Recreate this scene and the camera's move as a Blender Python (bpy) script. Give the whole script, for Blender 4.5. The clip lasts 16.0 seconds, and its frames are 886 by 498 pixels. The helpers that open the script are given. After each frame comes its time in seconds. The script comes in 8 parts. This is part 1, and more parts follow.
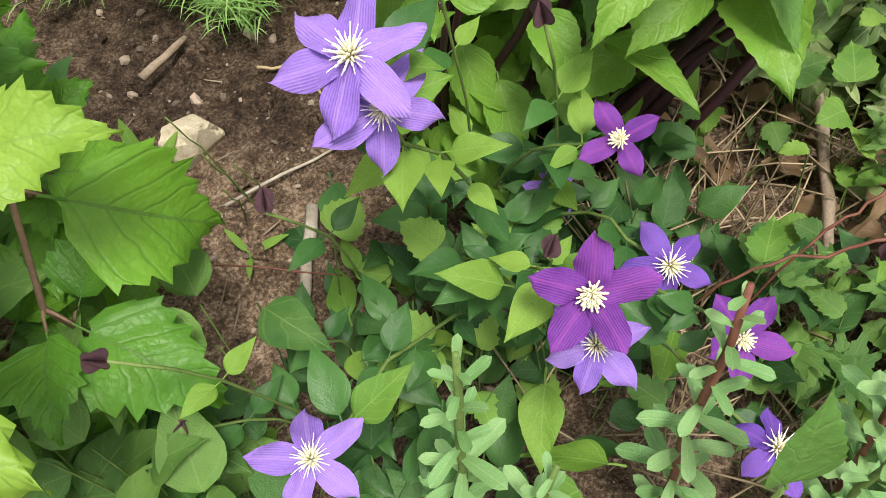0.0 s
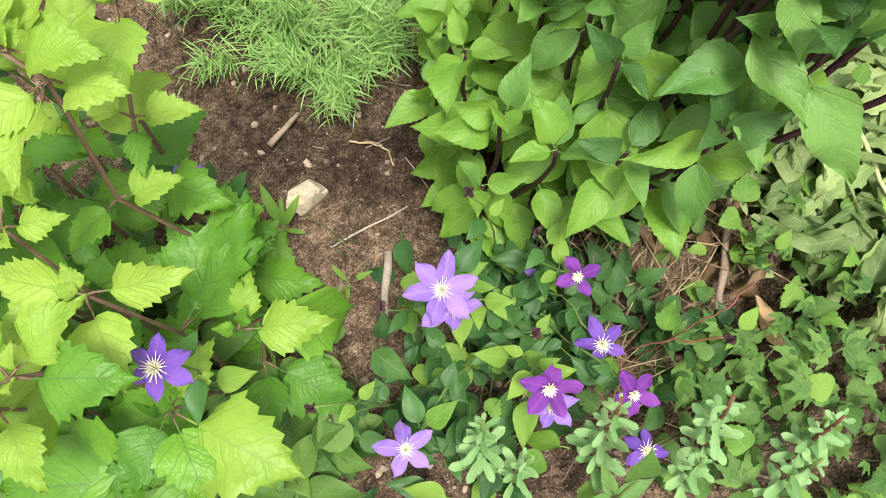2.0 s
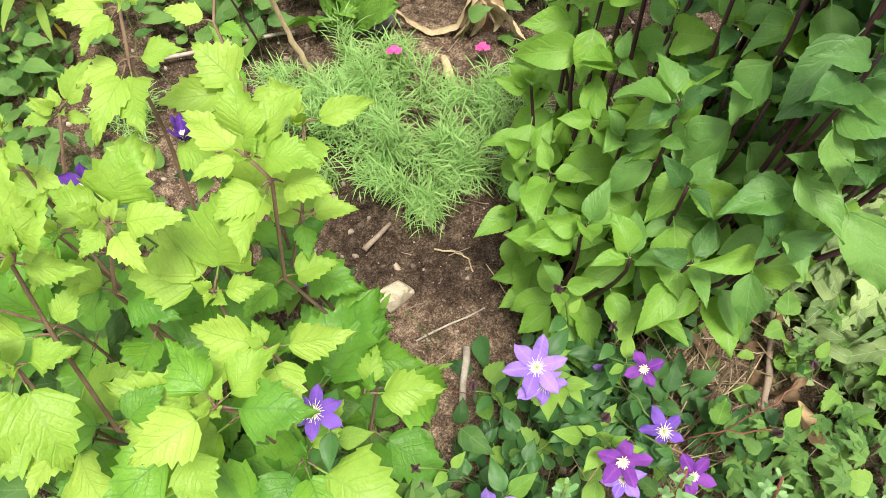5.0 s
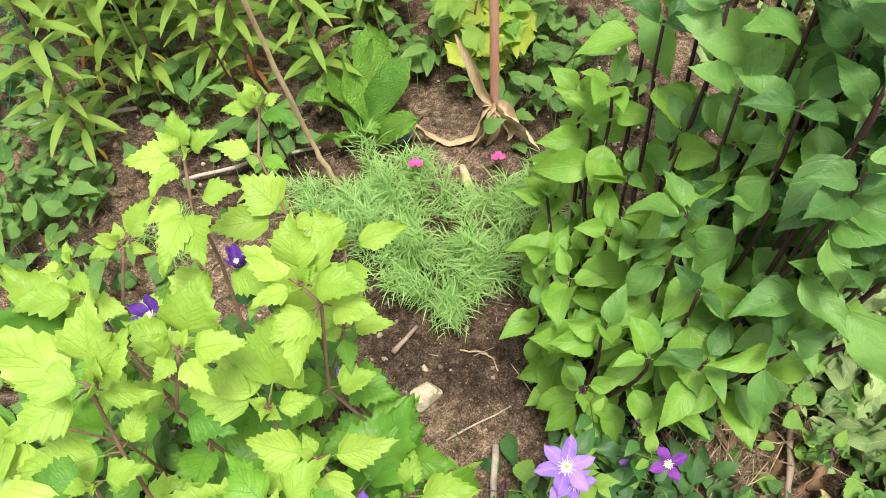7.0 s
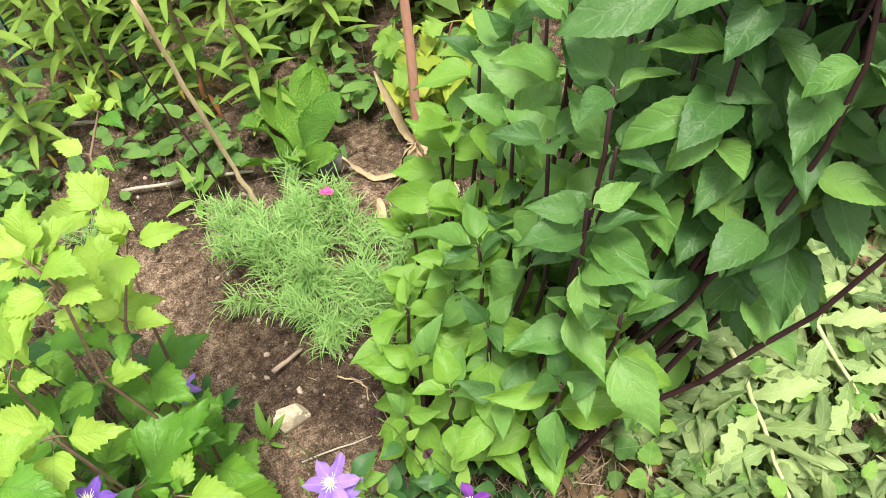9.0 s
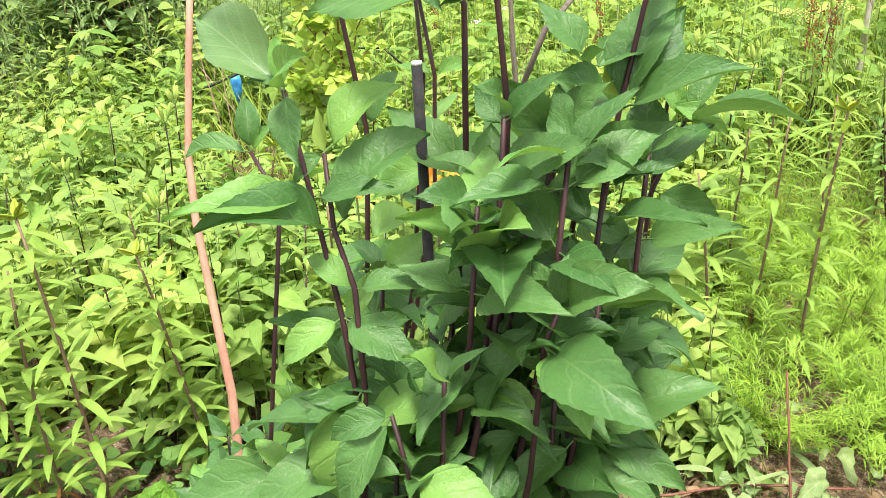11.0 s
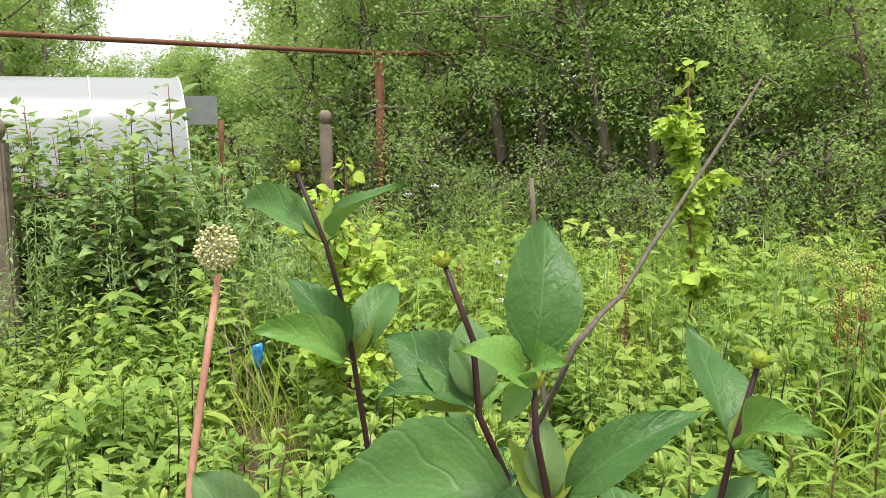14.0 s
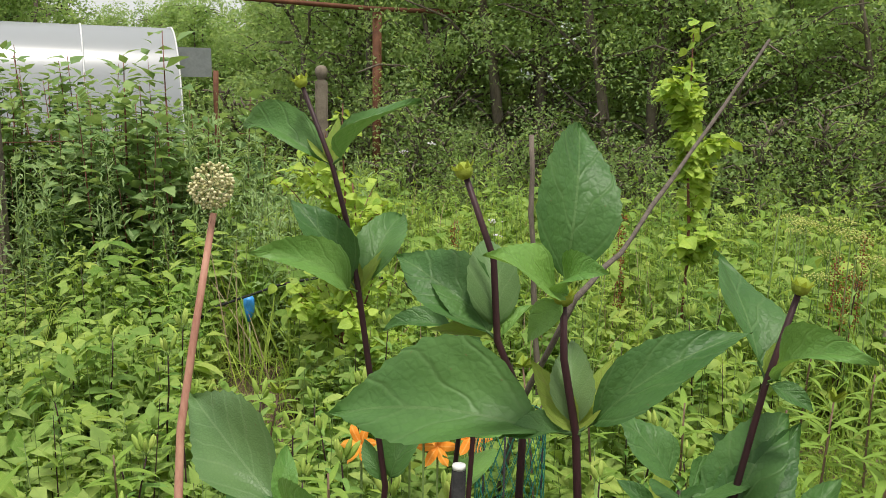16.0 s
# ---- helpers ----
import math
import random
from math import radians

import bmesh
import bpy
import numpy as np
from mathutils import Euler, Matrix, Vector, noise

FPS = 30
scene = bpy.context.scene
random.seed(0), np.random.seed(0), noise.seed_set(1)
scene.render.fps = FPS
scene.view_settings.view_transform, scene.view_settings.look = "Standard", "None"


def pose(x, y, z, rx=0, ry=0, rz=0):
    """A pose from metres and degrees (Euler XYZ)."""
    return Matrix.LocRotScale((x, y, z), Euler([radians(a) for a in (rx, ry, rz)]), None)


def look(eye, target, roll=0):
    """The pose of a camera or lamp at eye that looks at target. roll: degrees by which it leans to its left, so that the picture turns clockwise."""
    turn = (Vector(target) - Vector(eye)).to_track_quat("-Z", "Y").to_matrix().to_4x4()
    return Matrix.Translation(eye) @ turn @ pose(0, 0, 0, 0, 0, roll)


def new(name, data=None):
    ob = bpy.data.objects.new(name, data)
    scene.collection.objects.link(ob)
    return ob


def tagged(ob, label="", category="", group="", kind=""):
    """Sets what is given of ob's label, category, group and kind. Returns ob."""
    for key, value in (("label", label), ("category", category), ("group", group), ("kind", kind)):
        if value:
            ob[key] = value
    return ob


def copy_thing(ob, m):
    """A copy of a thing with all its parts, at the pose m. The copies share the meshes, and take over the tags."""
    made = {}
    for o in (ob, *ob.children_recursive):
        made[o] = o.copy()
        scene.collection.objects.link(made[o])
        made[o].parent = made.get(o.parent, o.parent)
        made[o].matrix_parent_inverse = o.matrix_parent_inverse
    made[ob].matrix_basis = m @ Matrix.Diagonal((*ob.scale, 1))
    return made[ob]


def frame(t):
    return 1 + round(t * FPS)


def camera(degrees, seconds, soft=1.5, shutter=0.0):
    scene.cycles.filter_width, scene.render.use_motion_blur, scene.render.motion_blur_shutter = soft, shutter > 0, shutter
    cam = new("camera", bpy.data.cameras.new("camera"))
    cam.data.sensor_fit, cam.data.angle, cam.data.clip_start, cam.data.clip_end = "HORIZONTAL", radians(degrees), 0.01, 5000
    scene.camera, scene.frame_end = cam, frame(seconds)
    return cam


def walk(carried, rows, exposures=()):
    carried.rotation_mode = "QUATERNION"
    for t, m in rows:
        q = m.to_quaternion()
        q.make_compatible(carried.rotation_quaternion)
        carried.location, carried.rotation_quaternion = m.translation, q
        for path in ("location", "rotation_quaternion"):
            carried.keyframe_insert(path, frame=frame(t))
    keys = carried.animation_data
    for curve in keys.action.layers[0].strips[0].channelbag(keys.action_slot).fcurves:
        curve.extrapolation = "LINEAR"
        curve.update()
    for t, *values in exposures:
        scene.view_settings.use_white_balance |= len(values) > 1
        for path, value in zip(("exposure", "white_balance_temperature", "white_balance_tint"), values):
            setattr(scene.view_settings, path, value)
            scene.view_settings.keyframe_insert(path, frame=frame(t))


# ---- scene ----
cam = camera(55.3, 16.0, 0.45)

PATH = [
    (0, (0.33, -0.63, 0.813), (0.291, 0.363, -0.923), -6.3),
    (0.5, (0.312, -0.583, 0.95), (0.307, 0.18, -0.899), -5.7),
    (1, (0.298, -0.576, 1.111), (0.298, 0.093, -0.773), -3.5),
    (1.5, (0.304, -0.579, 1.282), (0.267, 0.101, -0.598), -4.9),
    (2, (0.322, -0.606, 1.376), (0.24, 0.085, -0.499), -7.6),
    (2.5, (0.328, -0.653, 1.463), (0.184, 0.082, -0.392), -9.8),
    (3, (0.294, -0.677, 1.489), (0.157, 0.117, -0.342), -6.2),
    (3.2, (0.261, -0.685, 1.503), (0.129, 0.125, -0.32), -5.0),
    (5.3, (0.228, -0.741, 1.56), (0.075, 0.252, -0.17), -7.0),
    (5.5, (0.221, -0.751, 1.583), (0.035, 0.264, -0.131), -8.2),
    (6, (0.205, -0.768, 1.613), (-0.045, 0.292, -0.064), -9.9),
    (6.5, (0.205, -0.763, 1.621), (-0.036, 0.35, -0.023), -9.7),
    (7, (0.219, -0.747, 1.636), (0.048, 0.386, -0.003), -8.5),
    (7.5, (0.226, -0.746, 1.601), (0.1, 0.314, -0.091), -7.7),
    (8, (0.283, -0.75, 1.585), (0.113, 0.287, -0.117), -8.8),
    (8.2, (0.312, -0.754, 1.585), (0.113, 0.289, -0.11), -9.4),
    (10.3, (1.068, -0.787, 1.626), (0.553, 0.834, 0.574), -3.0),
    (10.5, (1.063, -0.756, 1.636), (0.565, 0.913, 0.652), -3.1),
    (10.7, (1.06, -0.74, 1.648), (0.593, 0.976, 0.733), -3.2),
    (11, (1.034, -0.695, 1.678), (0.631, 1.083, 0.857), -3.1),
    (11.5, (0.968, -0.609, 1.735), (0.655, 1.26, 1.097), -3.4),
    (12, (0.914, -0.579, 1.788), (0.7, 1.346, 1.288), -3.4),
    (12.5, (0.901, -0.586, 1.815), (0.716, 1.362, 1.404), -3.2),
    (13, (0.938, -0.566, 1.835), (0.648, 1.381, 1.479), -2.8),
    (13.5, (0.978, -0.54, 1.835), (0.575, 1.391, 1.508), -1.6),
    (14, (0.987, -0.523, 1.841), (0.523, 1.403, 1.565), -0.8),
    (14.5, (0.985, -0.534, 1.855), (0.499, 1.394, 1.636), -0.5),
    (15, (0.977, -0.533, 1.855), (0.496, 1.395, 1.627), -0.2),
    (15.5, (0.977, -0.518, 1.826), (0.513, 1.404, 1.526), 0.3),
    (16, (0.956, -0.487, 1.794), (0.515, 1.43, 1.435), 0.9),
]
EXPOSURE = [(0, 0.44), (1.5, 0.68), (7, 0.78), (8.2, 0.78), (11, 1.28), (12.5, 0.96), (14, 0.62), (14.5, 0.42), (15, 0.14), (15.5, 0.08), (16, 0.12)]
walk(cam, [(t, look(e, g, r)) for t, e, g, r in PATH], EXPOSURE)

# ---- light ----
world = bpy.data.worlds.new("overcast_sky")
scene.world = world
world.use_nodes = True
wn = world.node_tree.nodes
sky = wn.new("ShaderNodeTexSky")
sky.sky_type, sky.sun_disc = "NISHITA", False
sky.sun_elevation, sky.sun_rotation = radians(71), radians(153)
sky.air_density, sky.dust_density, sky.ozone_density = 1.0, 6.0, 0.6
cloud = wn.new("ShaderNodeMixRGB")
cloud.inputs["Fac"].default_value = 0.72
cloud.inputs["Color2"].default_value = (8.0, 8.0, 7.8, 1)
world.node_tree.links.new(sky.outputs["Color"], cloud.inputs["Color1"])
world.node_tree.links.new(cloud.outputs["Color"], wn["Background"].inputs["Color"])
wn["Background"].inputs["Strength"].default_value = 0.118
sun = new("sun", bpy.data.lights.new("sun", "SUN"))
sun.data.energy, sun.data.angle, sun.data.color = 3.6, radians(14), (1.0, 0.95, 0.86)
sun.matrix_world = look((0, 0, 10), (-1.5, 3.0, 0))


# ---- materials ----
def material(name):
    m = bpy.data.materials.new(name)
    m.use_nodes = True
    nt = m.node_tree
    nt.nodes.clear()
    out = nt.nodes.new("ShaderNodeOutputMaterial")
    return m, nt, out


def node(nt, kind, **values):
    n = nt.nodes.new(kind)
    for k, v in values.items():
        n.inputs[k.replace("_", " ")].default_value = v
    return n


def ramp(nt, stops):
    r = nt.nodes.new("ShaderNodeValToRGB")
    e = r.color_ramp.elements
    while len(e) < len(stops):
        e.new(0.5)
    for el, (p, c) in zip(e, stops):
        el.position, el.color = p, (*c, 1)
    return r


def math_node(nt, op, a, b=None):
    n = nt.nodes.new("ShaderNodeMath")
    n.operation = op
    for i, v in enumerate((a, b)):
        if v is None:
            continue
        if isinstance(v, (int, float)):
            n.inputs[i].default_value = v
        else:
            nt.links.new(v, n.inputs[i])
    return n.outputs[0]


def mix_rgb(nt, fac, a, b, mode="MIX"):
    n = nt.nodes.new("ShaderNodeMixRGB")
    n.blend_type = mode
    for i, v in enumerate((fac, a, b)):
        if isinstance(v, (int, float)):
            n.inputs[i].default_value = v
        elif isinstance(v, tuple):
            n.inputs[i].default_value = (*v, 1)
        else:
            nt.links.new(v, n.inputs[i])
    return n.outputs[0]


def leaf_material(name, low, high, vein, veins=7.0, rough=0.55, glow=0.3, bump=0.25, spots=(0.16, 0.11, 0.05), island=False, spec=0.25, ribbing=0.5, netting=0.3, net_scale=420.0, patches=0.0, pucker=0.16):
    """Leaf blade: tone varies from piece to piece and over the blade; ribs run from the midrib to the margin."""
    m, nt, out = material(name)
    L = nt.links.new
    uv = nt.nodes.new("ShaderNodeUVMap")
    sep = nt.nodes.new("ShaderNodeSeparateXYZ")
    L(uv.outputs[0], sep.inputs[0])
    across, along = math_node(nt, "ABSOLUTE", math_node(nt, "SUBTRACT", sep.outputs[0], 0.5)), sep.outputs[1]
    phase = math_node(nt, "MULTIPLY", math_node(nt, "SUBTRACT", along, math_node(nt, "MULTIPLY", across, 0.75)), veins * 6.283)
    sway = node(nt, "ShaderNodeTexNoise", Scale=30.0, Detail=1.0)
    L(uv.outputs[0], sway.inputs["Vector"])
    sway.inputs["Scale"].default_value = 4.0
    phase = math_node(nt, "ADD", phase, math_node(nt, "MULTIPLY", sway.outputs[0], 4.2))
    rib = math_node(nt, "POWER", math_node(nt, "MULTIPLY", math_node(nt, "ADD", math_node(nt, "SINE", phase), 1.0), 0.5), 26.0)
    mid = math_node(nt, "LESS_THAN", across, 0.014)
    ribs = math_node(nt, "MAXIMUM", math_node(nt, "MULTIPLY", rib, 0.55), mid)
    if island:
        rnd = nt.nodes.new("ShaderNodeNewGeometry").outputs["Random Per Island"]
    else:
        rnd = nt.nodes.new("ShaderNodeObjectInfo").outputs["Random"]
    geo = nt.nodes.new("ShaderNodeTexCoord")
    n1 = node(nt, "ShaderNodeTexNoise", Scale=28.0, Detail=3.0)
    L(geo.outputs["Object"], n1.inputs["Vector"])
    n2 = node(nt, "ShaderNodeTexNoise", Scale=220.0, Detail=4.0)
    L(geo.outputs["Object"], n2.inputs["Vector"])
    tone = math_node(nt, "ADD", math_node(nt, "MULTIPLY", rnd, 0.75), math_node(nt, "MULTIPLY", math_node(nt, "SUBTRACT", n1.outputs[0], 0.38), 1.0))
    cr = ramp(nt, [(0.0, low), (1.0, high)])
    L(tone, cr.inputs[0])
    col = mix_rgb(nt, math_node(nt, "MULTIPLY", ribs, ribbing), cr.outputs[0], vein)
    net = nt.nodes.new("ShaderNodeTexVoronoi")
    net.feature = "DISTANCE_TO_EDGE"
    net.inputs["Scale"].default_value = net_scale
    L(geo.outputs["Object"], net.inputs["Vector"])
    fine_net = math_node(nt, "MINIMUM", math_node(nt, "MULTIPLY", net.outputs["Distance"], 4.0), 1.0)
    # Darkens the net lines: the crease shade of sunken veins, put into the colour.
    shade = math_node(nt, "ADD", 0.80, math_node(nt, "MULTIPLY", fine_net, 0.34))
    grey = nt.nodes.new("ShaderNodeCombineXYZ")
    for k in range(3):
        L(shade, grey.inputs[k])
    col = mix_rgb(nt, netting, col, grey.outputs[0], "MULTIPLY")
    if patches:
        wide = node(nt, "ShaderNodeTexNoise", Scale=1.7, Detail=2.0)
        L(geo.outputs["Object"], wide.inputs["Vector"])
        stand = ramp(nt, [(0.36, (0.62, 0.70, 0.62)), (0.52, (1.05, 1.0, 0.92)), (0.66, (1.3, 1.12, 0.9))])
        L(wide.outputs[0], stand.inputs[0])
        col = mix_rgb(nt, patches, col, stand.outputs[0], "MULTIPLY")
    speck = math_node(nt, "GREATER_THAN", n2.outputs[0], 0.735)
    col = mix_rgb(nt, math_node(nt, "MULTIPLY", speck, 0.5), col, spots)
    p = node(nt, "ShaderNodeBsdfPrincipled", Roughness=rough)
    p.inputs["Specular IOR Level"].default_value = spec
    L(col, p.inputs["Base Color"])
    b = node(nt, "ShaderNodeBump", Strength=min(1.0, bump * 1.5), Distance=0.004)
    puff = node(nt, "ShaderNodeTexNoise", Scale=95.0, Detail=2.0)
    L(geo.outputs["Object"], puff.inputs["Vector"])
    quilt = math_node(nt, "SUBTRACT", math_node(nt, "ADD", math_node(nt, "MULTIPLY", n2.outputs[0], 0.25), math_node(nt, "MULTIPLY", puff.outputs[0], 0.9)), math_node(nt, "MULTIPLY", ribs, 0.5))
    pillow = math_node(nt, "ABSOLUTE", math_node(nt, "SINE", math_node(nt, "ADD", math_node(nt, "MULTIPLY", phase, 0.5), 0.785)))
    quilt = math_node(nt, "ADD", quilt, math_node(nt, "ADD", math_node(nt, "MULTIPLY", fine_net, pucker), math_node(nt, "MULTIPLY", pillow, 0.28)))
    L(quilt, b.inputs["Height"])
    L(b.outputs[0], p.inputs["Normal"])
    tr = nt.nodes.new("ShaderNodeBsdfTranslucent")
    L(mix_rgb(nt, 0.5, col, (high[0] * 1.3, high[1] * 1.2, high[2] * 0.5)), tr.inputs["Color"])
    mx = node(nt, "ShaderNodeMixShader", Fac=glow)
    L(p.outputs[0], mx.inputs[1])
    L(tr.outputs[0], mx.inputs[2])
    L(mx.outputs[0], out.inputs["Surface"])
    return m


def petal_material(name, low, high, rib):
    """Soft petal: lengthwise ribs, a paler middle and slow mottling."""
    m, nt, out = material(name)
    L = nt.links.new
    uv = nt.nodes.new("ShaderNodeUVMap")
    sep = nt.nodes.new("ShaderNodeSeparateXYZ")
    L(uv.outputs[0], sep.inputs[0])
    across = math_node(nt, "ABSOLUTE", math_node(nt, "SUBTRACT", sep.outputs[0], 0.5))
    geo = nt.nodes.new("ShaderNodeTexCoord")
    n1 = node(nt, "ShaderNodeTexNoise", Scale=60.0, Detail=4.0)
    n2 = node(nt, "ShaderNodeTexNoise", Scale=420.0, Detail=3.0)
    for n in (n1, n2):
        L(geo.outputs["Object"], n.inputs["Vector"])
    lines = math_node(nt, "POWER", math_node(nt, "ABSOLUTE", math_node(nt, "SINE", math_node(nt, "ADD", math_node(nt, "MULTIPLY", across, 44.0), math_node(nt, "MULTIPLY", n1.outputs[0], 2.0)))), 3.0)
    mids = math_node(nt, "LESS_THAN", across, 0.07)
    rnd = nt.nodes.new("ShaderNodeObjectInfo").outputs["Random"]
    tone = math_node(nt, "ADD", math_node(nt, "MULTIPLY", rnd, 0.5), math_node(nt, "MULTIPLY", math_node(nt, "ADD", n1.outputs[0], n2.outputs[0]), 0.45))
    cr = ramp(nt, [(0.15, low), (0.95, high)])
    L(math_node(nt, "SUBTRACT", tone, math_node(nt, "MULTIPLY", lines, 0.09)), cr.inputs[0])
    col = mix_rgb(nt, math_node(nt, "MULTIPLY", mids, 0.45), cr.outputs[0], rib)
    p = node(nt, "ShaderNodeBsdfPrincipled", Roughness=0.62)
    p.inputs["Specular IOR Level"].default_value = 0.2
    L(col, p.inputs["Base Color"])
    b = node(nt, "ShaderNodeBump", Strength=0.35, Distance=0.002)
    L(math_node(nt, "ADD", math_node(nt, "MULTIPLY", mids, -0.8), math_node(nt, "ADD", lines, n2.outputs[0])), b.inputs["Height"])
    L(b.outputs[0], p.inputs["Normal"])
    tr = nt.nodes.new("ShaderNodeBsdfTranslucent")
    L(col, tr.inputs["Color"])
    mx = node(nt, "ShaderNodeMixShader", Fac=0.26)
    L(p.outputs[0], mx.inputs[1])
    L(tr.outputs[0], mx.inputs[2])
    L(mx.outputs[0], out.inputs["Surface"])
    return m


def grain_material(name, low, high, scale=30.0, rough=0.8, bump=0.4, dist=0.004, stretch=(1, 1, 1), metal=0.0, spec=0.3, fine=6.0, rnd=0.0):
    """Bark, soil, stone, straw, paint: two scales of noise in the colour and the relief."""
    m, nt, out = material(name)
    L = nt.links.new
    geo = nt.nodes.new("ShaderNodeTexCoord")
    mp = nt.nodes.new("ShaderNodeMapping")
    mp.inputs["Scale"].default_value = stretch
    L(geo.outputs["Object"], mp.inputs[0])
    n1 = node(nt, "ShaderNodeTexNoise", Scale=scale, Detail=5.0, Roughness=0.62)
    n2 = node(nt, "ShaderNodeTexNoise", Scale=scale * fine, Detail=4.0, Roughness=0.7)
    for n in (n1, n2):
        L(mp.outputs[0], n.inputs["Vector"])
    tone = math_node(nt, "ADD", math_node(nt, "MULTIPLY", n1.outputs[0], 0.6), math_node(nt, "MULTIPLY", n2.outputs[0], 0.4))
    if rnd:
        tone = math_node(nt, "ADD", tone, math_node(nt, "MULTIPLY", math_node(nt, "SUBTRACT", nt.nodes.new("ShaderNodeNewGeometry").outputs["Random Per Island"], 0.5), rnd))
    cr = ramp(nt, [(0.32, low), (0.68, high)])
    L(tone, cr.inputs[0])
    p = node(nt, "ShaderNodeBsdfPrincipled", Roughness=rough, Metallic=metal)
    p.inputs["Specular IOR Level"].default_value = spec
    L(cr.outputs[0], p.inputs["Base Color"])
    b = node(nt, "ShaderNodeBump", Strength=bump, Distance=dist)
    L(tone, b.inputs["Height"])
    L(b.outputs[0], p.inputs["Normal"])
    L(p.outputs[0], out.inputs["Surface"])
    return m


def soil_material():
    m, nt, out = material("garden_soil")
    L = nt.links.new
    geo = nt.nodes.new("ShaderNodeTexCoord")
    big = node(nt, "ShaderNodeTexNoise", Scale=2.2, Detail=4.0)
    mid = node(nt, "ShaderNodeTexNoise", Scale=38.0, Detail=6.0, Roughness=0.7)
    fine = node(nt, "ShaderNodeTexNoise", Scale=240.0, Detail=4.0, Roughness=0.7)
    cell = node(nt, "ShaderNodeTexVoronoi", Scale=85.0)
    for n in (big, mid, fine, cell):
        L(geo.outputs["Object"], n.inputs["Vector"])
    tone = math_node(nt, "ADD", math_node(nt, "MULTIPLY", mid.outputs[0], 0.5), math_node(nt, "MULTIPLY", fine.outputs[0], 0.5))
    cr = ramp(nt, [(0.38, (0.026, 0.018, 0.013)), (0.50, (0.135, 0.096, 0.068)), (0.63, (0.42, 0.33, 0.25))])
    L(tone, cr.inputs[0])
    damp = ramp(nt, [(0.42, (0.55, 0.50, 0.47)), (0.62, (1.55, 1.46, 1.38))])
    L(big.outputs[0], damp.inputs[0])
    col = mix_rgb(nt, 1.0, cr.outputs[0], damp.outputs[0], "MULTIPLY")
    p = node(nt, "ShaderNodeBsdfPrincipled", Roughness=0.92)
    p.inputs["Specular IOR Level"].default_value = 0.2
    L(col, p.inputs["Base Color"])
    b = node(nt, "ShaderNodeBump", Strength=1.0, Distance=0.02)
    L(math_node(nt, "SUBTRACT", tone, math_node(nt, "MULTIPLY", cell.outputs[0], 0.4)), b.inputs["Height"])
    L(b.outputs[0], p.inputs["Normal"])
    L(p.outputs[0], out.inputs["Surface"])
    return m


SOIL = soil_material()
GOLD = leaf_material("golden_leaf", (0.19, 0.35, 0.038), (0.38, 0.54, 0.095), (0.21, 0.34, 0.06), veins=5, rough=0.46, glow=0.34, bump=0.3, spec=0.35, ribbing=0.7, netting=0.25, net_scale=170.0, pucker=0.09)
# Darker copy of the golden leaf: the lower tier's shade put into the colour.
GOLD_SHADED = leaf_material("shaded_golden_leaf", (0.06, 0.19, 0.02), (0.17, 0.36, 0.035), (0.09, 0.19, 0.04), veins=5, ribbing=0.7, netting=0.25, net_scale=170.0, pucker=0.09, rough=0.45, glow=0.3, bump=0.3, spec=0.35)
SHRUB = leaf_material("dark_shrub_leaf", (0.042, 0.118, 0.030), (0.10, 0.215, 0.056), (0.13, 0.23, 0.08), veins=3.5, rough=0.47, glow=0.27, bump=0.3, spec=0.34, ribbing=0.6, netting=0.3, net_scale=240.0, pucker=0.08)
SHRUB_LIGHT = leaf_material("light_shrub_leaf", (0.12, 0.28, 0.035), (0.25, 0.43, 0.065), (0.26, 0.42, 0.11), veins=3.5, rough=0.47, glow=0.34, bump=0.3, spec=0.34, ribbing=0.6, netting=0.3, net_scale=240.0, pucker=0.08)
BRACT = leaf_material("young_yellow_leaf", (0.24, 0.34, 0.04), (0.42, 0.50, 0.07), (0.28, 0.22, 0.08), veins=4, glow=0.35)
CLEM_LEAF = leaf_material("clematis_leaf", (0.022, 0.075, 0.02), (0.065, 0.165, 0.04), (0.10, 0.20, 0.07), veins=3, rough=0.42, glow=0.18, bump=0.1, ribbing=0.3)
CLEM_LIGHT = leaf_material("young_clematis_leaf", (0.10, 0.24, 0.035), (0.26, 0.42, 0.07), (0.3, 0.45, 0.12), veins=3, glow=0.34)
PETAL = petal_material("violet_petal", (0.20, 0.10, 0.50), (0.38, 0.24, 0.70), (0.42, 0.26, 0.70))
PETAL_DEEP = petal_material("deep_purple_petal", (0.10, 0.022, 0.22), (0.26, 0.07, 0.40), (0.30, 0.07, 0.38))
PETAL_BLUE = petal_material("indigo_petal", (0.10, 0.04, 0.32), (0.22, 0.11, 0.52), (0.24, 0.10, 0.46))
PETAL_DARK = petal_material("dark_indigo_petal", (0.06, 0.015, 0.20), (0.14, 0.05, 0.36), (0.17, 0.06, 0.34))
ORANGE = petal_material("orange_petal", (0.78, 0.20, 0.015), (0.95, 0.42, 0.06), (0.95, 0.5, 0.15))
PINK = leaf_material("pink_petal", (0.75, 0.08, 0.32), (0.9, 0.16, 0.45), (0.6, 0.04, 0.25), veins=1, glow=0.3)
CREAM = grain_material("cream_stamen", (0.70, 0.66, 0.42), (0.88, 0.85, 0.68), 300, 0.6, 0.2, 0.001)
WHITE_FIL = grain_material("white_filament", (0.60, 0.56, 0.62), (0.80, 0.77, 0.78), 300, 0.6, 0.2, 0.001)
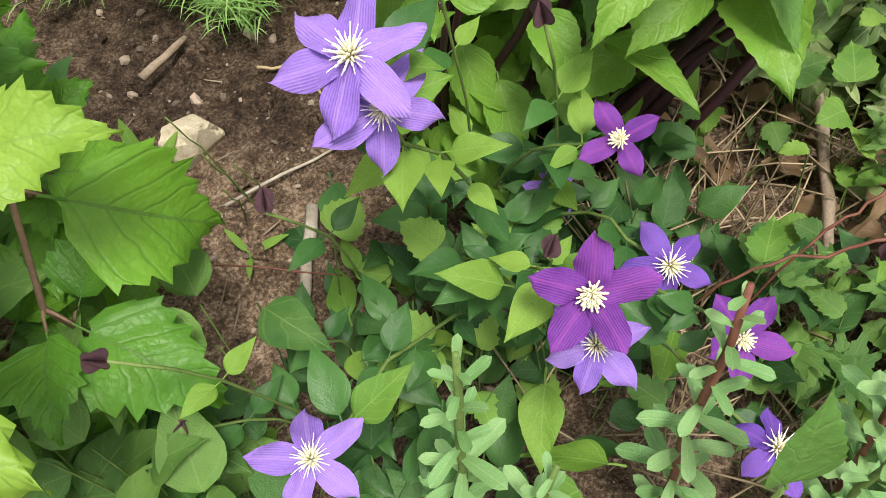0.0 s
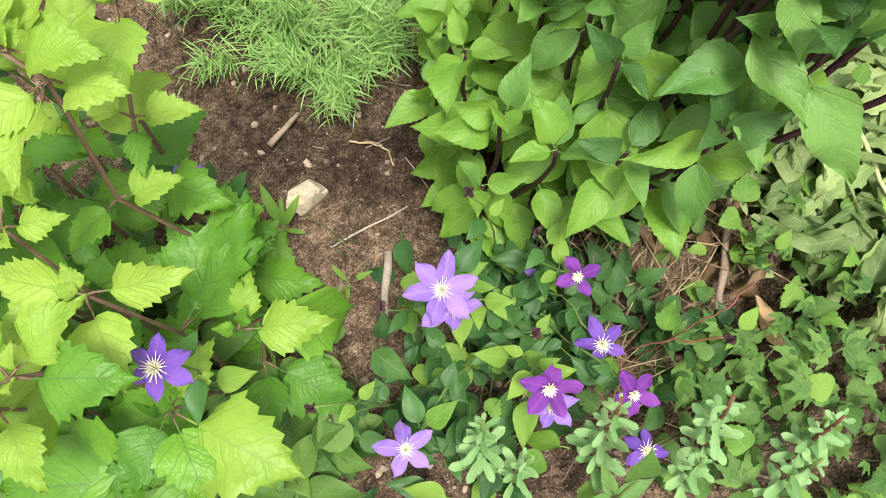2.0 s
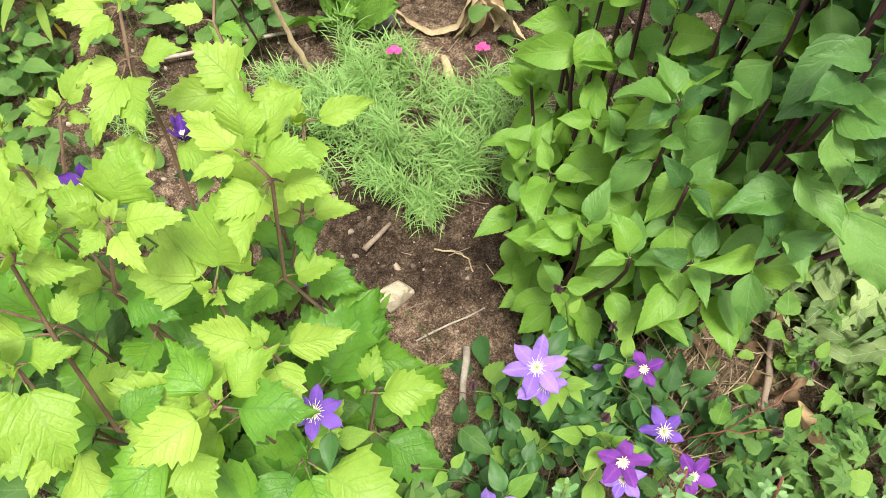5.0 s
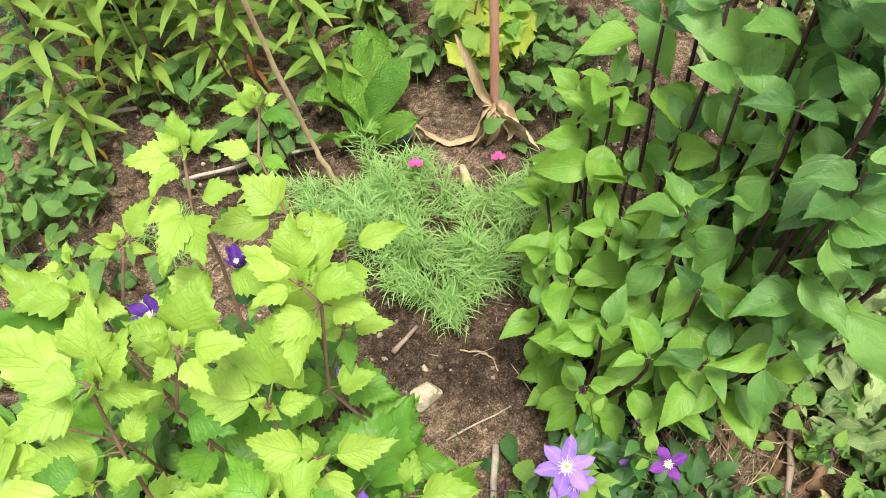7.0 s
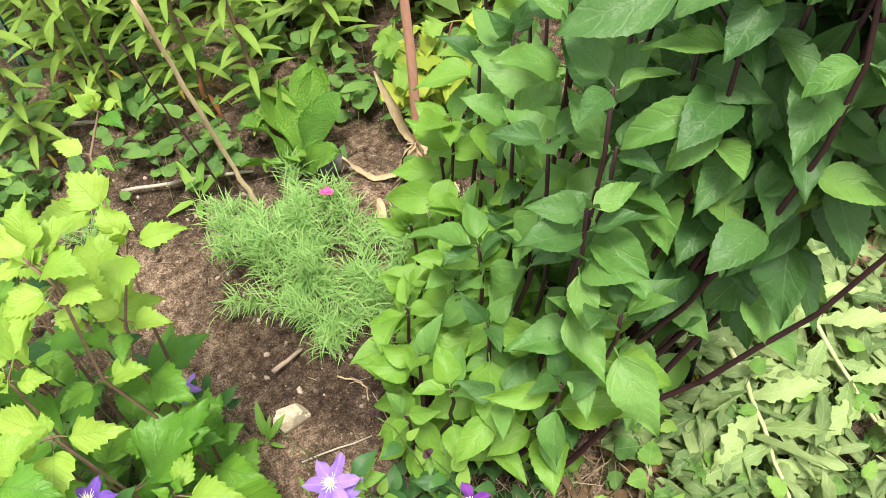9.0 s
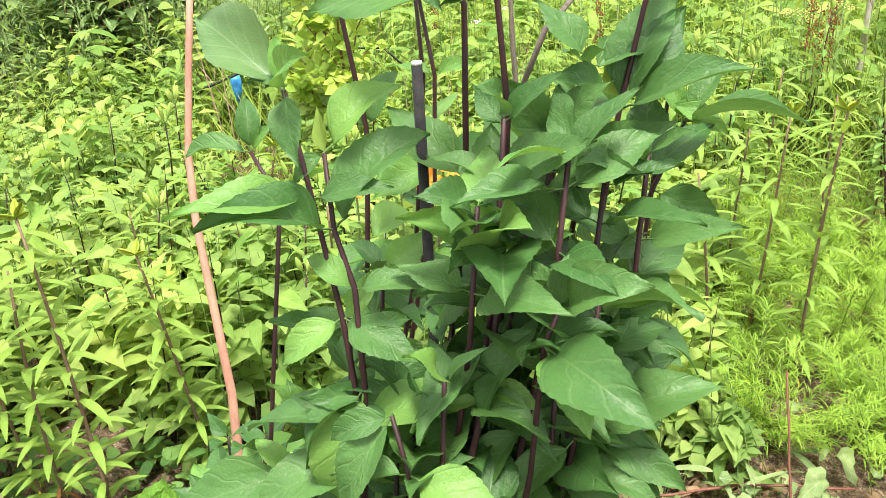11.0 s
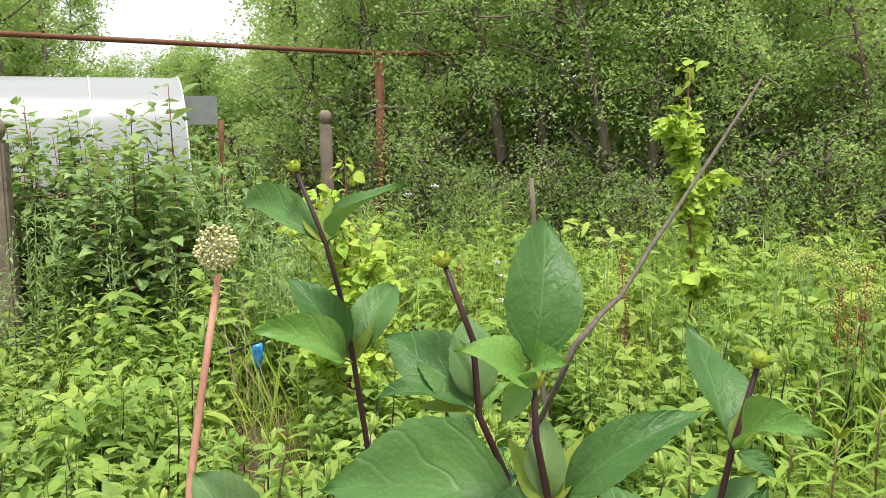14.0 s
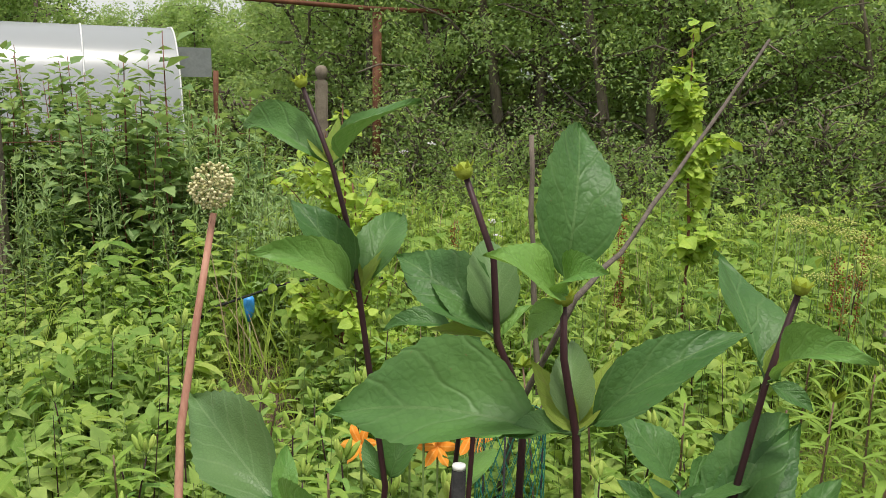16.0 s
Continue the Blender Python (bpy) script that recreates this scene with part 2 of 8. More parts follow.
STEM_DARK = grain_material("dark_purple_stem", (0.018, 0.008, 0.010), (0.055, 0.022, 0.024), 60, 0.5, 0.4, 0.002, (1, 1, 0.2))
STEM_RED = grain_material("reddish_brown_stem", (0.09, 0.03, 0.022), (0.22, 0.09, 0.06), 60, 0.55, 0.3, 0.002, (1, 1, 0.3))
STEM_GREEN = grain_material("green_stem", (0.07, 0.12, 0.03), (0.18, 0.26, 0.07), 60, 0.55, 0.3, 0.002, (1, 1, 0.3))
STEM_GOLD = grain_material("brown_hairy_stem", (0.10, 0.06, 0.045), (0.24, 0.16, 0.10), 90, 0.7, 0.5, 0.002, (1, 1, 0.3))
SEDUM = leaf_material("grey_green_succulent_leaf", (0.14, 0.30, 0.10), (0.27, 0.44, 0.18), (0.40, 0.55, 0.30), veins=1, rough=0.5, glow=0.2)
FEATHER = leaf_material("feathery_green", (0.13, 0.30, 0.07), (0.38, 0.57, 0.20), (0.2, 0.36, 0.1), veins=1, glow=0.3, island=True)
FEATHER_YELLOW = leaf_material("dill_green", (0.18, 0.34, 0.04), (0.38, 0.54, 0.08), (0.25, 0.38, 0.07), veins=1, glow=0.4, island=True)
LILY = leaf_material("lily_leaf", (0.12, 0.26, 0.045), (0.34, 0.47, 0.10), (0.36, 0.48, 0.12), veins=0.5, glow=0.32, island=True, spec=0.15, rough=0.65, patches=0.9)
LILY_BROAD = leaf_material("broad_lily_leaf", (0.10, 0.24, 0.05), (0.30, 0.45, 0.12), (0.34, 0.46, 0.16), veins=0.5, glow=0.34, spec=0.2, rough=0.6)
BUD_GREEN = leaf_material("pale_green_bud", (0.26, 0.40, 0.07), (0.46, 0.56, 0.14), (0.3, 0.42, 0.1), veins=0.5, glow=0.25)
WEED = leaf_material("weed_leaf", (0.13, 0.245, 0.06), (0.34, 0.46, 0.14), (0.25, 0.34, 0.13), veins=3, glow=0.42, island=True, spec=0.15, rough=0.65, patches=0.9)
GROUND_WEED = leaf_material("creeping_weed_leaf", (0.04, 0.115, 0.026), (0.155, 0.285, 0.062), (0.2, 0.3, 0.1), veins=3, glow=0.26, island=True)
WEED_LIGHT = leaf_material("light_weed_leaf", (0.17, 0.32, 0.065), (0.37, 0.51, 0.15), (0.42, 0.5, 0.18), veins=3, glow=0.45, island=True, spec=0.15, rough=0.65, patches=0.9)
DOCK = leaf_material("dock_leaf", (0.08, 0.21, 0.03), (0.20, 0.38, 0.05), (0.10, 0.2, 0.05), veins=7, glow=0.3, bump=0.9, ribbing=0.6, netting=0.4, net_scale=110.0, pucker=0.4)
MULCH_GREEN = leaf_material("wilted_leaf", (0.07, 0.14, 0.04), (0.31, 0.40, 0.16), (0.42, 0.48, 0.28), veins=4, glow=0.25, island=True)
TREE_LEAF = leaf_material("willow_leaf", (0.24, 0.40, 0.15), (0.47, 0.61, 0.28), (0.3, 0.42, 0.18), veins=2, glow=0.62, island=True, spec=0.15, rough=0.7)
GRASS = leaf_material("grass_blade", (0.17, 0.32, 0.05), (0.42, 0.56, 0.13), (0.3, 0.42, 0.1), veins=0.5, glow=0.3, island=True, spec=0.15, rough=0.65, patches=0.9)
YELLOW_LEAF = leaf_material("yellowed_leaf", (0.55, 0.45, 0.06), (0.75, 0.62, 0.12), (0.6, 0.5, 0.2), veins=3, glow=0.3, island=True)
RUSTY = leaf_material("rusty_dry_leaf", (0.16, 0.06, 0.02), (0.36, 0.16, 0.05), (0.3, 0.15, 0.08), veins=3, glow=0.2, island=True)
STRAW = grain_material("dry_straw", (0.14, 0.10, 0.058), (0.42, 0.33, 0.21), 40, 0.75, 0.4, 0.002, (1, 1, 1), rnd=0.5)
TWIG = grain_material("grey_twig", (0.14, 0.10, 0.075), (0.36, 0.28, 0.21), 50, 0.85, 0.6, 0.003, (1, 1, 1), rnd=0.4)
HUSK = grain_material("dry_husk", (0.24, 0.16, 0.08), (0.60, 0.48, 0.30), 30, 0.75, 0.5, 0.003, (1, 1, 0.2))
ROCK = grain_material("pale_stone", (0.30, 0.25, 0.17), (0.66, 0.58, 0.44), 55, 0.85, 0.7, 0.004)
ROCK_DARK = grain_material("dark_stone", (0.035, 0.033, 0.035), (0.11, 0.10, 0.10), 35, 0.8, 0.7, 0.004)
PEBBLE = grain_material("pebble", (0.12, 0.09, 0.07), (0.42, 0.33, 0.26), 60, 0.85, 0.5, 0.003, rnd=0.7)
WOOD_CHIP = grain_material("split_wood", (0.36, 0.22, 0.11), (0.62, 0.44, 0.26), 40, 0.8, 0.5, 0.003, (1, 0.2, 1))
CONCRETE = grain_material("weathered_concrete", (0.10, 0.082, 0.062), (0.25, 0.21, 0.165), 9, 0.9, 0.6, 0.01)
RUST = grain_material("rusty_steel", (0.075, 0.03, 0.017), (0.19, 0.08, 0.042), 12, 0.75, 0.4, 0.004)
BRANCH = grain_material("grey_branch_bark", (0.05, 0.042, 0.035), (0.18, 0.15, 0.125), 45, 0.88, 0.9, 0.006, (1, 1, 0.4))
BARK = grain_material("tree_bark", (0.07, 0.055, 0.044), (0.24, 0.20, 0.16), 14, 0.9, 0.8, 0.02, (1, 1, 0.25))
BARK_PALE = grain_material("pale_dead_branch", (0.24, 0.20, 0.16), (0.50, 0.45, 0.38), 40, 0.85, 0.5, 0.004, (1, 1, 0.4))
BLACK_PLASTIC = grain_material("black_plastic", (0.010, 0.010, 0.011), (0.026, 0.026, 0.028), 30, 0.55, 0.3, 0.003, spec=0.25)
GREEN_NET = grain_material("green_plastic_net", (0.01, 0.10, 0.07), (0.03, 0.2, 0.14), 60, 0.45, 0.1, 0.001)
BLUE_PLASTIC = grain_material("blue_plastic", (0.03, 0.22, 0.62), (0.06, 0.34, 0.80), 40, 0.35, 0.1, 0.002, spec=0.5)
WHITE_CUT = grain_material("pale_cut_end", (0.6, 0.6, 0.58), (0.8, 0.8, 0.78), 200, 0.6, 0.2, 0.001)
ALLIUM_STEM = grain_material("pinkish_allium_stem", (0.28, 0.12, 0.085), (0.50, 0.29, 0.20), 14, 0.6, 0.3, 0.002, (1, 1, 0.3))
SEED = grain_material("allium_seed_capsule", (0.30, 0.30, 0.12), (0.66, 0.62, 0.36), 50, 0.65, 0.4, 0.002, rnd=0.7)


# ---- builders ----
class Mesh:
    """Collects vertices, faces and leaf coordinates for one mesh."""

    def __init__(self):
        self.v, self.f, self.uv = [], [], []

    def add(self, v, f, uv=None, m=None):
        n = len(self.v)
        self.v += [tuple(m @ Vector(p)) for p in v] if m is not None else [tuple(p) for p in v]
        self.f += [tuple(i + n for i in face) for face in f]
        self.uv += list(uv) if uv is not None else [(0.3, 0.5)] * len(v)
        return self

    def data(self, name, mat, smooth=True):
        me = bpy.data.meshes.new(name)
        me.from_pydata(self.v, [], self.f)
        layer = me.uv_layers.new(name="UVMap")
        idx = np.empty(len(me.loops), dtype=np.int32)
        me.loops.foreach_get("vertex_index", idx)
        layer.data.foreach_set("uv", np.array(self.uv, dtype=np.float32)[idx].ravel())
        if smooth:
            me.polygons.foreach_set("use_smooth", [True] * len(me.polygons))
        me.materials.append(mat)
        return me


def spread(name, templates, placed, mat):
    """One mesh out of many placed copies of small templates: placed is a list of (template number, matrix)."""
    vs, fs, uvs, total = [], [], [], 0
    for k, m in placed:
        v, f, uv = templates[k]
        a = np.array(m)
        vs.append(v @ a[:3, :3].T + a[:3, 3])
        fs.append(f + total)
        uvs.append(uv)
        total += len(v)
    v, f, uv = np.concatenate(vs), np.concatenate(fs), np.concatenate(uvs)
    me = bpy.data.meshes.new(name)
    me.vertices.add(len(v))
    me.vertices.foreach_set("co", v.astype(np.float32).ravel())
    me.loops.add(f.size)
    me.loops.foreach_set("vertex_index", f.astype(np.int32).ravel())
    me.polygons.add(len(f))
    me.polygons.foreach_set("loop_start", np.arange(0, f.size, f.shape[1], dtype=np.int32))
    layer = me.uv_layers.new(name="UVMap")
    layer.data.foreach_set("uv", uv[f.ravel()].astype(np.float32).ravel())
    me.update(calc_edges=True)
    me.polygons.foreach_set("use_smooth", np.ones(len(f), dtype=bool))
    me.materials.append(mat)
    return me


def part(name, data, parent, m=None, label=""):
    ob = new(name, data)
    ob.parent = parent
    if m is not None:
        ob.matrix_basis = m
    return tagged(ob, label) if label else ob


def thing(name, label, category, group="", kind="", at=(0, 0, 0)):
    ob = new(name)
    ob.location = at
    ob.empty_display_size = 0.05
    return tagged(ob, label, category, group, kind)


def solid(name, data, label, category, group="", kind="", m=None):
    ob = new(name, data)
    if m is not None:
        ob.matrix_basis = m
    return tagged(ob, label, category, group, kind)


def tube(points, radii, sides=6, cap=True):
    """A tapered tube along points."""
    pts = [Vector(p) for p in points]
    if isinstance(radii, (int, float)):
        radii = [radii] * len(pts)
    v, f, uv = [], [], []
    ref = Vector((0.3, 1, 0.2))
    for i, p in enumerate(pts):
        d = (pts[min(i + 1, len(pts) - 1)] - pts[max(i - 1, 0)]).normalized()
        a = d.cross(ref)
        if a.length < 0.05:
            a = d.cross(Vector((1, 0, 0)))
        a.normalize()
        b = d.cross(a)
        for k in range(sides):
            w = 2 * math.pi * k / sides
            v.append(p + radii[i] * (math.cos(w) * a + math.sin(w) * b))
            uv.append((0.3, i / max(len(pts) - 1, 1)))
    for i in range(len(pts) - 1):
        for k in range(sides):
            k2 = (k + 1) % sides
            f.append((i * sides + k, i * sides + k2, (i + 1) * sides + k2, (i + 1) * sides + k))
    if cap:
        f.append(tuple(range(sides))[::-1])
        f.append(tuple(range(len(v) - sides, len(v))))
    return v, f, uv


def curve_points(a, b, bend=(0, 0, 0), n=7, wobble=0.0, rng=random):
    a, b, bend = Vector(a), Vector(b), Vector(bend)
    out = []
    for i in range(n + 1):
        s = i / n
        p = a.lerp(b, s) + bend * (4 * s * (1 - s))
        if wobble and 0 < i < n:
            p += Vector([rng.uniform(-wobble, wobble) for _ in range(3)])
        out.append(p)
    return out


def ovate(u):
    return (max(u, 0.0) ** 0.52) * (max(1 - u, 0.0) ** 1.42) / 0.318


def heart(u):
    return (max(u + 0.03, 0.0) ** 0.42) * (max(1 - u, 0.0) ** 1.0) / 0.44


def lance(u):
    return math.sin(math.pi * min(max(u, 0), 1) ** 0.8) ** 0.8


def petal_shape(u):
    return (0.34 + 0.66 * math.sin(math.pi * min(u * 0.95 + 0.03, 1)) ** 1.1) * (1 - max(0, (u - 0.8) / 0.2) ** 1.6)


def lobed(u):
    body = (max(u, 0.0) ** 0.5) * (max(1 - u, 0.0) ** 1.05) / 0.43
    return body * (1 + 0.16 * math.exp(-((u - 0.36) / 0.09) ** 2) - 0.10 * math.exp(-((u - 0.52) / 0.06) ** 2) + 0.08 * math.exp(-((u - 0.66) / 0.07) ** 2))


def strap(u):
    return min(1.0, u * 6 + 0.25) * (1 - u ** 3)


def leaf(length, width, shape=ovate, rows=14, cols=4, teeth=0.0, droop=0.5, fold=0.18, wave=0.0, stalk=0.0, twist=0.0, rng=random):
    """A leaf blade from its stalk at the origin along +y, upper face +z, as (vertices, faces, uv)."""
    v, f, uv = [], [], []
    ang, y, z = 0.0, stalk, 0.0
    ph = rng.uniform(0, 6)
    for i in range(rows + 1):
        u = i / rows
        w = width / 2 * shape(u)
        if i:
            ang = -droop * u
            y += math.cos(ang) * length / rows
            z += math.sin(ang) * length / rows
        tw = twist * u
        for j in range(cols + 1):
            c = 2 * j / cols - 1
            if teeth:
                c = math.copysign(abs(c) ** 0.5, c)
            x = c * w
            flat = abs(x)
            yy = y
            if j in (0, cols) and teeth:
                x *= 1 - (teeth if i % 2 else 0.0)
                yy += (0.25 if i % 2 == 0 else -0.25) * length / rows
            h = fold * flat + wave * width * math.sin(ph + 9 * u + 2 * c) * abs(c)
            xx, hh = x * math.cos(tw) - h * math.sin(tw), x * math.sin(tw) + h * math.cos(tw)
            v.append((xx, yy + hh * -math.sin(ang), z + hh * math.cos(ang)))
            uv.append((0.5 + c * 0.5 * min(1, shape(u)), u))
    n = cols + 1
    for i in range(rows):
        for j in range(cols):
            f.append((i * n + j, i * n + j + 1, (i + 1) * n + j + 1, (i + 1) * n + j))
    if stalk:
        r = max(0.0012, width * 0.02)
        a, b, c = tube([(0, 0, 0), (0, stalk * 0.6, 0.002), (0, stalk * 1.06, 0)], [r * 1.2, r, r], 4, False)
        k = len(v)
        v += [tuple(p) for p in a]
        f += [tuple(i + k for i in q) for q in b]
        uv += [(0.5, 0.0)] * len(a)
    return v, f, uv


def wedge_leaf(length, width, rows=22, cols=6, droop=0.5, fold=0.15, wave=0.05, stalk=0.0, twist=0.0, rng=random):
    """A three-lobed toothed leaf with a wedge base whose side veins slant forward, as (vertices, faces, uv)."""
    v, f, uv = [], [], []
    ph, skew = rng.uniform(0, 6), rng.uniform(-0.08, 0.08)
    for i in range(rows + 1):
        u = i / rows
        lobes = 1 + 0.14 * math.exp(-((u - 0.16) / 0.09) ** 2) - 0.26 * math.exp(-((u - 0.36) / 0.07) ** 2) + 0.12 * math.exp(-((u - 0.52) / 0.1) ** 2)
        half = width / 2 * lobes * (1 - u ** 1.5) ** 0.85 * (0.5 + 0.5 * math.sin(1.57 * min(1.0, u / 0.22)))
        for j in range(cols + 1):
            c = 2 * j / cols - 1
            x = c * half * (1 + math.copysign(skew, c))
            if j in (0, cols) and i < rows:
                x *= rng.uniform(0.98, 1.05) if i % 2 else rng.uniform(0.89, 0.94)
            y = length * u + 0.80 * abs(x) * (1 - 0.9 * u)
            ang = droop * y / length
            h = fold * abs(x) + wave * width * math.sin(ph + 7 * u + 2.5 * c) * abs(c)
            if ang > 0.01 or ang < -0.01:
                yy, z = length / droop * math.sin(ang), -length / droop * (1 - math.cos(ang))
            else:
                yy, z = y, 0.0
            tw = twist * u
            xx, hh = x * math.cos(tw) - h * math.sin(tw), x * math.sin(tw) + h * math.cos(tw)
            v.append((xx, stalk + yy + hh * math.sin(ang), z + hh * math.cos(ang)))
            uv.append((0.5 + 0.5 * c, u + 0.375 * abs(c)))
    n = cols + 1
    for i in range(rows):
        for j in range(cols):
            f.append((i * n + j, i * n + j + 1, (i + 1) * n + j + 1, (i + 1) * n + j))
    if stalk:
        r = width * 0.018
        a, b, _ = tube([(0, 0, 0), (0, stalk * 0.6, 0.002), (0, stalk * 1.06, 0)], [r * 1.2, r, r], 4, False)
        k = len(v)
        v += [tuple(p) for p in a]
        f += [tuple(i + k for i in q) for q in b]
        uv += [(0.5, 0.0)] * len(a)
    return v, f, uv


def pointed(u):
    """Broad-based blade that tapers in nearly straight lines to a long tip."""
    return float(np.interp(u, (0, 0.07, 0.18, 0.30, 0.42, 0.60, 0.75, 0.88, 1), (0.05, 0.52, 0.90, 1.0, 0.94, 0.69, 0.42, 0.17, 0.0)))


def slender(u):
    """Egg-shaped blade that narrows gently to its tip."""
    return float(np.interp(u, (0, 0.08, 0.2, 0.34, 0.5, 0.66, 0.8, 0.91, 1), (0.05, 0.42, 0.80, 1.0, 0.93, 0.70, 0.42, 0.17, 0.0)))


def blade(length, width, profile, teeth=11, cut=0.1, droop=0.4, fold=0.18, wave=0.05, stalk=0.012, twist=0.0, rng=random):
    """A saw-toothed leaf whose base and tip lie on the y axis, as (vertices, faces, uv)."""
    v, f, uv = [], [], []
    rows, across = teeth * 2, (-1, -0.84, -0.45, 0, 0.45, 0.84, 1)
    ph, skew, rad = rng.uniform(0, 6), rng.uniform(-0.07, 0.07), length / max(droop, 0.02)
    for i in range(rows + 1):
        u = i / rows
        half = width / 2 * profile(u)
        for c in across:
            x, y = c * half * (1 + math.copysign(skew, c)), length * u
            if abs(c) == 1 and 0 < i < rows:
                x *= 1 + (rng.uniform(0.4, 1.2) * cut if i % 2 == 0 else -rng.uniform(0.7, 1.2) * cut)
                y += length / rows * (0.55 if i % 2 == 0 else -0.35) * min(1.0, cut / 0.06)
            h = fold * abs(x) + wave * width * math.sin(ph + 8 * u + 2.5 * c) * abs(c) + twist * x * u
            a = droop * y / length
            yy, z = rad * math.sin(a) + h * math.sin(a), -rad * (1 - math.cos(a)) + h * math.cos(a)
            b = droop / 2
            v.append((x, stalk + yy * math.cos(b) - z * math.sin(b), yy * math.sin(b) + z * math.cos(b)))
            uv.append((0.5 + 0.5 * c * min(1.0, 0.25 + 0.75 * profile(u)), u))
    n = len(across)
    for i in range(rows):
        for j in range(n - 1):
            f.append((i * n + j, i * n + j + 1, (i + 1) * n + j + 1, (i + 1) * n + j))
    if stalk:
        r = max(0.0009, length * 0.011)
        a, b, _ = tube([(0, -0.002, 0), (0, stalk * 0.6, 0.001), (0, stalk * 1.3, 0.0)], [r * 1.2, r, r * 0.8], 5, False)
        k = len(v)
        v += [tuple(p) for p in a]
        f += [tuple(i + k for i in q) for q in b]
        uv += [(0.5, 0.0)] * len(a)
    return v, f, uv


def golden_profile(u):
    """Half-width of the broad, shallowly three-lobed golden leaf."""
    return float(np.interp(u, (0, 0.05, 0.16, 0.30, 0.39, 0.52, 0.60, 0.74, 0.87, 1), (0.12, 0.44, 0.82, 1.04, 0.80, 0.80, 0.56, 0.36, 0.16, 0.0)))


def ribbon(points, width, cols=4, curl=0.5, rng=random):
    """A crumpled strap along points, as (vertices, faces, uv)."""
    pts = []
    for a, b in zip(points, points[1:]):
        pts += [Vector(a).lerp(Vector(b), k / 4) for k in range(4)]
    pts.append(Vector(points[-1]))
    v, f, uv, n = [], [], [], cols + 1
    turn = rng.uniform(0, 3)
    for i, p in enumerate(pts):
        d = (pts[min(i + 1, len(pts) - 1)] - pts[max(i - 1, 0)]).normalized()
        side = d.cross(Vector((0.2, -1, 0.3)))
        side = side.normalized() if side.length > 0.05 else Vector((1, 0, 0))
        nor = side.cross(d)
        u = i / (len(pts) - 1)
        turn += rng.uniform(-0.25, 0.25)
        s2, n2 = side * math.cos(turn * 0.5) + nor * math.sin(turn * 0.5), nor * math.cos(turn * 0.5) - side * math.sin(turn * 0.5)
        w = width / 2 * min(1, 0.45 + u * 3) * (1 - u ** 4 * 0.85)
        for j in range(n):
            c = 2 * j / cols - 1
            v.append(tuple(p + s2 * c * w + n2 * w * (curl * c * c + rng.uniform(-0.14, 0.14))))
            uv.append((0.5 + c / 2, u))
    for i in range(len(pts) - 1):
        for j in range(cols):
            f.append((i * n + j, i * n + j + 1, (i + 1) * n + j + 1, (i + 1) * n + j))
    return v, f, uv


def small(length, width, shape=lance, rows=4, droop=0.5, fold=0.25, cols=2):
    """A cheap blade as arrays, for spread()."""
    v, f, uv = leaf(length, width, shape, rows, cols, 0.0, droop, fold)
    return np.array(v, dtype=float), np.array(f, dtype=int), np.array(uv, dtype=float)


def aim(p, d, up=(0, 0, 1), s=1.0):
    """A matrix at p whose y axis points along d and whose z axis is near up."""
    y = Vector(d).normalized()
    x = y.cross(Vector(up))
    if x.length < 1e-3:
        x = y.cross(Vector((0.3, 1, 0.1)))
    x.normalize()
    z = x.cross(y)
    m = Matrix((x, y, z)).transposed().to_4x4()
    return Matrix.Translation(p) @ m @ Matrix.Diagonal((s, s, s, 1))


def polar(az, el):
    return Vector((math.cos(az) * math.cos(el), math.sin(az) * math.cos(el), math.sin(el)))


# ---- ground ----
def ground_height(x, y):
    near = math.exp(-((x - 0.2) ** 2 + (y - 0.3) ** 2) / 6)
    return (0.028 * noise.noise((x * 2.3, y * 2.3, 0)) + near * (0.013 * noise.noise((x * 11, y * 11, 3)) + 0.009 * noise.noise((x * 32, y * 32, 5)) + 0.006 * noise.noise((x * 75, y * 75, 7)))
            + 0.12 * noise.noise((x * 0.25, y * 0.25, 9)) * min(1.0, math.hypot(x, y) / 8))


def make_ground():
    axis_x = sorted(set([round(-1.3 + i * 0.011, 3) for i in range(219)] + [-400, -120, -40, -20, -12, -8, -6, -5, -4, -3.2, -2.6, -2.1, -1.8, -1.5, 1.4, 1.7, 1.9, 2.3, 2.9, 3.6, 4.5, 6, 8, 12, 20, 40, 120, 400]))
    axis_y = sorted(set([round(-0.7 + i * 0.011, 3) for i in range(183)] + [-400, -100, -30, -10, -5, -3, -2, -1.5, -1.1, 1.6, 1.9, 2.3, 2.8, 3.4, 4.2, 5.2, 6.5, 8, 10, 13, 17, 25, 40, 100, 400]))
    b = Mesh()
    b.v = [(x, y, ground_height(x, y)) for y in axis_y for x in axis_x]
    n = len(axis_x)
    b.f = [(j * n + i, j * n + i + 1, (j + 1) * n + i + 1, (j + 1) * n + i) for j in range(len(axis_y) - 1) for i in range(n - 1)]
    b.uv = [(0.3, 0.5)] * len(b.v)
    return solid("ground", b.data("ground", SOIL), "brown crumbly garden soil with small stones", "ground", kind="structure")


make_ground()

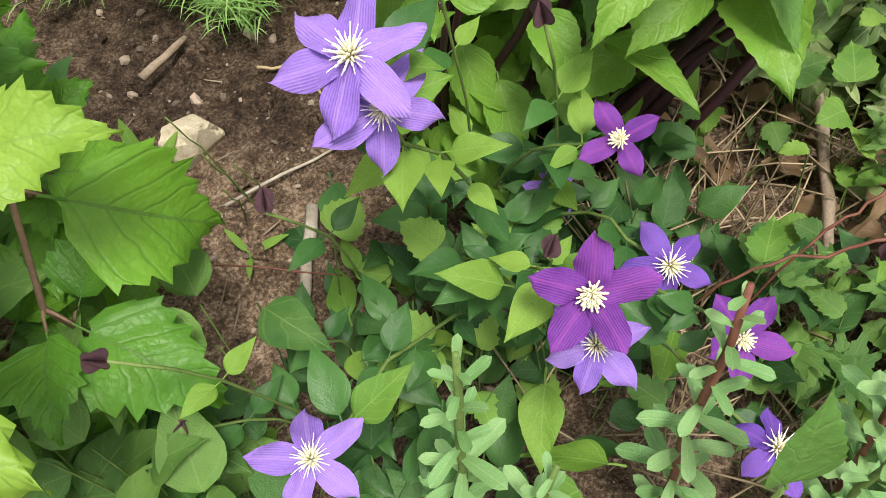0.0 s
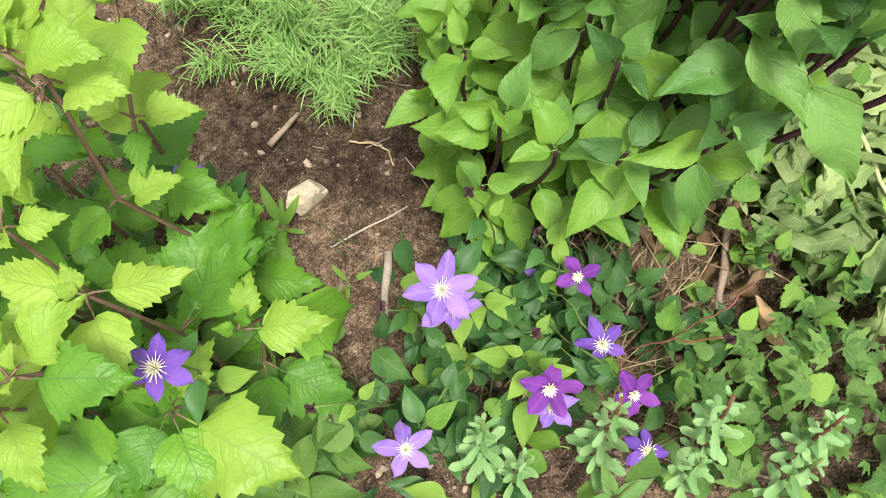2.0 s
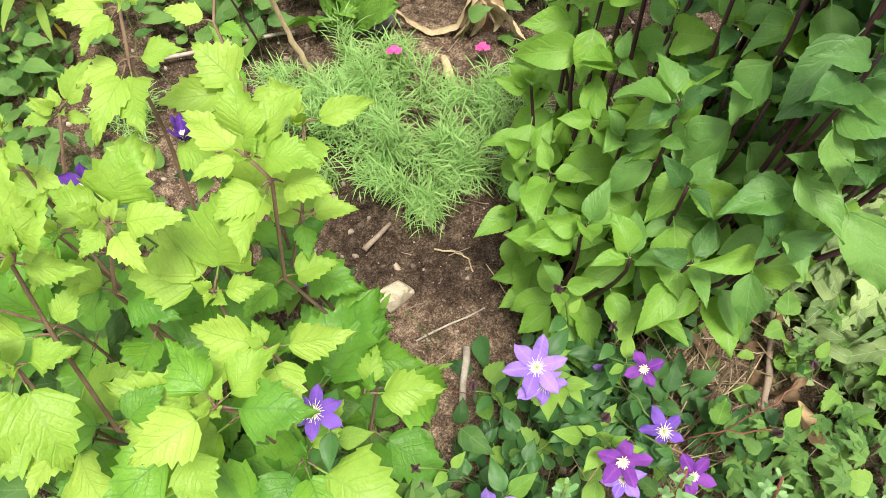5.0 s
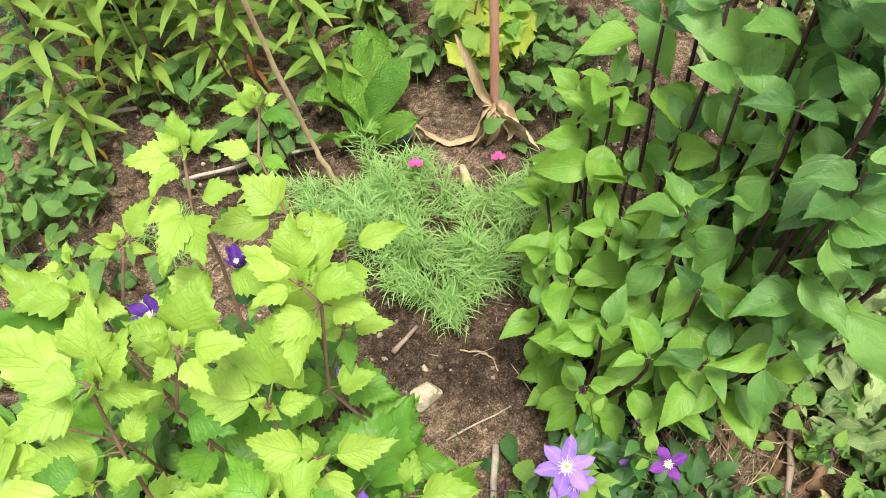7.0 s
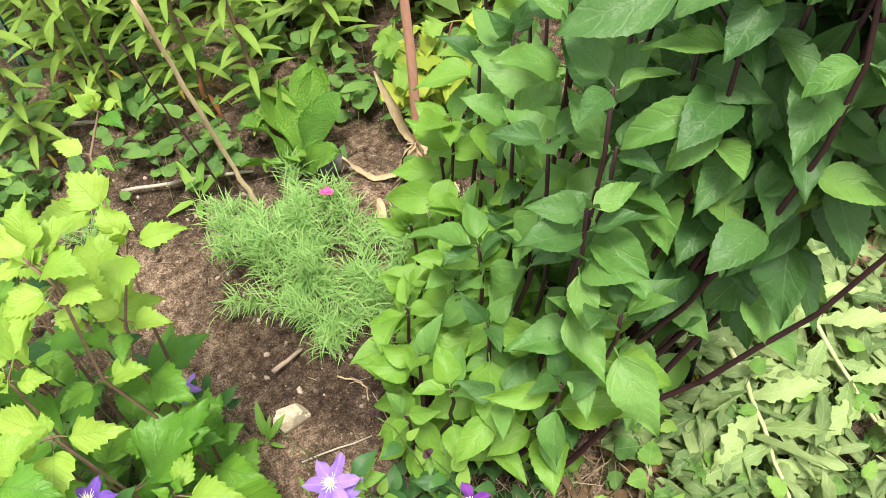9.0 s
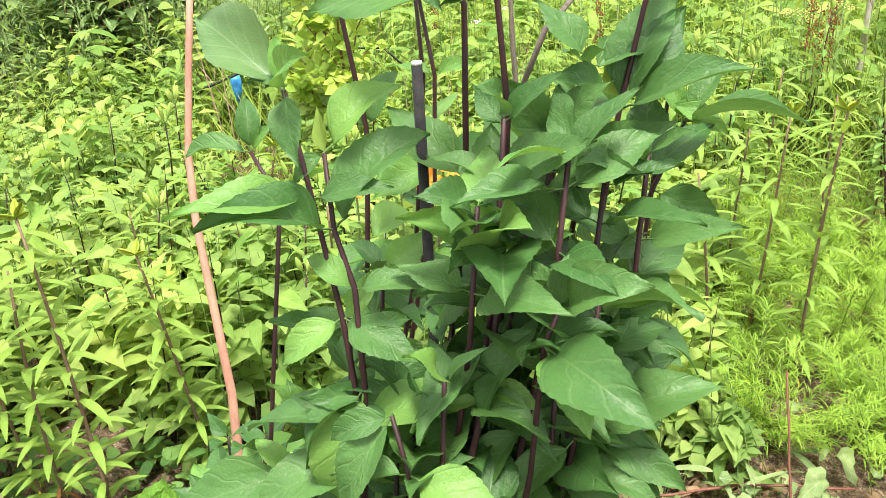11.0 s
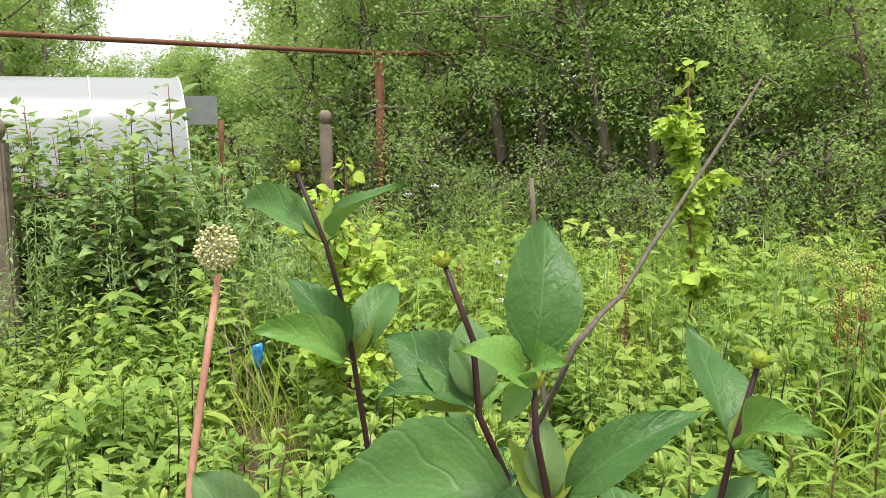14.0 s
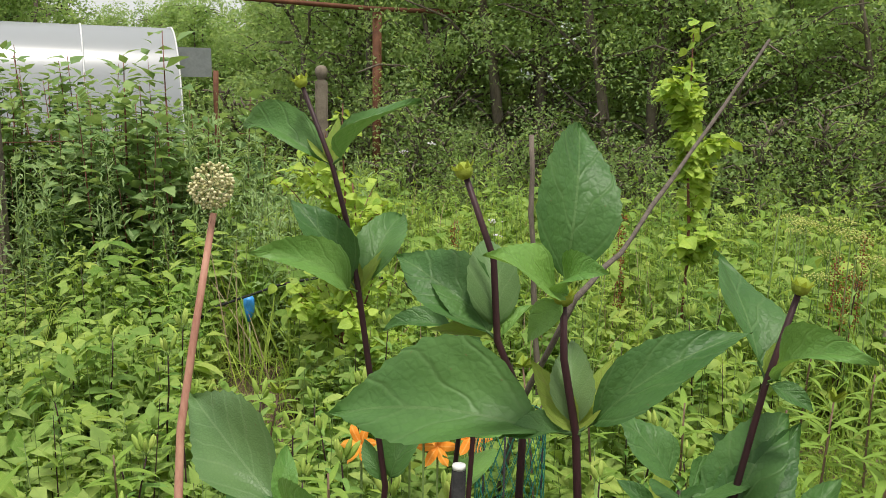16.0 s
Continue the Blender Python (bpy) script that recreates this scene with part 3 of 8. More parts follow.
# ---- dark-stemmed shrub ----
rng = random.Random(11)
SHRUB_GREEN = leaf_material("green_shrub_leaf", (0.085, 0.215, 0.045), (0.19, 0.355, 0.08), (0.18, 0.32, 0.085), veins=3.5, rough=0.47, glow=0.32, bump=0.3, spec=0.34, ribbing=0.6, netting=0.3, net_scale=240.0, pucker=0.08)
SHRUB_PALE = leaf_material("dull_shrub_leaf", (0.085, 0.17, 0.06), (0.15, 0.25, 0.09), (0.2, 0.3, 0.14), veins=5, rough=0.4, glow=0.25, bump=0.14)
SHRUB_LEAVES = [blade(0.100, rng.uniform(0.050, 0.064), pointed, 11, 0.022, rng.uniform(0.1, 1.2), rng.uniform(0.15, 0.6), rng.uniform(0.03, 0.10), 0.014, rng.uniform(-0.5, 0.5), rng) for _ in range(12)]
shrub_meshes = {key: [Mesh().add(*l).data("shrub_leaf", mat) for l in SHRUB_LEAVES] for key, mat in (("d", SHRUB), ("m", SHRUB_GREEN), ("l", SHRUB_LIGHT))}
TALL_LEAVES = [blade(0.100, rng.uniform(0.048, 0.056), slender, 12, 0.020, rng.uniform(0.5, 1.5), rng.uniform(0.25, 0.6), rng.uniform(0.03, 0.08), 0.012, rng.uniform(-0.6, 0.6), rng) for _ in range(10)]
tall_meshes = {key: [Mesh().add(*l).data("shrub_leaf", mat) for l in TALL_LEAVES] for key, mat in (("d", SHRUB), ("m", SHRUB_GREEN), ("l", SHRUB_GREEN), ("p", SHRUB_PALE))}
YOUNG_SHRUB = leaf_material("young_shrub_leaf", (0.15, 0.25, 0.04), (0.27, 0.36, 0.06), (0.24, 0.2, 0.08), veins=3, glow=0.35)
tall_meshes["y"] = [Mesh().add(*blade(0.1, 0.05, pointed, 7, 0.02, 0.3, 0.4, 0.03, 0.004, 0.2, rng)).data("young_leaf", YOUNG_SHRUB) for _ in range(3)]


def bud_mesh():
    b = Mesh()
    bm = bmesh.new()
    bmesh.ops.create_icosphere(bm, subdivisions=2, radius=0.0075)
    b.add([v.co * 1.0 for v in bm.verts], [[v.index for v in f.verts] for f in bm.faces])
    bm.free()
    for k in range(9):
        l = leaf(0.016, 0.005, lance, 4, 2, 0, -0.7, 0.2)
        b.add(*l, aim((0, 0, -0.004), polar(k * 0.7, 0.35)))
    return b.data("flower_bud", BRACT)


BUD = bud_mesh()

def stem_path(base, top, r, n=10):
    out = []
    for i in range(n + 1):
        s = i / n
        k = 1 - (1 - s) ** 1.6
        w = 0.005 if 0 < i < n else 0
        out.append(Vector((base.x + (top.x - base.x) * k + r.uniform(-w, w), base.y + (top.y - base.y) * k + r.uniform(-w, w), base.z + (top.z - base.z) * s)))
    return out


shrub = thing("shrub", "tall bushy perennial with dark purple stems and pointed green leaves", "shrub", at=(0.40, 0.0, 0))
SHRUB_INV = Matrix.Translation((-0.40, 0.0, 0))
SHRUB_RNG = random.Random(5)
shrub_spots = []


def shrub_twig(pts, r0, r1):
    n = len(pts) - 1
    part("stem", Mesh().add(*tube(pts, [r0 + (r1 - r0) * i / n for i in range(n + 1)], 7)).data("stem", STEM_DARK), shrub, SHRUB_INV)


def shrub_leaf(p, d, up, kind, length, wide, meshes=shrub_meshes):
    part("leaf" if kind != "y" else "young_leaf", SHRUB_RNG.choice(meshes[kind]), shrub, SHRUB_INV @ aim(p, d, up, length / 0.112) @ Matrix.Diagonal((wide / 0.5, 1, 1, 1)))


def shrub_stem(base, nodes, leaves):
    """A tall stem through its nodes; leaves as (node, azimuth, elevation, length, width over length, kind)."""
    r = SHRUB_RNG
    nodes = [Vector(q) for q in nodes]
    low = stem_path(Vector(base), nodes[0], r)
    shrub_twig(low[:-1] + nodes, 0.0062, 0.0024)
    for k, az, el, length, wide, kind in leaves:
        d = polar(radians(az), radians(el))
        lean = Vector((r.uniform(-0.45, 0.45) - 0.3 * d.x, -0.22 - 0.9 * max(0.0, d.z) + r.uniform(-0.3, 0.2), 0.8))
        shrub_leaf(nodes[k], d, lean, kind, min(0.065, length) if kind == "y" else max(length, 0.04), wide * 0.95, tall_meshes)
    if kind_of_top(nodes):
        part("flower_bud", BUD, shrub, SHRUB_INV @ aim(nodes[-1], (0.2, 1, 0), (nodes[-1] - nodes[-2]).normalized(), 0.95))
    z, turn = 0.82 + r.uniform(0, 0.06), r.uniform(0, 3)
    while z < nodes[0].z - 0.05:
        i = max(k for k in range(len(low) - 1) if low[k].z <= z)
        p = low[i].lerp(low[i + 1], (z - low[i].z) / max(1e-4, low[i + 1].z - low[i].z))
        for side in (0, math.pi):
            if r.random() < 0.62:
                d = polar(turn + side + r.uniform(-0.4, 0.4), r.uniform(-0.6, 0.3))
                shrub_leaf(p, d, (r.uniform(-0.4, 0.4), r.uniform(-0.9, 0.0), 1), r.choice("dddm"), r.uniform(0.09, 0.13), 0.5, tall_meshes)
        turn += math.pi / 2
        z += r.uniform(0.06, 0.09)


def kind_of_top(nodes):
    return nodes[-1].z > 1.64 and len(nodes) > 4


def shrub_shoot(tx, ty, tz):
    """A leafy lower shoot that ends at a point of the outer foliage."""
    r = SHRUB_RNG
    base = Vector((0.38 + (tx - 0.55) * 0.28 + r.uniform(-0.05, 0.05), r.uniform(-0.10, 0.08), -0.02))
    top = Vector((tx, ty, tz))
    pts = stem_path(base, top, r)
    shrub_twig(pts, 0.0066, 0.0026)
    length = (top - base).length
    s, turn = max(0.35, 1 - (0.42 if tz < 1.0 else 0.55) / length), r.uniform(0, 3.14)
    while s < 0.999:
        i = min(int(s * 10), 9)
        p = pts[i].lerp(pts[i + 1], s * 10 - i)
        for side in (0, math.pi):
            az = turn + side + r.uniform(-0.35, 0.35)
            d = polar(az, r.uniform(-0.1, 0.6) if s > 0.9 else r.uniform(-1.15, -0.1))
            # Paler leaves low down; darker green painted in for shade on the right.
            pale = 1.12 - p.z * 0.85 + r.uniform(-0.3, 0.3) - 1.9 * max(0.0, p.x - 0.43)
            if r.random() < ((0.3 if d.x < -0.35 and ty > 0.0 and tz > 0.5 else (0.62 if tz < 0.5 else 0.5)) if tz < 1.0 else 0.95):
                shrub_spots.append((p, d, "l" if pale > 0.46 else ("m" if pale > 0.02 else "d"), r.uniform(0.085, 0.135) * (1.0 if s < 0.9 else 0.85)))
        turn += math.pi / 2
        s += r.uniform(0.045, 0.075) / length
    for q in range(3):
        # Low left tips stay light; the rest get the darker, shaded-side greens.
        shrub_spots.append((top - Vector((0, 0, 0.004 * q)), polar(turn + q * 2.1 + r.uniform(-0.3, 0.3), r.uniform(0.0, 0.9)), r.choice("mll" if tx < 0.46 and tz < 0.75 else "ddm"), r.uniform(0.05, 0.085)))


# low shoots round the foot, then those on the near side, then those further in
for spot in [(0.26, 0.07, 0.25), (0.28, 0.15, 0.30), (0.28, 0.24, 0.38), (0.34, 0.29, 0.45), (0.33, -0.04, 0.35), (0.33, -0.13, 0.33), (0.41, 0.02, 0.52), (0.42, -0.14, 0.45), (0.48, -0.10, 0.58), (0.38, 0.10, 0.46), (0.36, -0.08, 0.44), (0.31, 0.04, 0.40), (0.50, -0.16, 0.48), (0.46, -0.02, 0.66)]:
    shrub_shoot(*spot)
for spot in [
    (0.3, 0.29, 0.31), (0.34, 0.34, 0.54), (0.35, 0.21, 0.35), (0.35, 0.26, 0.57), (0.38, 0.24, 0.66), (0.41, 0.13, 0.32), (0.41, 0.16, 0.53), (0.44, 0.22, 0.8),
    (0.44, 0.31, 0.87), (0.45, 0.06, 0.49), (0.47, 0.13, 0.67), (0.48, 0.08, 0.6), (0.5, 0.14, 0.9), (0.51, -0.06, 0.36), (0.51, 0.04, 0.84), (0.51, 0.29, 0.88),
    (0.52, 0.01, 0.55), (0.52, 0.04, 0.33), (0.52, 0.04, 0.74), (0.53, 0.01, 0.65), (0.54, 0.23, 0.92), (0.56, -0.1, 0.54), (0.56, -0.05, 0.7), (0.56, -0.03, 0.88),
    (0.58, 0.06, 0.99), (0.59, -0.17, 0.55),
]:
    shrub_shoot(*spot)
for spot in [
    (0.6, -0.12, 0.34), (0.6, -0.1, 0.75), (0.6, -0.05, 0.49), (0.6, 0.01, 0.28), (0.61, -0.13, 0.87), (0.61, 0.02, 0.59), (0.61, 0.25, 0.88), (0.62, -0.12, 0.65),
    (0.62, 0.02, 0.92), (0.63, -0.06, 0.99), (0.63, 0.16, 0.77), (0.64, -0.05, 0.89), (0.65, 0.07, 0.99), (0.66, -0.16, 0.72), (0.67, 0.03, 0.83), (0.68, -0.07, 0.61),
    (0.68, 0.17, 0.62), (0.69, 0.28, 0.88), (0.7, 0.2, 0.89), (0.7, 0.23, 0.69), (0.71, -0.03, 0.86), (0.72, 0.04, 0.91), (0.72, 0.1, 0.69), (0.73, 0.1, 0.98),
    (0.82, 0.22, 0.48), (0.83, 0.06, 0.42), (0.83, 0.32, 0.85),
]:
    shrub_shoot(*spot)
for spot in [(0.84, 0.0, 1.19), (0.76, 0.05, 1.25), (0.89, 0.05, 1.16), (0.99, 0.05, 1.13), (0.86, 0.1, 1.23), (0.77, 0.15, 1.26), (1.03, 0.1, 1.24), (0.92, 0.12, 1.3), (0.8, 0.12, 1.1), (0.95, 0.0, 1.05), (0.72, 0.0, 1.02), (0.68, 0.08, 1.1), (0.88, -0.04, 1.24), (0.98, 0.02, 1.22), (0.82, -0.02, 1.12), (1.0, 0.12, 1.16), (0.92, -0.06, 1.1), (1.02, 0.03, 1.3), (0.94, 0.06, 1.34), (0.97, 0.09, 1.44), (1.02, 0.07, 1.40), (0.93, 0.04, 1.47), (0.99, 0.02, 1.45), (1.0, 0.14, 1.5), (0.91, 0.0, 1.40), (0.95, 0.1, 1.42), (1.06, 0.1, 1.42)]:
    shrub_shoot(*spot)

# the tall stems that carry buds
shrub_stem((0.44, 0.05, -0.02), [(0.702, 0.35, 1.368), (0.672, 0.35, 1.585), (0.659, 0.347, 1.665), (0.645, 0.345, 1.72), (0.611, 0.346, 1.805)], [(3, 157, 15, 0.146, 0.3, "d"), (3, -23, 30, 0.138, 0.34, "d"), (3, 151, 37, 0.076, 0.36, "y"), (3, 97, 57, 0.072, 0.36, "y"), (1, -127, 24, 0.15, 0.36, "m"), (1, -174, 53, 0.132, 0.45, "d"), (1, 78, 36, 0.127, 0.5, "d"), (1, 129, 50, 0.1, 0.35, "y"), (1, 54, 51, 0.111, 0.3, "y"), (0, 142, 44, 0.063, 0.4, "d"), (0, 49, 49, 0.093, 0.5, "d")])
shrub_stem((0.42, 0.03, -0.02), [(0.874, 0.14, 1.374), (0.879, 0.14, 1.556), (0.856, 0.14, 1.607), (0.852, 0.137, 1.672), (0.828, 0.135, 1.738)], [(2, 159, 29, 0.116, 0.5, "d"), (2, 155, 33, 0.09, 0.55, "d"), (2, 110, 55, 0.096, 0.5, "p"), (2, 178, 3, 0.123, 0.35, "y"), (2, 29, 37, 0.047, 0.4, "m"), (0, 155, 33, 0.124, 0.5, "d"), (0, 14, 19, 0.03, 0.5, "d")])
shrub_stem((0.38, 0.0, -0.02), [(0.893, -0.02, 1.109), (0.912, 0.0, 1.205), (0.92, 0.04, 1.278), (0.922, 0.06, 1.326), (0.931, 0.06, 1.47), (0.925, 0.047, 1.575), (0.915, 0.048, 1.625), (0.913, 0.049, 1.667)], [(7, 89, 63, 0.129, 0.52, "d"), (7, -121, 25, 0.089, 0.5, "m"), (7, -57, 26, 0.065, 0.5, "m"), (7, -151, -51, 0.016, 0.6, "m"), (5, 170, -6, 0.194, 0.4, "d"), (5, 6, 35, 0.141, 0.34, "d"), (5, 143, 43, 0.074, 0.4, "y"), (5, 54, 51, 0.075, 0.4, "y"), (5, 103, 56, 0.07, 0.5, "p"), (5, -175, -8, 0.052, 0.4, "d"), (3, -134, 31, 0.145, 0.4, "m"), (3, -71, 32, 0.16, 0.5, "l"), (3, 104, 58, 0.135, 0.62, "d"), (3, -81, 7, 0.153, 0.6, "d"), (3, -172, -12, 0.051, 0.5, "d"), (3, -9, -14, 0.066, 0.5, "d"), (2, -178, -3, 0.079, 0.45, "d"), (2, -2, -3, 0.047, 0.5, "d"), (1, 180, 1, 0.064, 0.5, "d"), (1, -10, -14, 0.06, 0.5, "m")])
shrub_stem((0.45, 0.02, -0.02), [(0.987, 0.02, 1.087), (1.005, 0.06, 1.131), (1.012, 0.12, 1.309), (1.031, 0.142, 1.452), (1.058, 0.16, 1.585), (1.076, 0.16, 1.66)], [(4, 108, 34, 0.14, 0.46, "d"), (4, -56, 25, 0.113, 0.34, "m"), (4, 41, 45, 0.059, 0.4, "y"), (4, 42, 46, 0.07, 0.4, "y"), (4, -18, -26, 0.033, 0.5, "d"), (3, -129, 25, 0.116, 0.42, "d"), (3, -17, 19, 0.148, 0.38, "d"), (3, 63, 54, 0.099, 0.5, "d"), (3, 43, 47, 0.123, 0.45, "d"), (3, 116, 54, 0.09, 0.45, "y"), (3, 49, 49, 0.131, 0.5, "d"), (2, -4, -7, 0.051, 0.85, "d"), (1, -4, 25, 0.165, 0.45, "d"), (1, -20, -22, 0.125, 0.42, "d"), (0, -5, -7, 0.105, 0.45, "d"), (0, -23, -31, 0.133, 0.4, "d")])
shrub_stem((0.47, 0.06, -0.02), [(1.051, 0.2, 1.275), (1.07, 0.22, 1.339), (1.087, 0.23, 1.376), (1.101, 0.235, 1.413)], [(3, -43, 10, 0.157, 0.34, "d"), (3, -143, -43, 0.091, 0.6, "d"), (3, 39, 44, 0.081, 0.4, "d"), (3, 129, 50, 0.074, 0.4, "l"), (1, -19, -26, 0.097, 0.5, "d"), (0, -42, -46, 0.088, 0.5, "d")])
shrub_stem((0.47, 0.07, -0.02), [(1.069, 0.225, 1.331), (1.082, 0.24, 1.434)], [(1, -18, -25, 0.075, 0.4, "m"), (1, 141, 44, 0.094, 0.4, "d"), (1, 71, 56, 0.078, 0.4, "d")])
shrub_stem((0.42, 0.06, -0.02), [(0.803, 0.33, 1.443), (0.783, 0.336, 1.561)], [(1, -175, -7, 0.08, 0.4, "d"), (1, 140, 45, 0.08, 0.45, "d"), (1, 17, 24, 0.073, 0.4, "d"), (1, -33, -40, 0.059, 0.45, "d"), (0, 174, 9, 0.063, 0.45, "m"), (0, 8, 12, 0.055, 0.45, "m")])
shrub_stem((0.42, 0.07, -0.02), [(0.785, 0.345, 1.439), (0.779, 0.345, 1.567)], [(1, 152, 36, 0.073, 0.45, "d"), (1, 17, 24, 0.037, 0.4, "d")])
shrub_stem((0.38, 0.05, -0.02), [(0.573, 0.12, 0.806), (0.646, 0.17, 1.333), (0.609, 0.188, 1.386)], [(2, -177, -4, 0.085, 0.34, "d"), (2, 109, 56, 0.073, 0.45, "d"), (2, 34, 41, 0.047, 0.35, "l"), (1, -18, -26, 0.055, 0.5, "d"), (0, 165, 22, 0.155, 0.5, "m")])
shrub_stem((0.45, 0.05, -0.02), [(0.939, 0.2, 1.277), (0.969, 0.2, 1.39), (0.987, 0.2, 1.444)], [(2, -36, -42, 0.069, 0.4, "m"), (2, 156, 32, 0.05, 0.4, "d"), (2, 80, 57, 0.076, 0.35, "y"), (1, 159, 29, 0.049, 0.5, "d"), (1, -27, -35, 0.059, 0.5, "d")])
shrub_stem((0.36, 0.0, -0.02), [(0.787, -0.02, 1.169), (0.771, 0.0, 1.279), (0.747, 0.018, 1.396), (0.731, 0.021, 1.501)], [(3, 146, 21, 0.15, 0.42, "p"), (3, -46, 32, 0.083, 0.42, "m"), (3, -61, -53, 0.077, 0.5, "d"), (3, 112, 55, 0.055, 0.4, "l"), (3, 175, 7, 0.035, 0.4, "d"), (2, -132, 7, 0.146, 0.36, "l"), (2, 5, 8, 0.083, 0.4, "d"), (1, -154, -34, 0.083, 0.5, "m"), (1, -15, -21, 0.094, 0.5, "d"), (0, -175, -7, 0.13, 0.45, "d"), (0, 7, 10, 0.132, 0.5, "m")])
shrub_stem((0.36, -0.02, -0.02), [(0.794, -0.02, 1.211), (0.787, 0.0, 1.311), (0.765, 0.02, 1.364), (0.757, 0.037, 1.436)], [(3, 42, 30, 0.108, 0.42, "m"), (3, 114, 55, 0.052, 0.35, "y"), (3, -147, -40, 0.043, 0.5, "d"), (2, -135, 14, 0.146, 0.36, "d"), (2, 38, 35, 0.14, 0.45, "d"), (1, 164, 23, 0.063, 0.5, "m"), (1, 2, 3, 0.08, 0.45, "d"), (0, -139, -45, 0.105, 0.5, "d"), (0, -143, -74, 0.147, 0.5, "m")])
shrub_stem((0.4, -0.02, -0.02), [(0.959, -0.03, 1.132), (0.972, -0.025, 1.275), (0.985, -0.02, 1.31)], [(2, -25, 28, 0.108, 0.5, "d"), (2, 148, 40, 0.066, 0.5, "d"), (2, 65, 55, 0.06, 0.45, "d"), (1, -45, -5, 0.153, 0.5, "d"), (1, -61, -22, 0.105, 0.5, "m"), (1, 7, 10, 0.077, 0.45, "d")])
shrub_stem((0.37, -0.03, -0.02), [(0.857, -0.1, 1.059), (0.85, -0.08, 1.158), (0.835, -0.07, 1.217)], [(2, -144, -60, 0.116, 0.5, "d"), (2, -165, -21, 0.065, 0.5, "d"), (1, -14, -20, 0.114, 0.55, "m"), (1, -177, -5, 0.079, 0.5, "d"), (0, -162, -30, 0.066, 0.55, "m"), (0, -15, -22, 0.082, 0.55, "d"), (0, -14, -21, 0.115, 0.55, "m")])
shrub_stem((0.36, 0.0, -0.02), [(0.75, -0.05, 0.956), (0.754, -0.05, 1.033), (0.705, -0.02, 1.1)], [(2, -166, -20, 0.153, 0.5, "d"), (2, 161, 26, 0.058, 0.5, "m"), (1, -179, -2, 0.101, 0.5, "m"), (1, 28, 36, 0.042, 0.5, "d"), (0, -165, -21, 0.123, 0.4, "m"), (0, -145, -41, 0.097, 0.5, "l")])
shrub_stem((0.41, -0.04, -0.02), [(0.978, -0.14, 0.996), (0.985, -0.14, 1.097)], [(1, 77, 84, 0.095, 0.42, "l"), (1, -126, -38, 0.029, 0.4, "m"), (1, 4, 5, 0.108, 0.42, "m"), (0, 145, 42, 0.104, 0.5, "d"), (1, 15, 22, 0.072, 0.5, "d"), (0, 179, 2, 0.085, 0.5, "d"), (0, 9, 14, 0.082, 0.5, "d")])


# leaves on the side of the path are pieces of their own, the rest is joined
shrub_spots.sort(key=lambda q: q[0].y - 0.3 * q[0].z)
shrub_rest = {key: Mesh() for key in "dml"}
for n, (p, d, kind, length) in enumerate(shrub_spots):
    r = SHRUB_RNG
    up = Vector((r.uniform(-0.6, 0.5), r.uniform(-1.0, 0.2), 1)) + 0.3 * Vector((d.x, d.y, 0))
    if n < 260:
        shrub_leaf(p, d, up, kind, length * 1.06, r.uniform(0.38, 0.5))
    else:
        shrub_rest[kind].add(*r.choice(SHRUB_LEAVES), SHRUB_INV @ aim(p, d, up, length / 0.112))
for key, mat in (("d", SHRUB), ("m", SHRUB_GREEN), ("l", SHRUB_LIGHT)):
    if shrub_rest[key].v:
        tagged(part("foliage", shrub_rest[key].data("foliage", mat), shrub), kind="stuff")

# ---- golden-leaved plant ----
rng = random.Random(21)
GOLD_SHAPES = [blade(0.100, rng.uniform(0.078, 0.096), golden_profile, 8, 0.10, rng.uniform(0.2, 1.1), rng.uniform(0.05, 0.4), rng.uniform(0.04, 0.11), 0.012, rng.uniform(-0.4, 0.4), rng) for _ in range(10)]
gold_meshes = {"g": [Mesh().add(*l).data("golden_leaf", GOLD) for l in GOLD_SHAPES], "s": [Mesh().add(*l).data("shaded_golden_leaf", GOLD_SHADED) for l in GOLD_SHAPES]}
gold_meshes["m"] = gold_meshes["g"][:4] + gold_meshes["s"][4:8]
golden = thing("golden_shrub", "yellow-green leafy perennial with toothed leaves on brown stems", "shrub", at=(-0.22, -0.22, 0))
GOLD_INV = Matrix.Translation((0.22, 0.22, 0))
GOLD_RNG = random.Random(8)


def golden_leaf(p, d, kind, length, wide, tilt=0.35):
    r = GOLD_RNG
    # Some leaves, more of them low down, take the copy with painted shade.
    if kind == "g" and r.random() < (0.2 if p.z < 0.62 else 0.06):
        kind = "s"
    up = (r.uniform(-0.35, 0.35), -tilt + r.uniform(-0.3, 0.3), 1)
    stalk = d.normalized() * min(0.02, length * 0.16)
    if length > 0.05:
        part("leaf_stalk", Mesh().add(*tube([p, p + stalk * 0.6 + Vector((0, 0, 0.003)), p + stalk * 1.3], [0.0019, 0.0014, 0.0011], 5)).data("leaf_stalk", STEM_GOLD), golden, GOLD_INV)
    p = p + stalk
    length = length * 1.0 - stalk.length * 0.55
    part("leaf", r.choice(gold_meshes[kind]), golden, GOLD_INV @ aim(p, d, up, length / 0.101) @ Matrix.Diagonal((wide / 0.85, 1, 1, 1)))


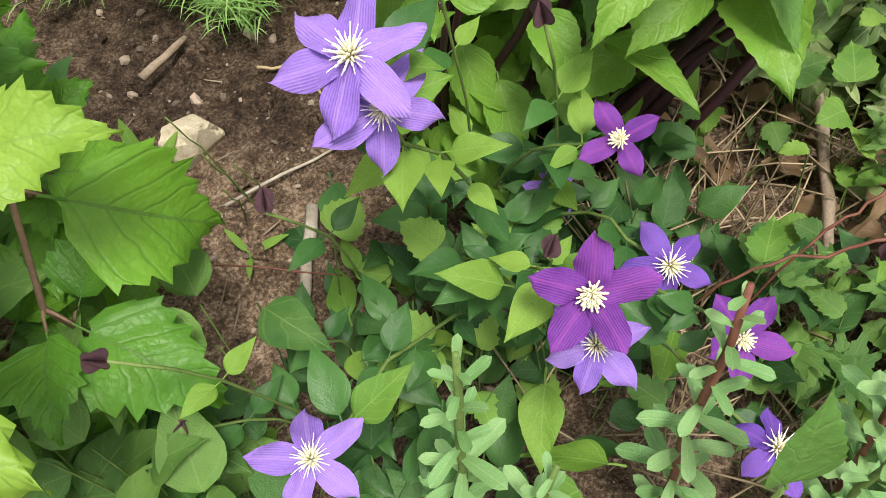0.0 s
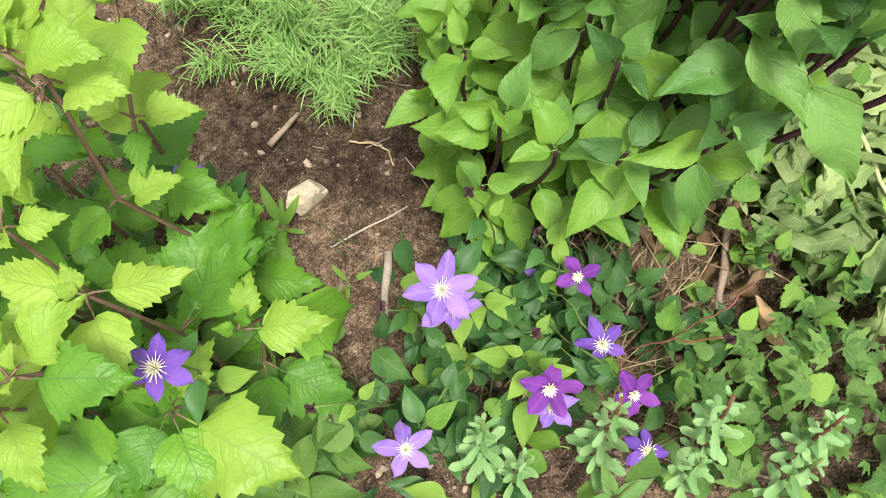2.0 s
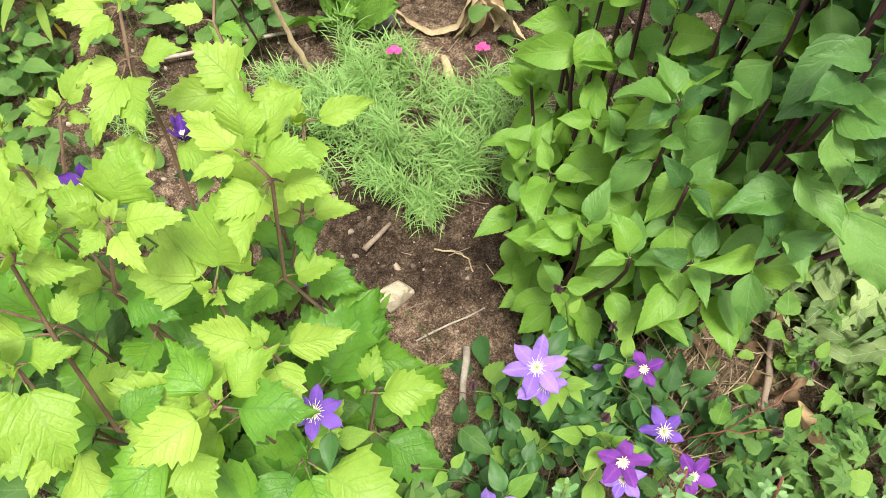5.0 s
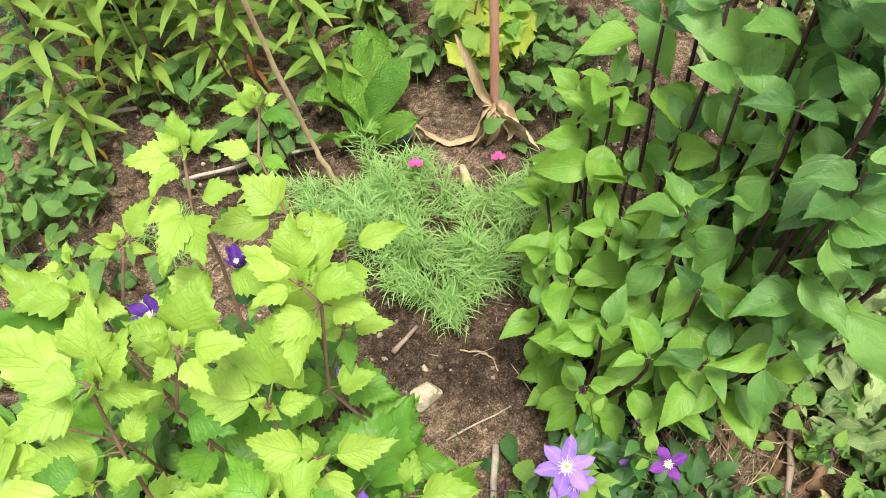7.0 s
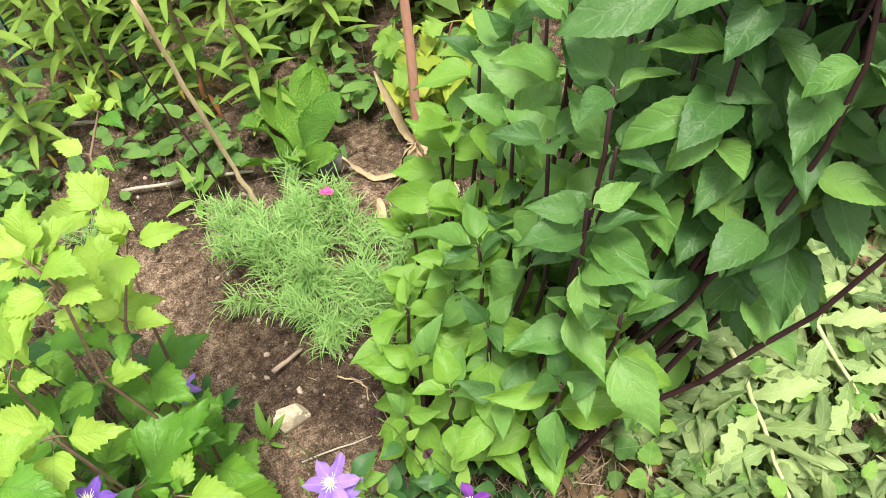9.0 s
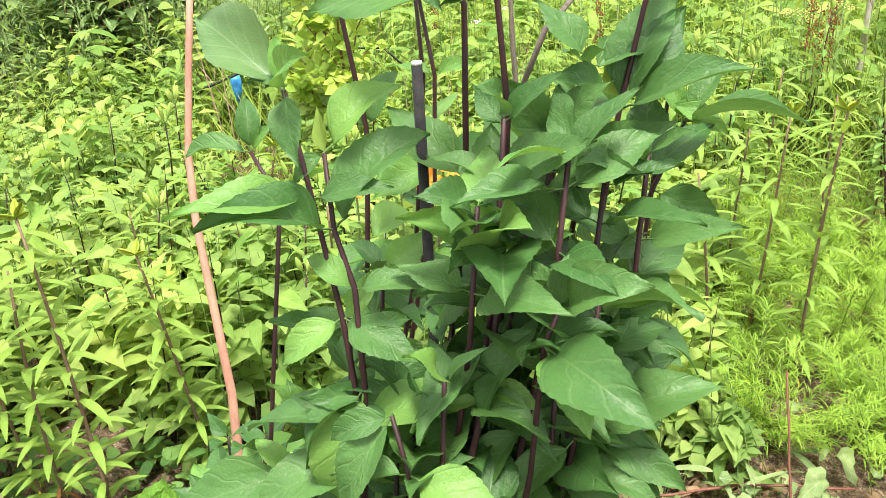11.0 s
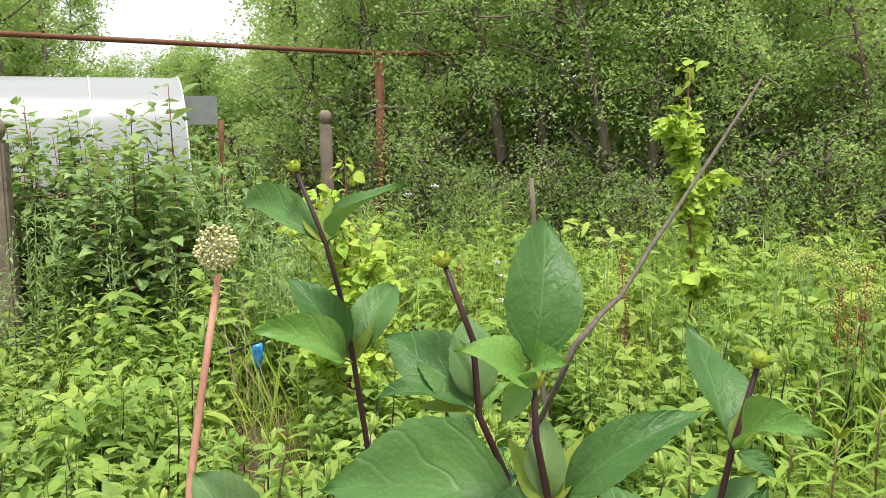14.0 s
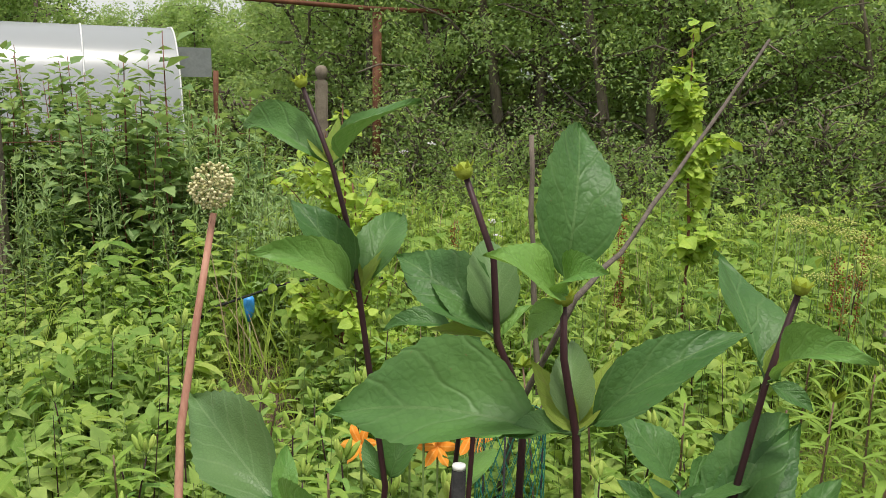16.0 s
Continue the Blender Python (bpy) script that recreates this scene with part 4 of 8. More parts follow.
def golden_stem(base, nodes, leaves):
    """A brown stem through its nodes; leaves as (node, azimuth, elevation, length, width over length, kind)."""
    r = GOLD_RNG
    nodes = [Vector(q) for q in nodes]
    low = curve_points(base, nodes[0], ((nodes[0].x - base[0]) * 0.1, 0, 0), 6, 0.005, r)
    pts = low[:-1] + nodes
    n = len(pts) - 1
    part("stem", Mesh().add(*tube(pts, [0.0044 * (1 - 0.55 * i / n) for i in range(n + 1)], 7)).data("stem", STEM_GOLD), golden, GOLD_INV)
    for k, az, el, length, wide, kind in leaves:
        golden_leaf(nodes[k], polar(radians(az), radians(el)), kind, min(0.15, max(0.035, length)), wide, 0.75 if el > 30 else 0.35)
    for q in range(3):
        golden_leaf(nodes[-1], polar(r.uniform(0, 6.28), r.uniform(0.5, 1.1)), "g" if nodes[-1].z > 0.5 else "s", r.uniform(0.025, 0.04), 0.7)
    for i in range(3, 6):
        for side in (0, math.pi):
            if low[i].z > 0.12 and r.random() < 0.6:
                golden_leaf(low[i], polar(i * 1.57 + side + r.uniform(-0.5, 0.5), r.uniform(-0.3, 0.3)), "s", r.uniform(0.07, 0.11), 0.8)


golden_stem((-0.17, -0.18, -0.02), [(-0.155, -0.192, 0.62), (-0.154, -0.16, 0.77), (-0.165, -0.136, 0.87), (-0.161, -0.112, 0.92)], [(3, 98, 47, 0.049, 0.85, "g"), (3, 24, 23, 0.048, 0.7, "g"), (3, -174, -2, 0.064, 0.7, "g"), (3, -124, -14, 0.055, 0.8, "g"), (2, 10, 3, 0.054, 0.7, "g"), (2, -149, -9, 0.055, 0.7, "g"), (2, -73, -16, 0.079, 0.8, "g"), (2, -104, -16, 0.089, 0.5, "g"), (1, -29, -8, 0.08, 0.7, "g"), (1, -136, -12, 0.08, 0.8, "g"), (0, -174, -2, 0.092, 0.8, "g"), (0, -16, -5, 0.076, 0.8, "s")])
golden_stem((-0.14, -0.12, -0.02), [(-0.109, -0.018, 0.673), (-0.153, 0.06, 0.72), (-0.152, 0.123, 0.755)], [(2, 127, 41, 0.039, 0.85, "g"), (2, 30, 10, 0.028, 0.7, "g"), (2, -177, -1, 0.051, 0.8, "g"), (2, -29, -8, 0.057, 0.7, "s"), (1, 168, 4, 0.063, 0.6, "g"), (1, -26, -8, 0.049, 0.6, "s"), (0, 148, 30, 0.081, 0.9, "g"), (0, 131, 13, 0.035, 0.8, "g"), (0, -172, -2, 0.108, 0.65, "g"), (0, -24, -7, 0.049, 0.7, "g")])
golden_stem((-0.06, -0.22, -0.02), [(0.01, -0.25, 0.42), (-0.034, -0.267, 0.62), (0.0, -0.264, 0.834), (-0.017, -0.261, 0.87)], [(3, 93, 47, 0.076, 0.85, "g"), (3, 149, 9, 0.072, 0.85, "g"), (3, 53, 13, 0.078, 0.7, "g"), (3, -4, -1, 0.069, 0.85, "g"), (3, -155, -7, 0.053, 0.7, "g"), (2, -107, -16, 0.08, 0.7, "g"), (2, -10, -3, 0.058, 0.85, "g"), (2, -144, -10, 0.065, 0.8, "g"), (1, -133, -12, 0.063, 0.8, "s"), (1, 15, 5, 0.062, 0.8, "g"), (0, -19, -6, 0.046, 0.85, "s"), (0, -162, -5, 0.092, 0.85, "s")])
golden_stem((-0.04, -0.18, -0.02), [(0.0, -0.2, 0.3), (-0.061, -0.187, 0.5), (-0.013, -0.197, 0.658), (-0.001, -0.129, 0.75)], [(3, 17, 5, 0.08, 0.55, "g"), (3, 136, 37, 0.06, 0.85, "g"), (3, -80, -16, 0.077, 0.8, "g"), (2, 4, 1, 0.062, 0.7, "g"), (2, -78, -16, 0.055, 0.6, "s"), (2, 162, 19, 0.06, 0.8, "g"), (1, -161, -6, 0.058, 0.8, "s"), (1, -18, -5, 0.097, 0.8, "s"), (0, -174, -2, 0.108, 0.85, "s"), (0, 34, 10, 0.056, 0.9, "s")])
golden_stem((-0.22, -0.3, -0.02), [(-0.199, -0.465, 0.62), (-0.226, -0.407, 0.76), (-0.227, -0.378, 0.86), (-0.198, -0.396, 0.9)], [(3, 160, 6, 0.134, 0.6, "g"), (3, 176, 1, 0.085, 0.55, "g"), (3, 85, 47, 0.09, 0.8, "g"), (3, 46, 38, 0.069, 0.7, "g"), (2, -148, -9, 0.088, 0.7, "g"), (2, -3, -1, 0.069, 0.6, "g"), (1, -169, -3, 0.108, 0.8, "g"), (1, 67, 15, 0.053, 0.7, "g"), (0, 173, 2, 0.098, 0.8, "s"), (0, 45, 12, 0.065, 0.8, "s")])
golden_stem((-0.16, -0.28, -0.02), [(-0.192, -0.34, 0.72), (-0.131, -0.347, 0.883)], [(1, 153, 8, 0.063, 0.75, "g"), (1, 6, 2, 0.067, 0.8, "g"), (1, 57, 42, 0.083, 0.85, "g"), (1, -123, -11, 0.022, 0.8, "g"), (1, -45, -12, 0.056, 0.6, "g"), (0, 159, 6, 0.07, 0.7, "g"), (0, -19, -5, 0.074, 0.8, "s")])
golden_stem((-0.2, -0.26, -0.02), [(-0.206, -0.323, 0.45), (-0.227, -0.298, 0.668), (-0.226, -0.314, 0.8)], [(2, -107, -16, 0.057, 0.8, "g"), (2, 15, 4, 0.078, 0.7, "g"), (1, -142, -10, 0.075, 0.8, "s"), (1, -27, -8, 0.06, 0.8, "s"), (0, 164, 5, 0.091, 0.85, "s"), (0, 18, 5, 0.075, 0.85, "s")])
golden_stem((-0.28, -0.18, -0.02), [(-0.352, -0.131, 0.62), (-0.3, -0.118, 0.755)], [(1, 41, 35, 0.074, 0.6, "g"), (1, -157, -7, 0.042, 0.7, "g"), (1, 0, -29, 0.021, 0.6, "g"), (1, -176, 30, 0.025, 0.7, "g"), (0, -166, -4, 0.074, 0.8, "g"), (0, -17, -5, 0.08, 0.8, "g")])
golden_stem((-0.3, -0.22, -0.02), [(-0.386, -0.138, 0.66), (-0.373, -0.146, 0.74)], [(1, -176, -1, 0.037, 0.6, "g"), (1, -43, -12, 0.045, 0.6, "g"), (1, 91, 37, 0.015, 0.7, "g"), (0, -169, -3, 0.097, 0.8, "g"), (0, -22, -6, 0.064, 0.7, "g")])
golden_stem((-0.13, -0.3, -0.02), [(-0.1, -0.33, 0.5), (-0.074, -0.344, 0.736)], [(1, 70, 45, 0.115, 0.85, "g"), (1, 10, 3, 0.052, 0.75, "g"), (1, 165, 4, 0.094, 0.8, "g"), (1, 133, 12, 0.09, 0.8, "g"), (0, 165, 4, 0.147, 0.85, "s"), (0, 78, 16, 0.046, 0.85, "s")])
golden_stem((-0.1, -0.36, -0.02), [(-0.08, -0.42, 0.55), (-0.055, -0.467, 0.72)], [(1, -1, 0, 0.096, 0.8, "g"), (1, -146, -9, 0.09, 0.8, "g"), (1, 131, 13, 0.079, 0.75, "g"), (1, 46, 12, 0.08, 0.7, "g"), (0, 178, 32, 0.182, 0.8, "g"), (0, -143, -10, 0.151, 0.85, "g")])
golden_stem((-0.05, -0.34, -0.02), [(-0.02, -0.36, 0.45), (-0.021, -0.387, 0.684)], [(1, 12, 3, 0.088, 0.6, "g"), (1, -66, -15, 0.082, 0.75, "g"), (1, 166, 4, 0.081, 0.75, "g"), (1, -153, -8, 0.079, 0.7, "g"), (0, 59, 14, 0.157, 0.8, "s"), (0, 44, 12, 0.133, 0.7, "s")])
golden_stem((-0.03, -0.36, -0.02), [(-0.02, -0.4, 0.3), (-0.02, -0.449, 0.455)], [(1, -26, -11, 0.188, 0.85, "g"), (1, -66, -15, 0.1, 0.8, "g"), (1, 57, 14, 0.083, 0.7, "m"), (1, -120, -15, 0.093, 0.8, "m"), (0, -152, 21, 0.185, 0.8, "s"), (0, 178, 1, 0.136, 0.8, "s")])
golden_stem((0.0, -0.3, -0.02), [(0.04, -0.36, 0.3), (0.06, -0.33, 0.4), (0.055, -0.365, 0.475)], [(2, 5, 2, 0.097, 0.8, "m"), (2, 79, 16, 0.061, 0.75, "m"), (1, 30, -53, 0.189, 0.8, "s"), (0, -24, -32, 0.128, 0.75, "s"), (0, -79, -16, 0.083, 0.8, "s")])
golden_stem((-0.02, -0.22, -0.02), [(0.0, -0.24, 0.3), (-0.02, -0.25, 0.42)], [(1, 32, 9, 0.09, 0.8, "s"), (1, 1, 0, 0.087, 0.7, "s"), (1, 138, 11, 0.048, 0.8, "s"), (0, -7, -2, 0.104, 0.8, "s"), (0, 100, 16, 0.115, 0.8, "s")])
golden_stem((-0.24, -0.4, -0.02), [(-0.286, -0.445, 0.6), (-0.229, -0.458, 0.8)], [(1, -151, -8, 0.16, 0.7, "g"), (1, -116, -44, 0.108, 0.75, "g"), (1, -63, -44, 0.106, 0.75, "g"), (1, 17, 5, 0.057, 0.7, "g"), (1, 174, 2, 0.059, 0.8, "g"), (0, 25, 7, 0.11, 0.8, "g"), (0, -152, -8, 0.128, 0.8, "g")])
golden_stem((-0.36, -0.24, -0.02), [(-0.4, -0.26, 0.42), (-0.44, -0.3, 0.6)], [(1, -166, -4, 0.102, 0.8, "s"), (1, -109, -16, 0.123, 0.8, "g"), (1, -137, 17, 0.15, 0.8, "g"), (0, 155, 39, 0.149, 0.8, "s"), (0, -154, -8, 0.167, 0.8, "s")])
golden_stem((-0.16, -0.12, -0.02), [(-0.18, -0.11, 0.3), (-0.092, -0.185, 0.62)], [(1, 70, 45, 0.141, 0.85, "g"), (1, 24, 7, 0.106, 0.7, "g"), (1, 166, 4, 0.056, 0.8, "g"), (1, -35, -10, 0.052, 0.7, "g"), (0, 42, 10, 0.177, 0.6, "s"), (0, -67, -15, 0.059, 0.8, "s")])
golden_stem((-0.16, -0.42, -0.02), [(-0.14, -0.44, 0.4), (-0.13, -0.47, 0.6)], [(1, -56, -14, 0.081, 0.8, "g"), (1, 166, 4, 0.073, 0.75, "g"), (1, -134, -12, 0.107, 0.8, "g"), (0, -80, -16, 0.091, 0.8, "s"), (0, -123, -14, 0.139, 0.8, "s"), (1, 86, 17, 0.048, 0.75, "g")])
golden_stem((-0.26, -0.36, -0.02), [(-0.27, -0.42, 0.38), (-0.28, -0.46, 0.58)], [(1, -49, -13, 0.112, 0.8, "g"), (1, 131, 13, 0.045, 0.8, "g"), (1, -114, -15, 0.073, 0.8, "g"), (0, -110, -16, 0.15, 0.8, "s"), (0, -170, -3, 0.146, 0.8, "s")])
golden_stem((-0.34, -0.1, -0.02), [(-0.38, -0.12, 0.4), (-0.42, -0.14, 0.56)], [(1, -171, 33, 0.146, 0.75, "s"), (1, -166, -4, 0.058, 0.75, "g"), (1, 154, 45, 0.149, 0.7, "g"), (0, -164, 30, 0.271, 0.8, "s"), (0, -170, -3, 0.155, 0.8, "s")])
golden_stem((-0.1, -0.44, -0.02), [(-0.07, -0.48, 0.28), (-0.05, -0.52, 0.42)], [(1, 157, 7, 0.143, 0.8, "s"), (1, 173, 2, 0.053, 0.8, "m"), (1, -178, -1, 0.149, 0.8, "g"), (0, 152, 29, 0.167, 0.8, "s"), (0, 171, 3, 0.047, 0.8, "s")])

# ---- clematis ----
rng = random.Random(31)


def sepal_data(mat, length=0.044, width=0.021):
    return [Mesh().add(*leaf(length, width, petal_shape, 14, 6, 0.0, rng.uniform(-0.3, 0.9), -0.15, 0.13, 0.0, rng.uniform(-0.5, 0.5), rng)).data("sepal", mat) for _ in range(6)]


SEPALS = {"violet": sepal_data(PETAL), "deep": sepal_data(PETAL_DEEP, 0.036, 0.019), "blue": sepal_data(PETAL_BLUE, 0.036, 0.017), "cup": sepal_data(PETAL_DARK, 0.036, 0.018)}


def stamen_mesh(mat, spread_angle=0.75, length=0.016, count=34):
    b, r = Mesh(), random.Random(4)
    for k in range(count):
        el = math.pi / 2 - spread_angle * math.sqrt((k + 0.5) / count) * 1.6
        d = polar(k * 2.4, el)
        e = d * length * r.uniform(0.75, 1.1)
        b.add(*tube([d * 0.002, d * length * 0.5 + Vector((0, 0, 0.001)), e], [0.0004, 0.0005, 0.0003], 4))
    return b.data("stamen_tuft", mat)


STAMENS, STAMENS_TIGHT = stamen_mesh(WHITE_FIL), stamen_mesh(CREAM, 0.35, 0.012, 36)


def eye_mesh():
    b, r = Mesh(), random.Random(6)
    for k in range(26):
        d = polar(k * 2.4, math.pi / 2 - 0.9 * math.sqrt((k + 0.5) / 26))
        b.add(*tube([(0, 0, 0), d * 0.008, d * 0.0115], [0.0008, 0.0009, 0.0006], 4))
    return b.data("eye", CREAM)


EYE = eye_mesh()
CLEM_SHAPES = [blade(0.060, rng.uniform(0.028, 0.036), pointed, 7, 0.004, rng.uniform(0.2, 0.8), 0.2, 0.05, 0.010, rng.uniform(-0.4, 0.4), rng) for _ in range(7)]
clem_dark = [Mesh().add(*l).data("clematis_leaf", CLEM_LEAF) for l in CLEM_SHAPES]
clem_light = [Mesh().add(*l).data("young_clematis_leaf", CLEM_LIGHT) for l in CLEM_SHAPES]

# place, way it faces, kind, number of sepals, size, turn
CLEM_FLOWERS = [
    ((0.282, -0.326, 0.488), (-0.1, -0.35, 0.9), "violet", 6, 1.0, 0.2), ((0.294, -0.335, 0.455), (0.1, -0.55, 0.7), "violet", 5, 0.95, 0.9),
    ((0.225, -0.473, 0.281), (0.1, -0.15, 1.0), "violet", 5, 1.0, 0.5), ((0.405, -0.413, 0.368), (-0.15, -0.55, 0.7), "deep", 5, 1.15, 0.2),
    ((0.409, -0.429, 0.33), (0.0, -0.35, 0.9), "violet", 6, 0.85, 0.1), ((0.49, -0.328, 0.233), (0.0, -0.5, 0.8), "blue", 5, 1.1, 0.6),
    ((0.457, -0.250, 0.294), (-0.3, -0.4, 0.7), "deep", 4, 1.0, 0.3), ((0.523, -0.401, 0.255), (0.0, -0.4, 0.5), "deep", 5, 1.0, 0.8),
    ((0.538, -0.472, 0.225), (0.2, -0.1, 0.9), "blue", 5, 1.0, 0.0), ((0.424, -0.202, 0.15), (0.3, -0.4, 0.8), "violet", 5, 0.8, 0.4),
    ((-0.074, -0.122, 0.337), (0.0, 0.1, 1.0), "violet", 6, 0.85, 0.0), ((0.025, -0.439, 0.625), (0.1, -0.3, 1.0), "blue", 6, 1.0, 0.5),
    ((-0.21, -0.256, 0.800), (-0.25, -0.35, 0.8), "cup", 6, 0.95, 0.3), ((-0.13, -0.171, 0.775), (0.2, 0.5, 0.7), "cup", 6, 0.9, 0.3),
]


BUD_PURPLE = grain_material("dark_purple_bud", (0.06, 0.03, 0.04), (0.17, 0.09, 0.11), 60, 0.6, 0.3, 0.002)
CLEM_BUDS = [(0.122, -0.433, 0.368), (0.192, -0.295, 0.3), (0.184, -0.356, 0.2), (0.109, -0.424, 0.2), (0.361, -0.357, 0.22), (0.396, -0.322, 0.25), (0.768, -0.187, 0.15), (0.667, -0.318, 0.2), (0.312, -0.197, 0.45), (0.397, -0.23, 0.4)]


def make_clematis():
    plant = thing("clematis", "sprawling clematis with violet star flowers and dark green leaves", "clematis", at=(0.36, -0.28, 0))
    inv = Matrix.Translation((-0.36, 0.28, 0))
    r = random.Random(77)
    count = 0
    for at, face, kind, n, size, turn in CLEM_FLOWERS:
        at = Vector(at)
        fl = part("flower", STAMENS if kind not in ("deep", "cup") else STAMENS_TIGHT, plant, inv @ aim(at, Vector(face).cross(Vector((1, 0, 0.1))), face, size))
        for k in range(n):
            a = turn + 2 * math.pi * k / n + r.uniform(-0.1, 0.1)
            part("sepal", r.choice(SEPALS[kind]), fl, aim((0, 0, -0.001 * (k % 2)), polar(a, r.uniform(-0.15, 0.2) + {"deep": 0.35, "cup": 0.85}.get(kind, 0)), (0, 0, 1), r.uniform(0.92, 1.08)))
        part("pistil", EYE, fl)
        root = Vector((0.34 + r.uniform(-0.06, 0.06), -0.18 + r.uniform(-0.05, 0.05), 0.0))
        if at.x < 0.1:
            root = Vector((at.x * 0.6 - 0.02, at.y + 0.08, 0.0))
        pts = curve_points(root, at - Vector(face).normalized() * 0.004, (0, 0, 0.05), 7, 0.008, r)
        part("stem", Mesh().add(*tube(pts, [0.0016] * 8, 5)).data("stem", STEM_GREEN), plant, inv)
        for i in range(2, 7):
            for side in (0, math.pi):
                d = polar(r.uniform(0, 6.28), r.uniform(-0.3, 0.5))
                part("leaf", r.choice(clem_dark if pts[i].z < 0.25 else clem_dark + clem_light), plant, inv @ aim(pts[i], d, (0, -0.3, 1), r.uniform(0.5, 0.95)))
                count += 1
    bud = Mesh()
    for q in range(4):
        bud.add(*leaf(0.021, 0.012, lance, 8, 4, 0, 0.0, 0.9), pose(0, 0, 0, 0, q * 90, 0))
    bud = bud.data("bud", BUD_PURPLE)
    for bx, by, bz in CLEM_BUDS:
        at = Vector((bx, by, bz))
        foot = Vector((bx + r.uniform(-0.05, 0.08), by + 0.06, 0.0))
        pts = curve_points(foot, at, (0.02, 0, 0.03), 6, 0.003, r)
        part("stem", Mesh().add(*tube(pts, [0.0013] * 7, 5)).data("stem", STEM_GREEN), plant, inv)
        part("bud", bud, plant, inv @ aim(at, (r.uniform(-0.4, 0.4), r.uniform(-0.4, 0.4), 1), (0, -1, 0.2), r.uniform(0.85, 1.2)), "closed dark purple flower bud")
        for i in (2, 4):
            for side in (0, math.pi):
                part("leaf", r.choice(clem_dark + clem_light), plant, inv @ aim(pts[i], polar(i + side, 0.2), (0, -0.3, 1), r.uniform(0.5, 0.8)))
    for k in range(60):
        x, y = r.gauss(0.33, 0.10), r.gauss(-0.33, 0.10)
        z = r.uniform(0.02, 0.2) * max(0.3, 1 - abs(x - 0.36) * 2.5)
        if x < 0.17 and y > -0.3:
            continue
        part("leaf", r.choice(clem_dark * 5 + clem_light), plant, inv @ aim((x, y, z), polar(r.uniform(0, 6.28), r.uniform(-0.4, 0.3)), (r.uniform(-0.7, 0.7), r.uniform(-0.8, 0.5), 1), r.uniform(0.7, 1.35)))
    return plant


make_clematis()


# ---- background ----
def make_greenhouse():
    gh = thing("greenhouse", "long arched tunnel greenhouse of milky white polycarbonate", "greenhouse", at=(-4.26, 8.58, 0))
    m, nt, out = material("milky_polycarbonate")
    p = node(nt, "ShaderNodeBsdfPrincipled", Roughness=0.25)
    p.inputs["Base Color"].default_value = (0.40, 0.425, 0.45, 1)
    tr = node(nt, "ShaderNodeBsdfTranslucent")
    tr.inputs["Color"].default_value = (0.46, 0.485, 0.50, 1)
    mx = node(nt, "ShaderNodeMixShader", Fac=0.35)
    nt.links.new(p.outputs[0], mx.inputs[1])
    nt.links.new(tr.outputs[0], mx.inputs[2])
    nt.links.new(mx.outputs[0], out.inputs["Surface"])
    CLOUDY = grain_material("clouded_sheet", (0.16, 0.18, 0.18), (0.26, 0.28, 0.28), 6, 0.4, 0.1, 0.001)
    frame_mat = grain_material("white_frame", (0.5, 0.52, 0.53), (0.66, 0.67, 0.67), 20, 0.5, 0.1, 0.001)
    along, across = Vector((-0.8, -0.6, 0)), Vector((-0.6, 0.8, 0))
    H, W, n = 2.58, 2.8, 20
    seams = (0.0, 1.05, 3.15, 5.25, 7.35)

    def arch(s, off=0.0):
        pts = []
        for k in range(n + 1):
            a = math.pi * k / n
            sx = math.copysign(abs(math.cos(a)) ** 0.62, math.cos(a))
            pts.append(along * s + across * (W / 2 * (1 - sx)) * 1.0 + Vector((0, 0, (H + off) * math.sin(a) ** 0.75)))
        return pts
    for k in range(4):
        s0, s1 = seams[k] + 0.012, seams[k + 1] - 0.012
        b = Mesh()
        a0, a1 = arch(s0), arch(s1)
        b.v = [tuple(q) for q in a0 + a1]
        b.f = [(i, i + 1, n + 2 + i, n + 1 + i) for i in range(n)]
        b.uv = [(0.3, 0.5)] * len(b.v)
        part("panel", b.data("panel", m), gh)
    for k in range(5):
        part("rib", Mesh().add(*tube(arch(seams[k], 0.008), 0.012, 6)).data("rib", frame_mat), gh)
    e = arch(0.02)
    b = Mesh()
    b.v, b.f, b.uv = [tuple(q) for q in e], [tuple(range(len(e)))], [(0.3, 0.5)] * len(e)
    part("end_panel", b.data("end_panel", m, False), gh)
    c = arch(0)
    part("rail", Mesh().add(*tube([c[1] + Vector((0, 0, 0.3)), c[1] + along * 7.35 + Vector((0, 0, 0.3))], 0.02, 6)).data("rail", frame_mat), gh)
    # open vent leaf at the end
    b = Mesh()
    o = across * 1.1 - along * 0.02
    for s, z in ((0, 1.97), (0.48, 1.97), (0.48, 2.34), (0, 2.34)):
        b.v.append(tuple(o - along * s + Vector((0, 0, z))))
    b.f, b.uv = [(0, 1, 2, 3)], [(0.3, 0.5)] * 4
    part("vent", b.data("vent", CLOUDY, False), gh)


make_greenhouse()


def make_pole(x, y, h, r, name, label, mat):
    t = thing(name, label, "pole", at=(x, y, 0))
    part("shaft", Mesh().add(*tube([(0, 0, -0.2), (0, 0, h)], r, 14)).data("shaft", mat), t)
    return t


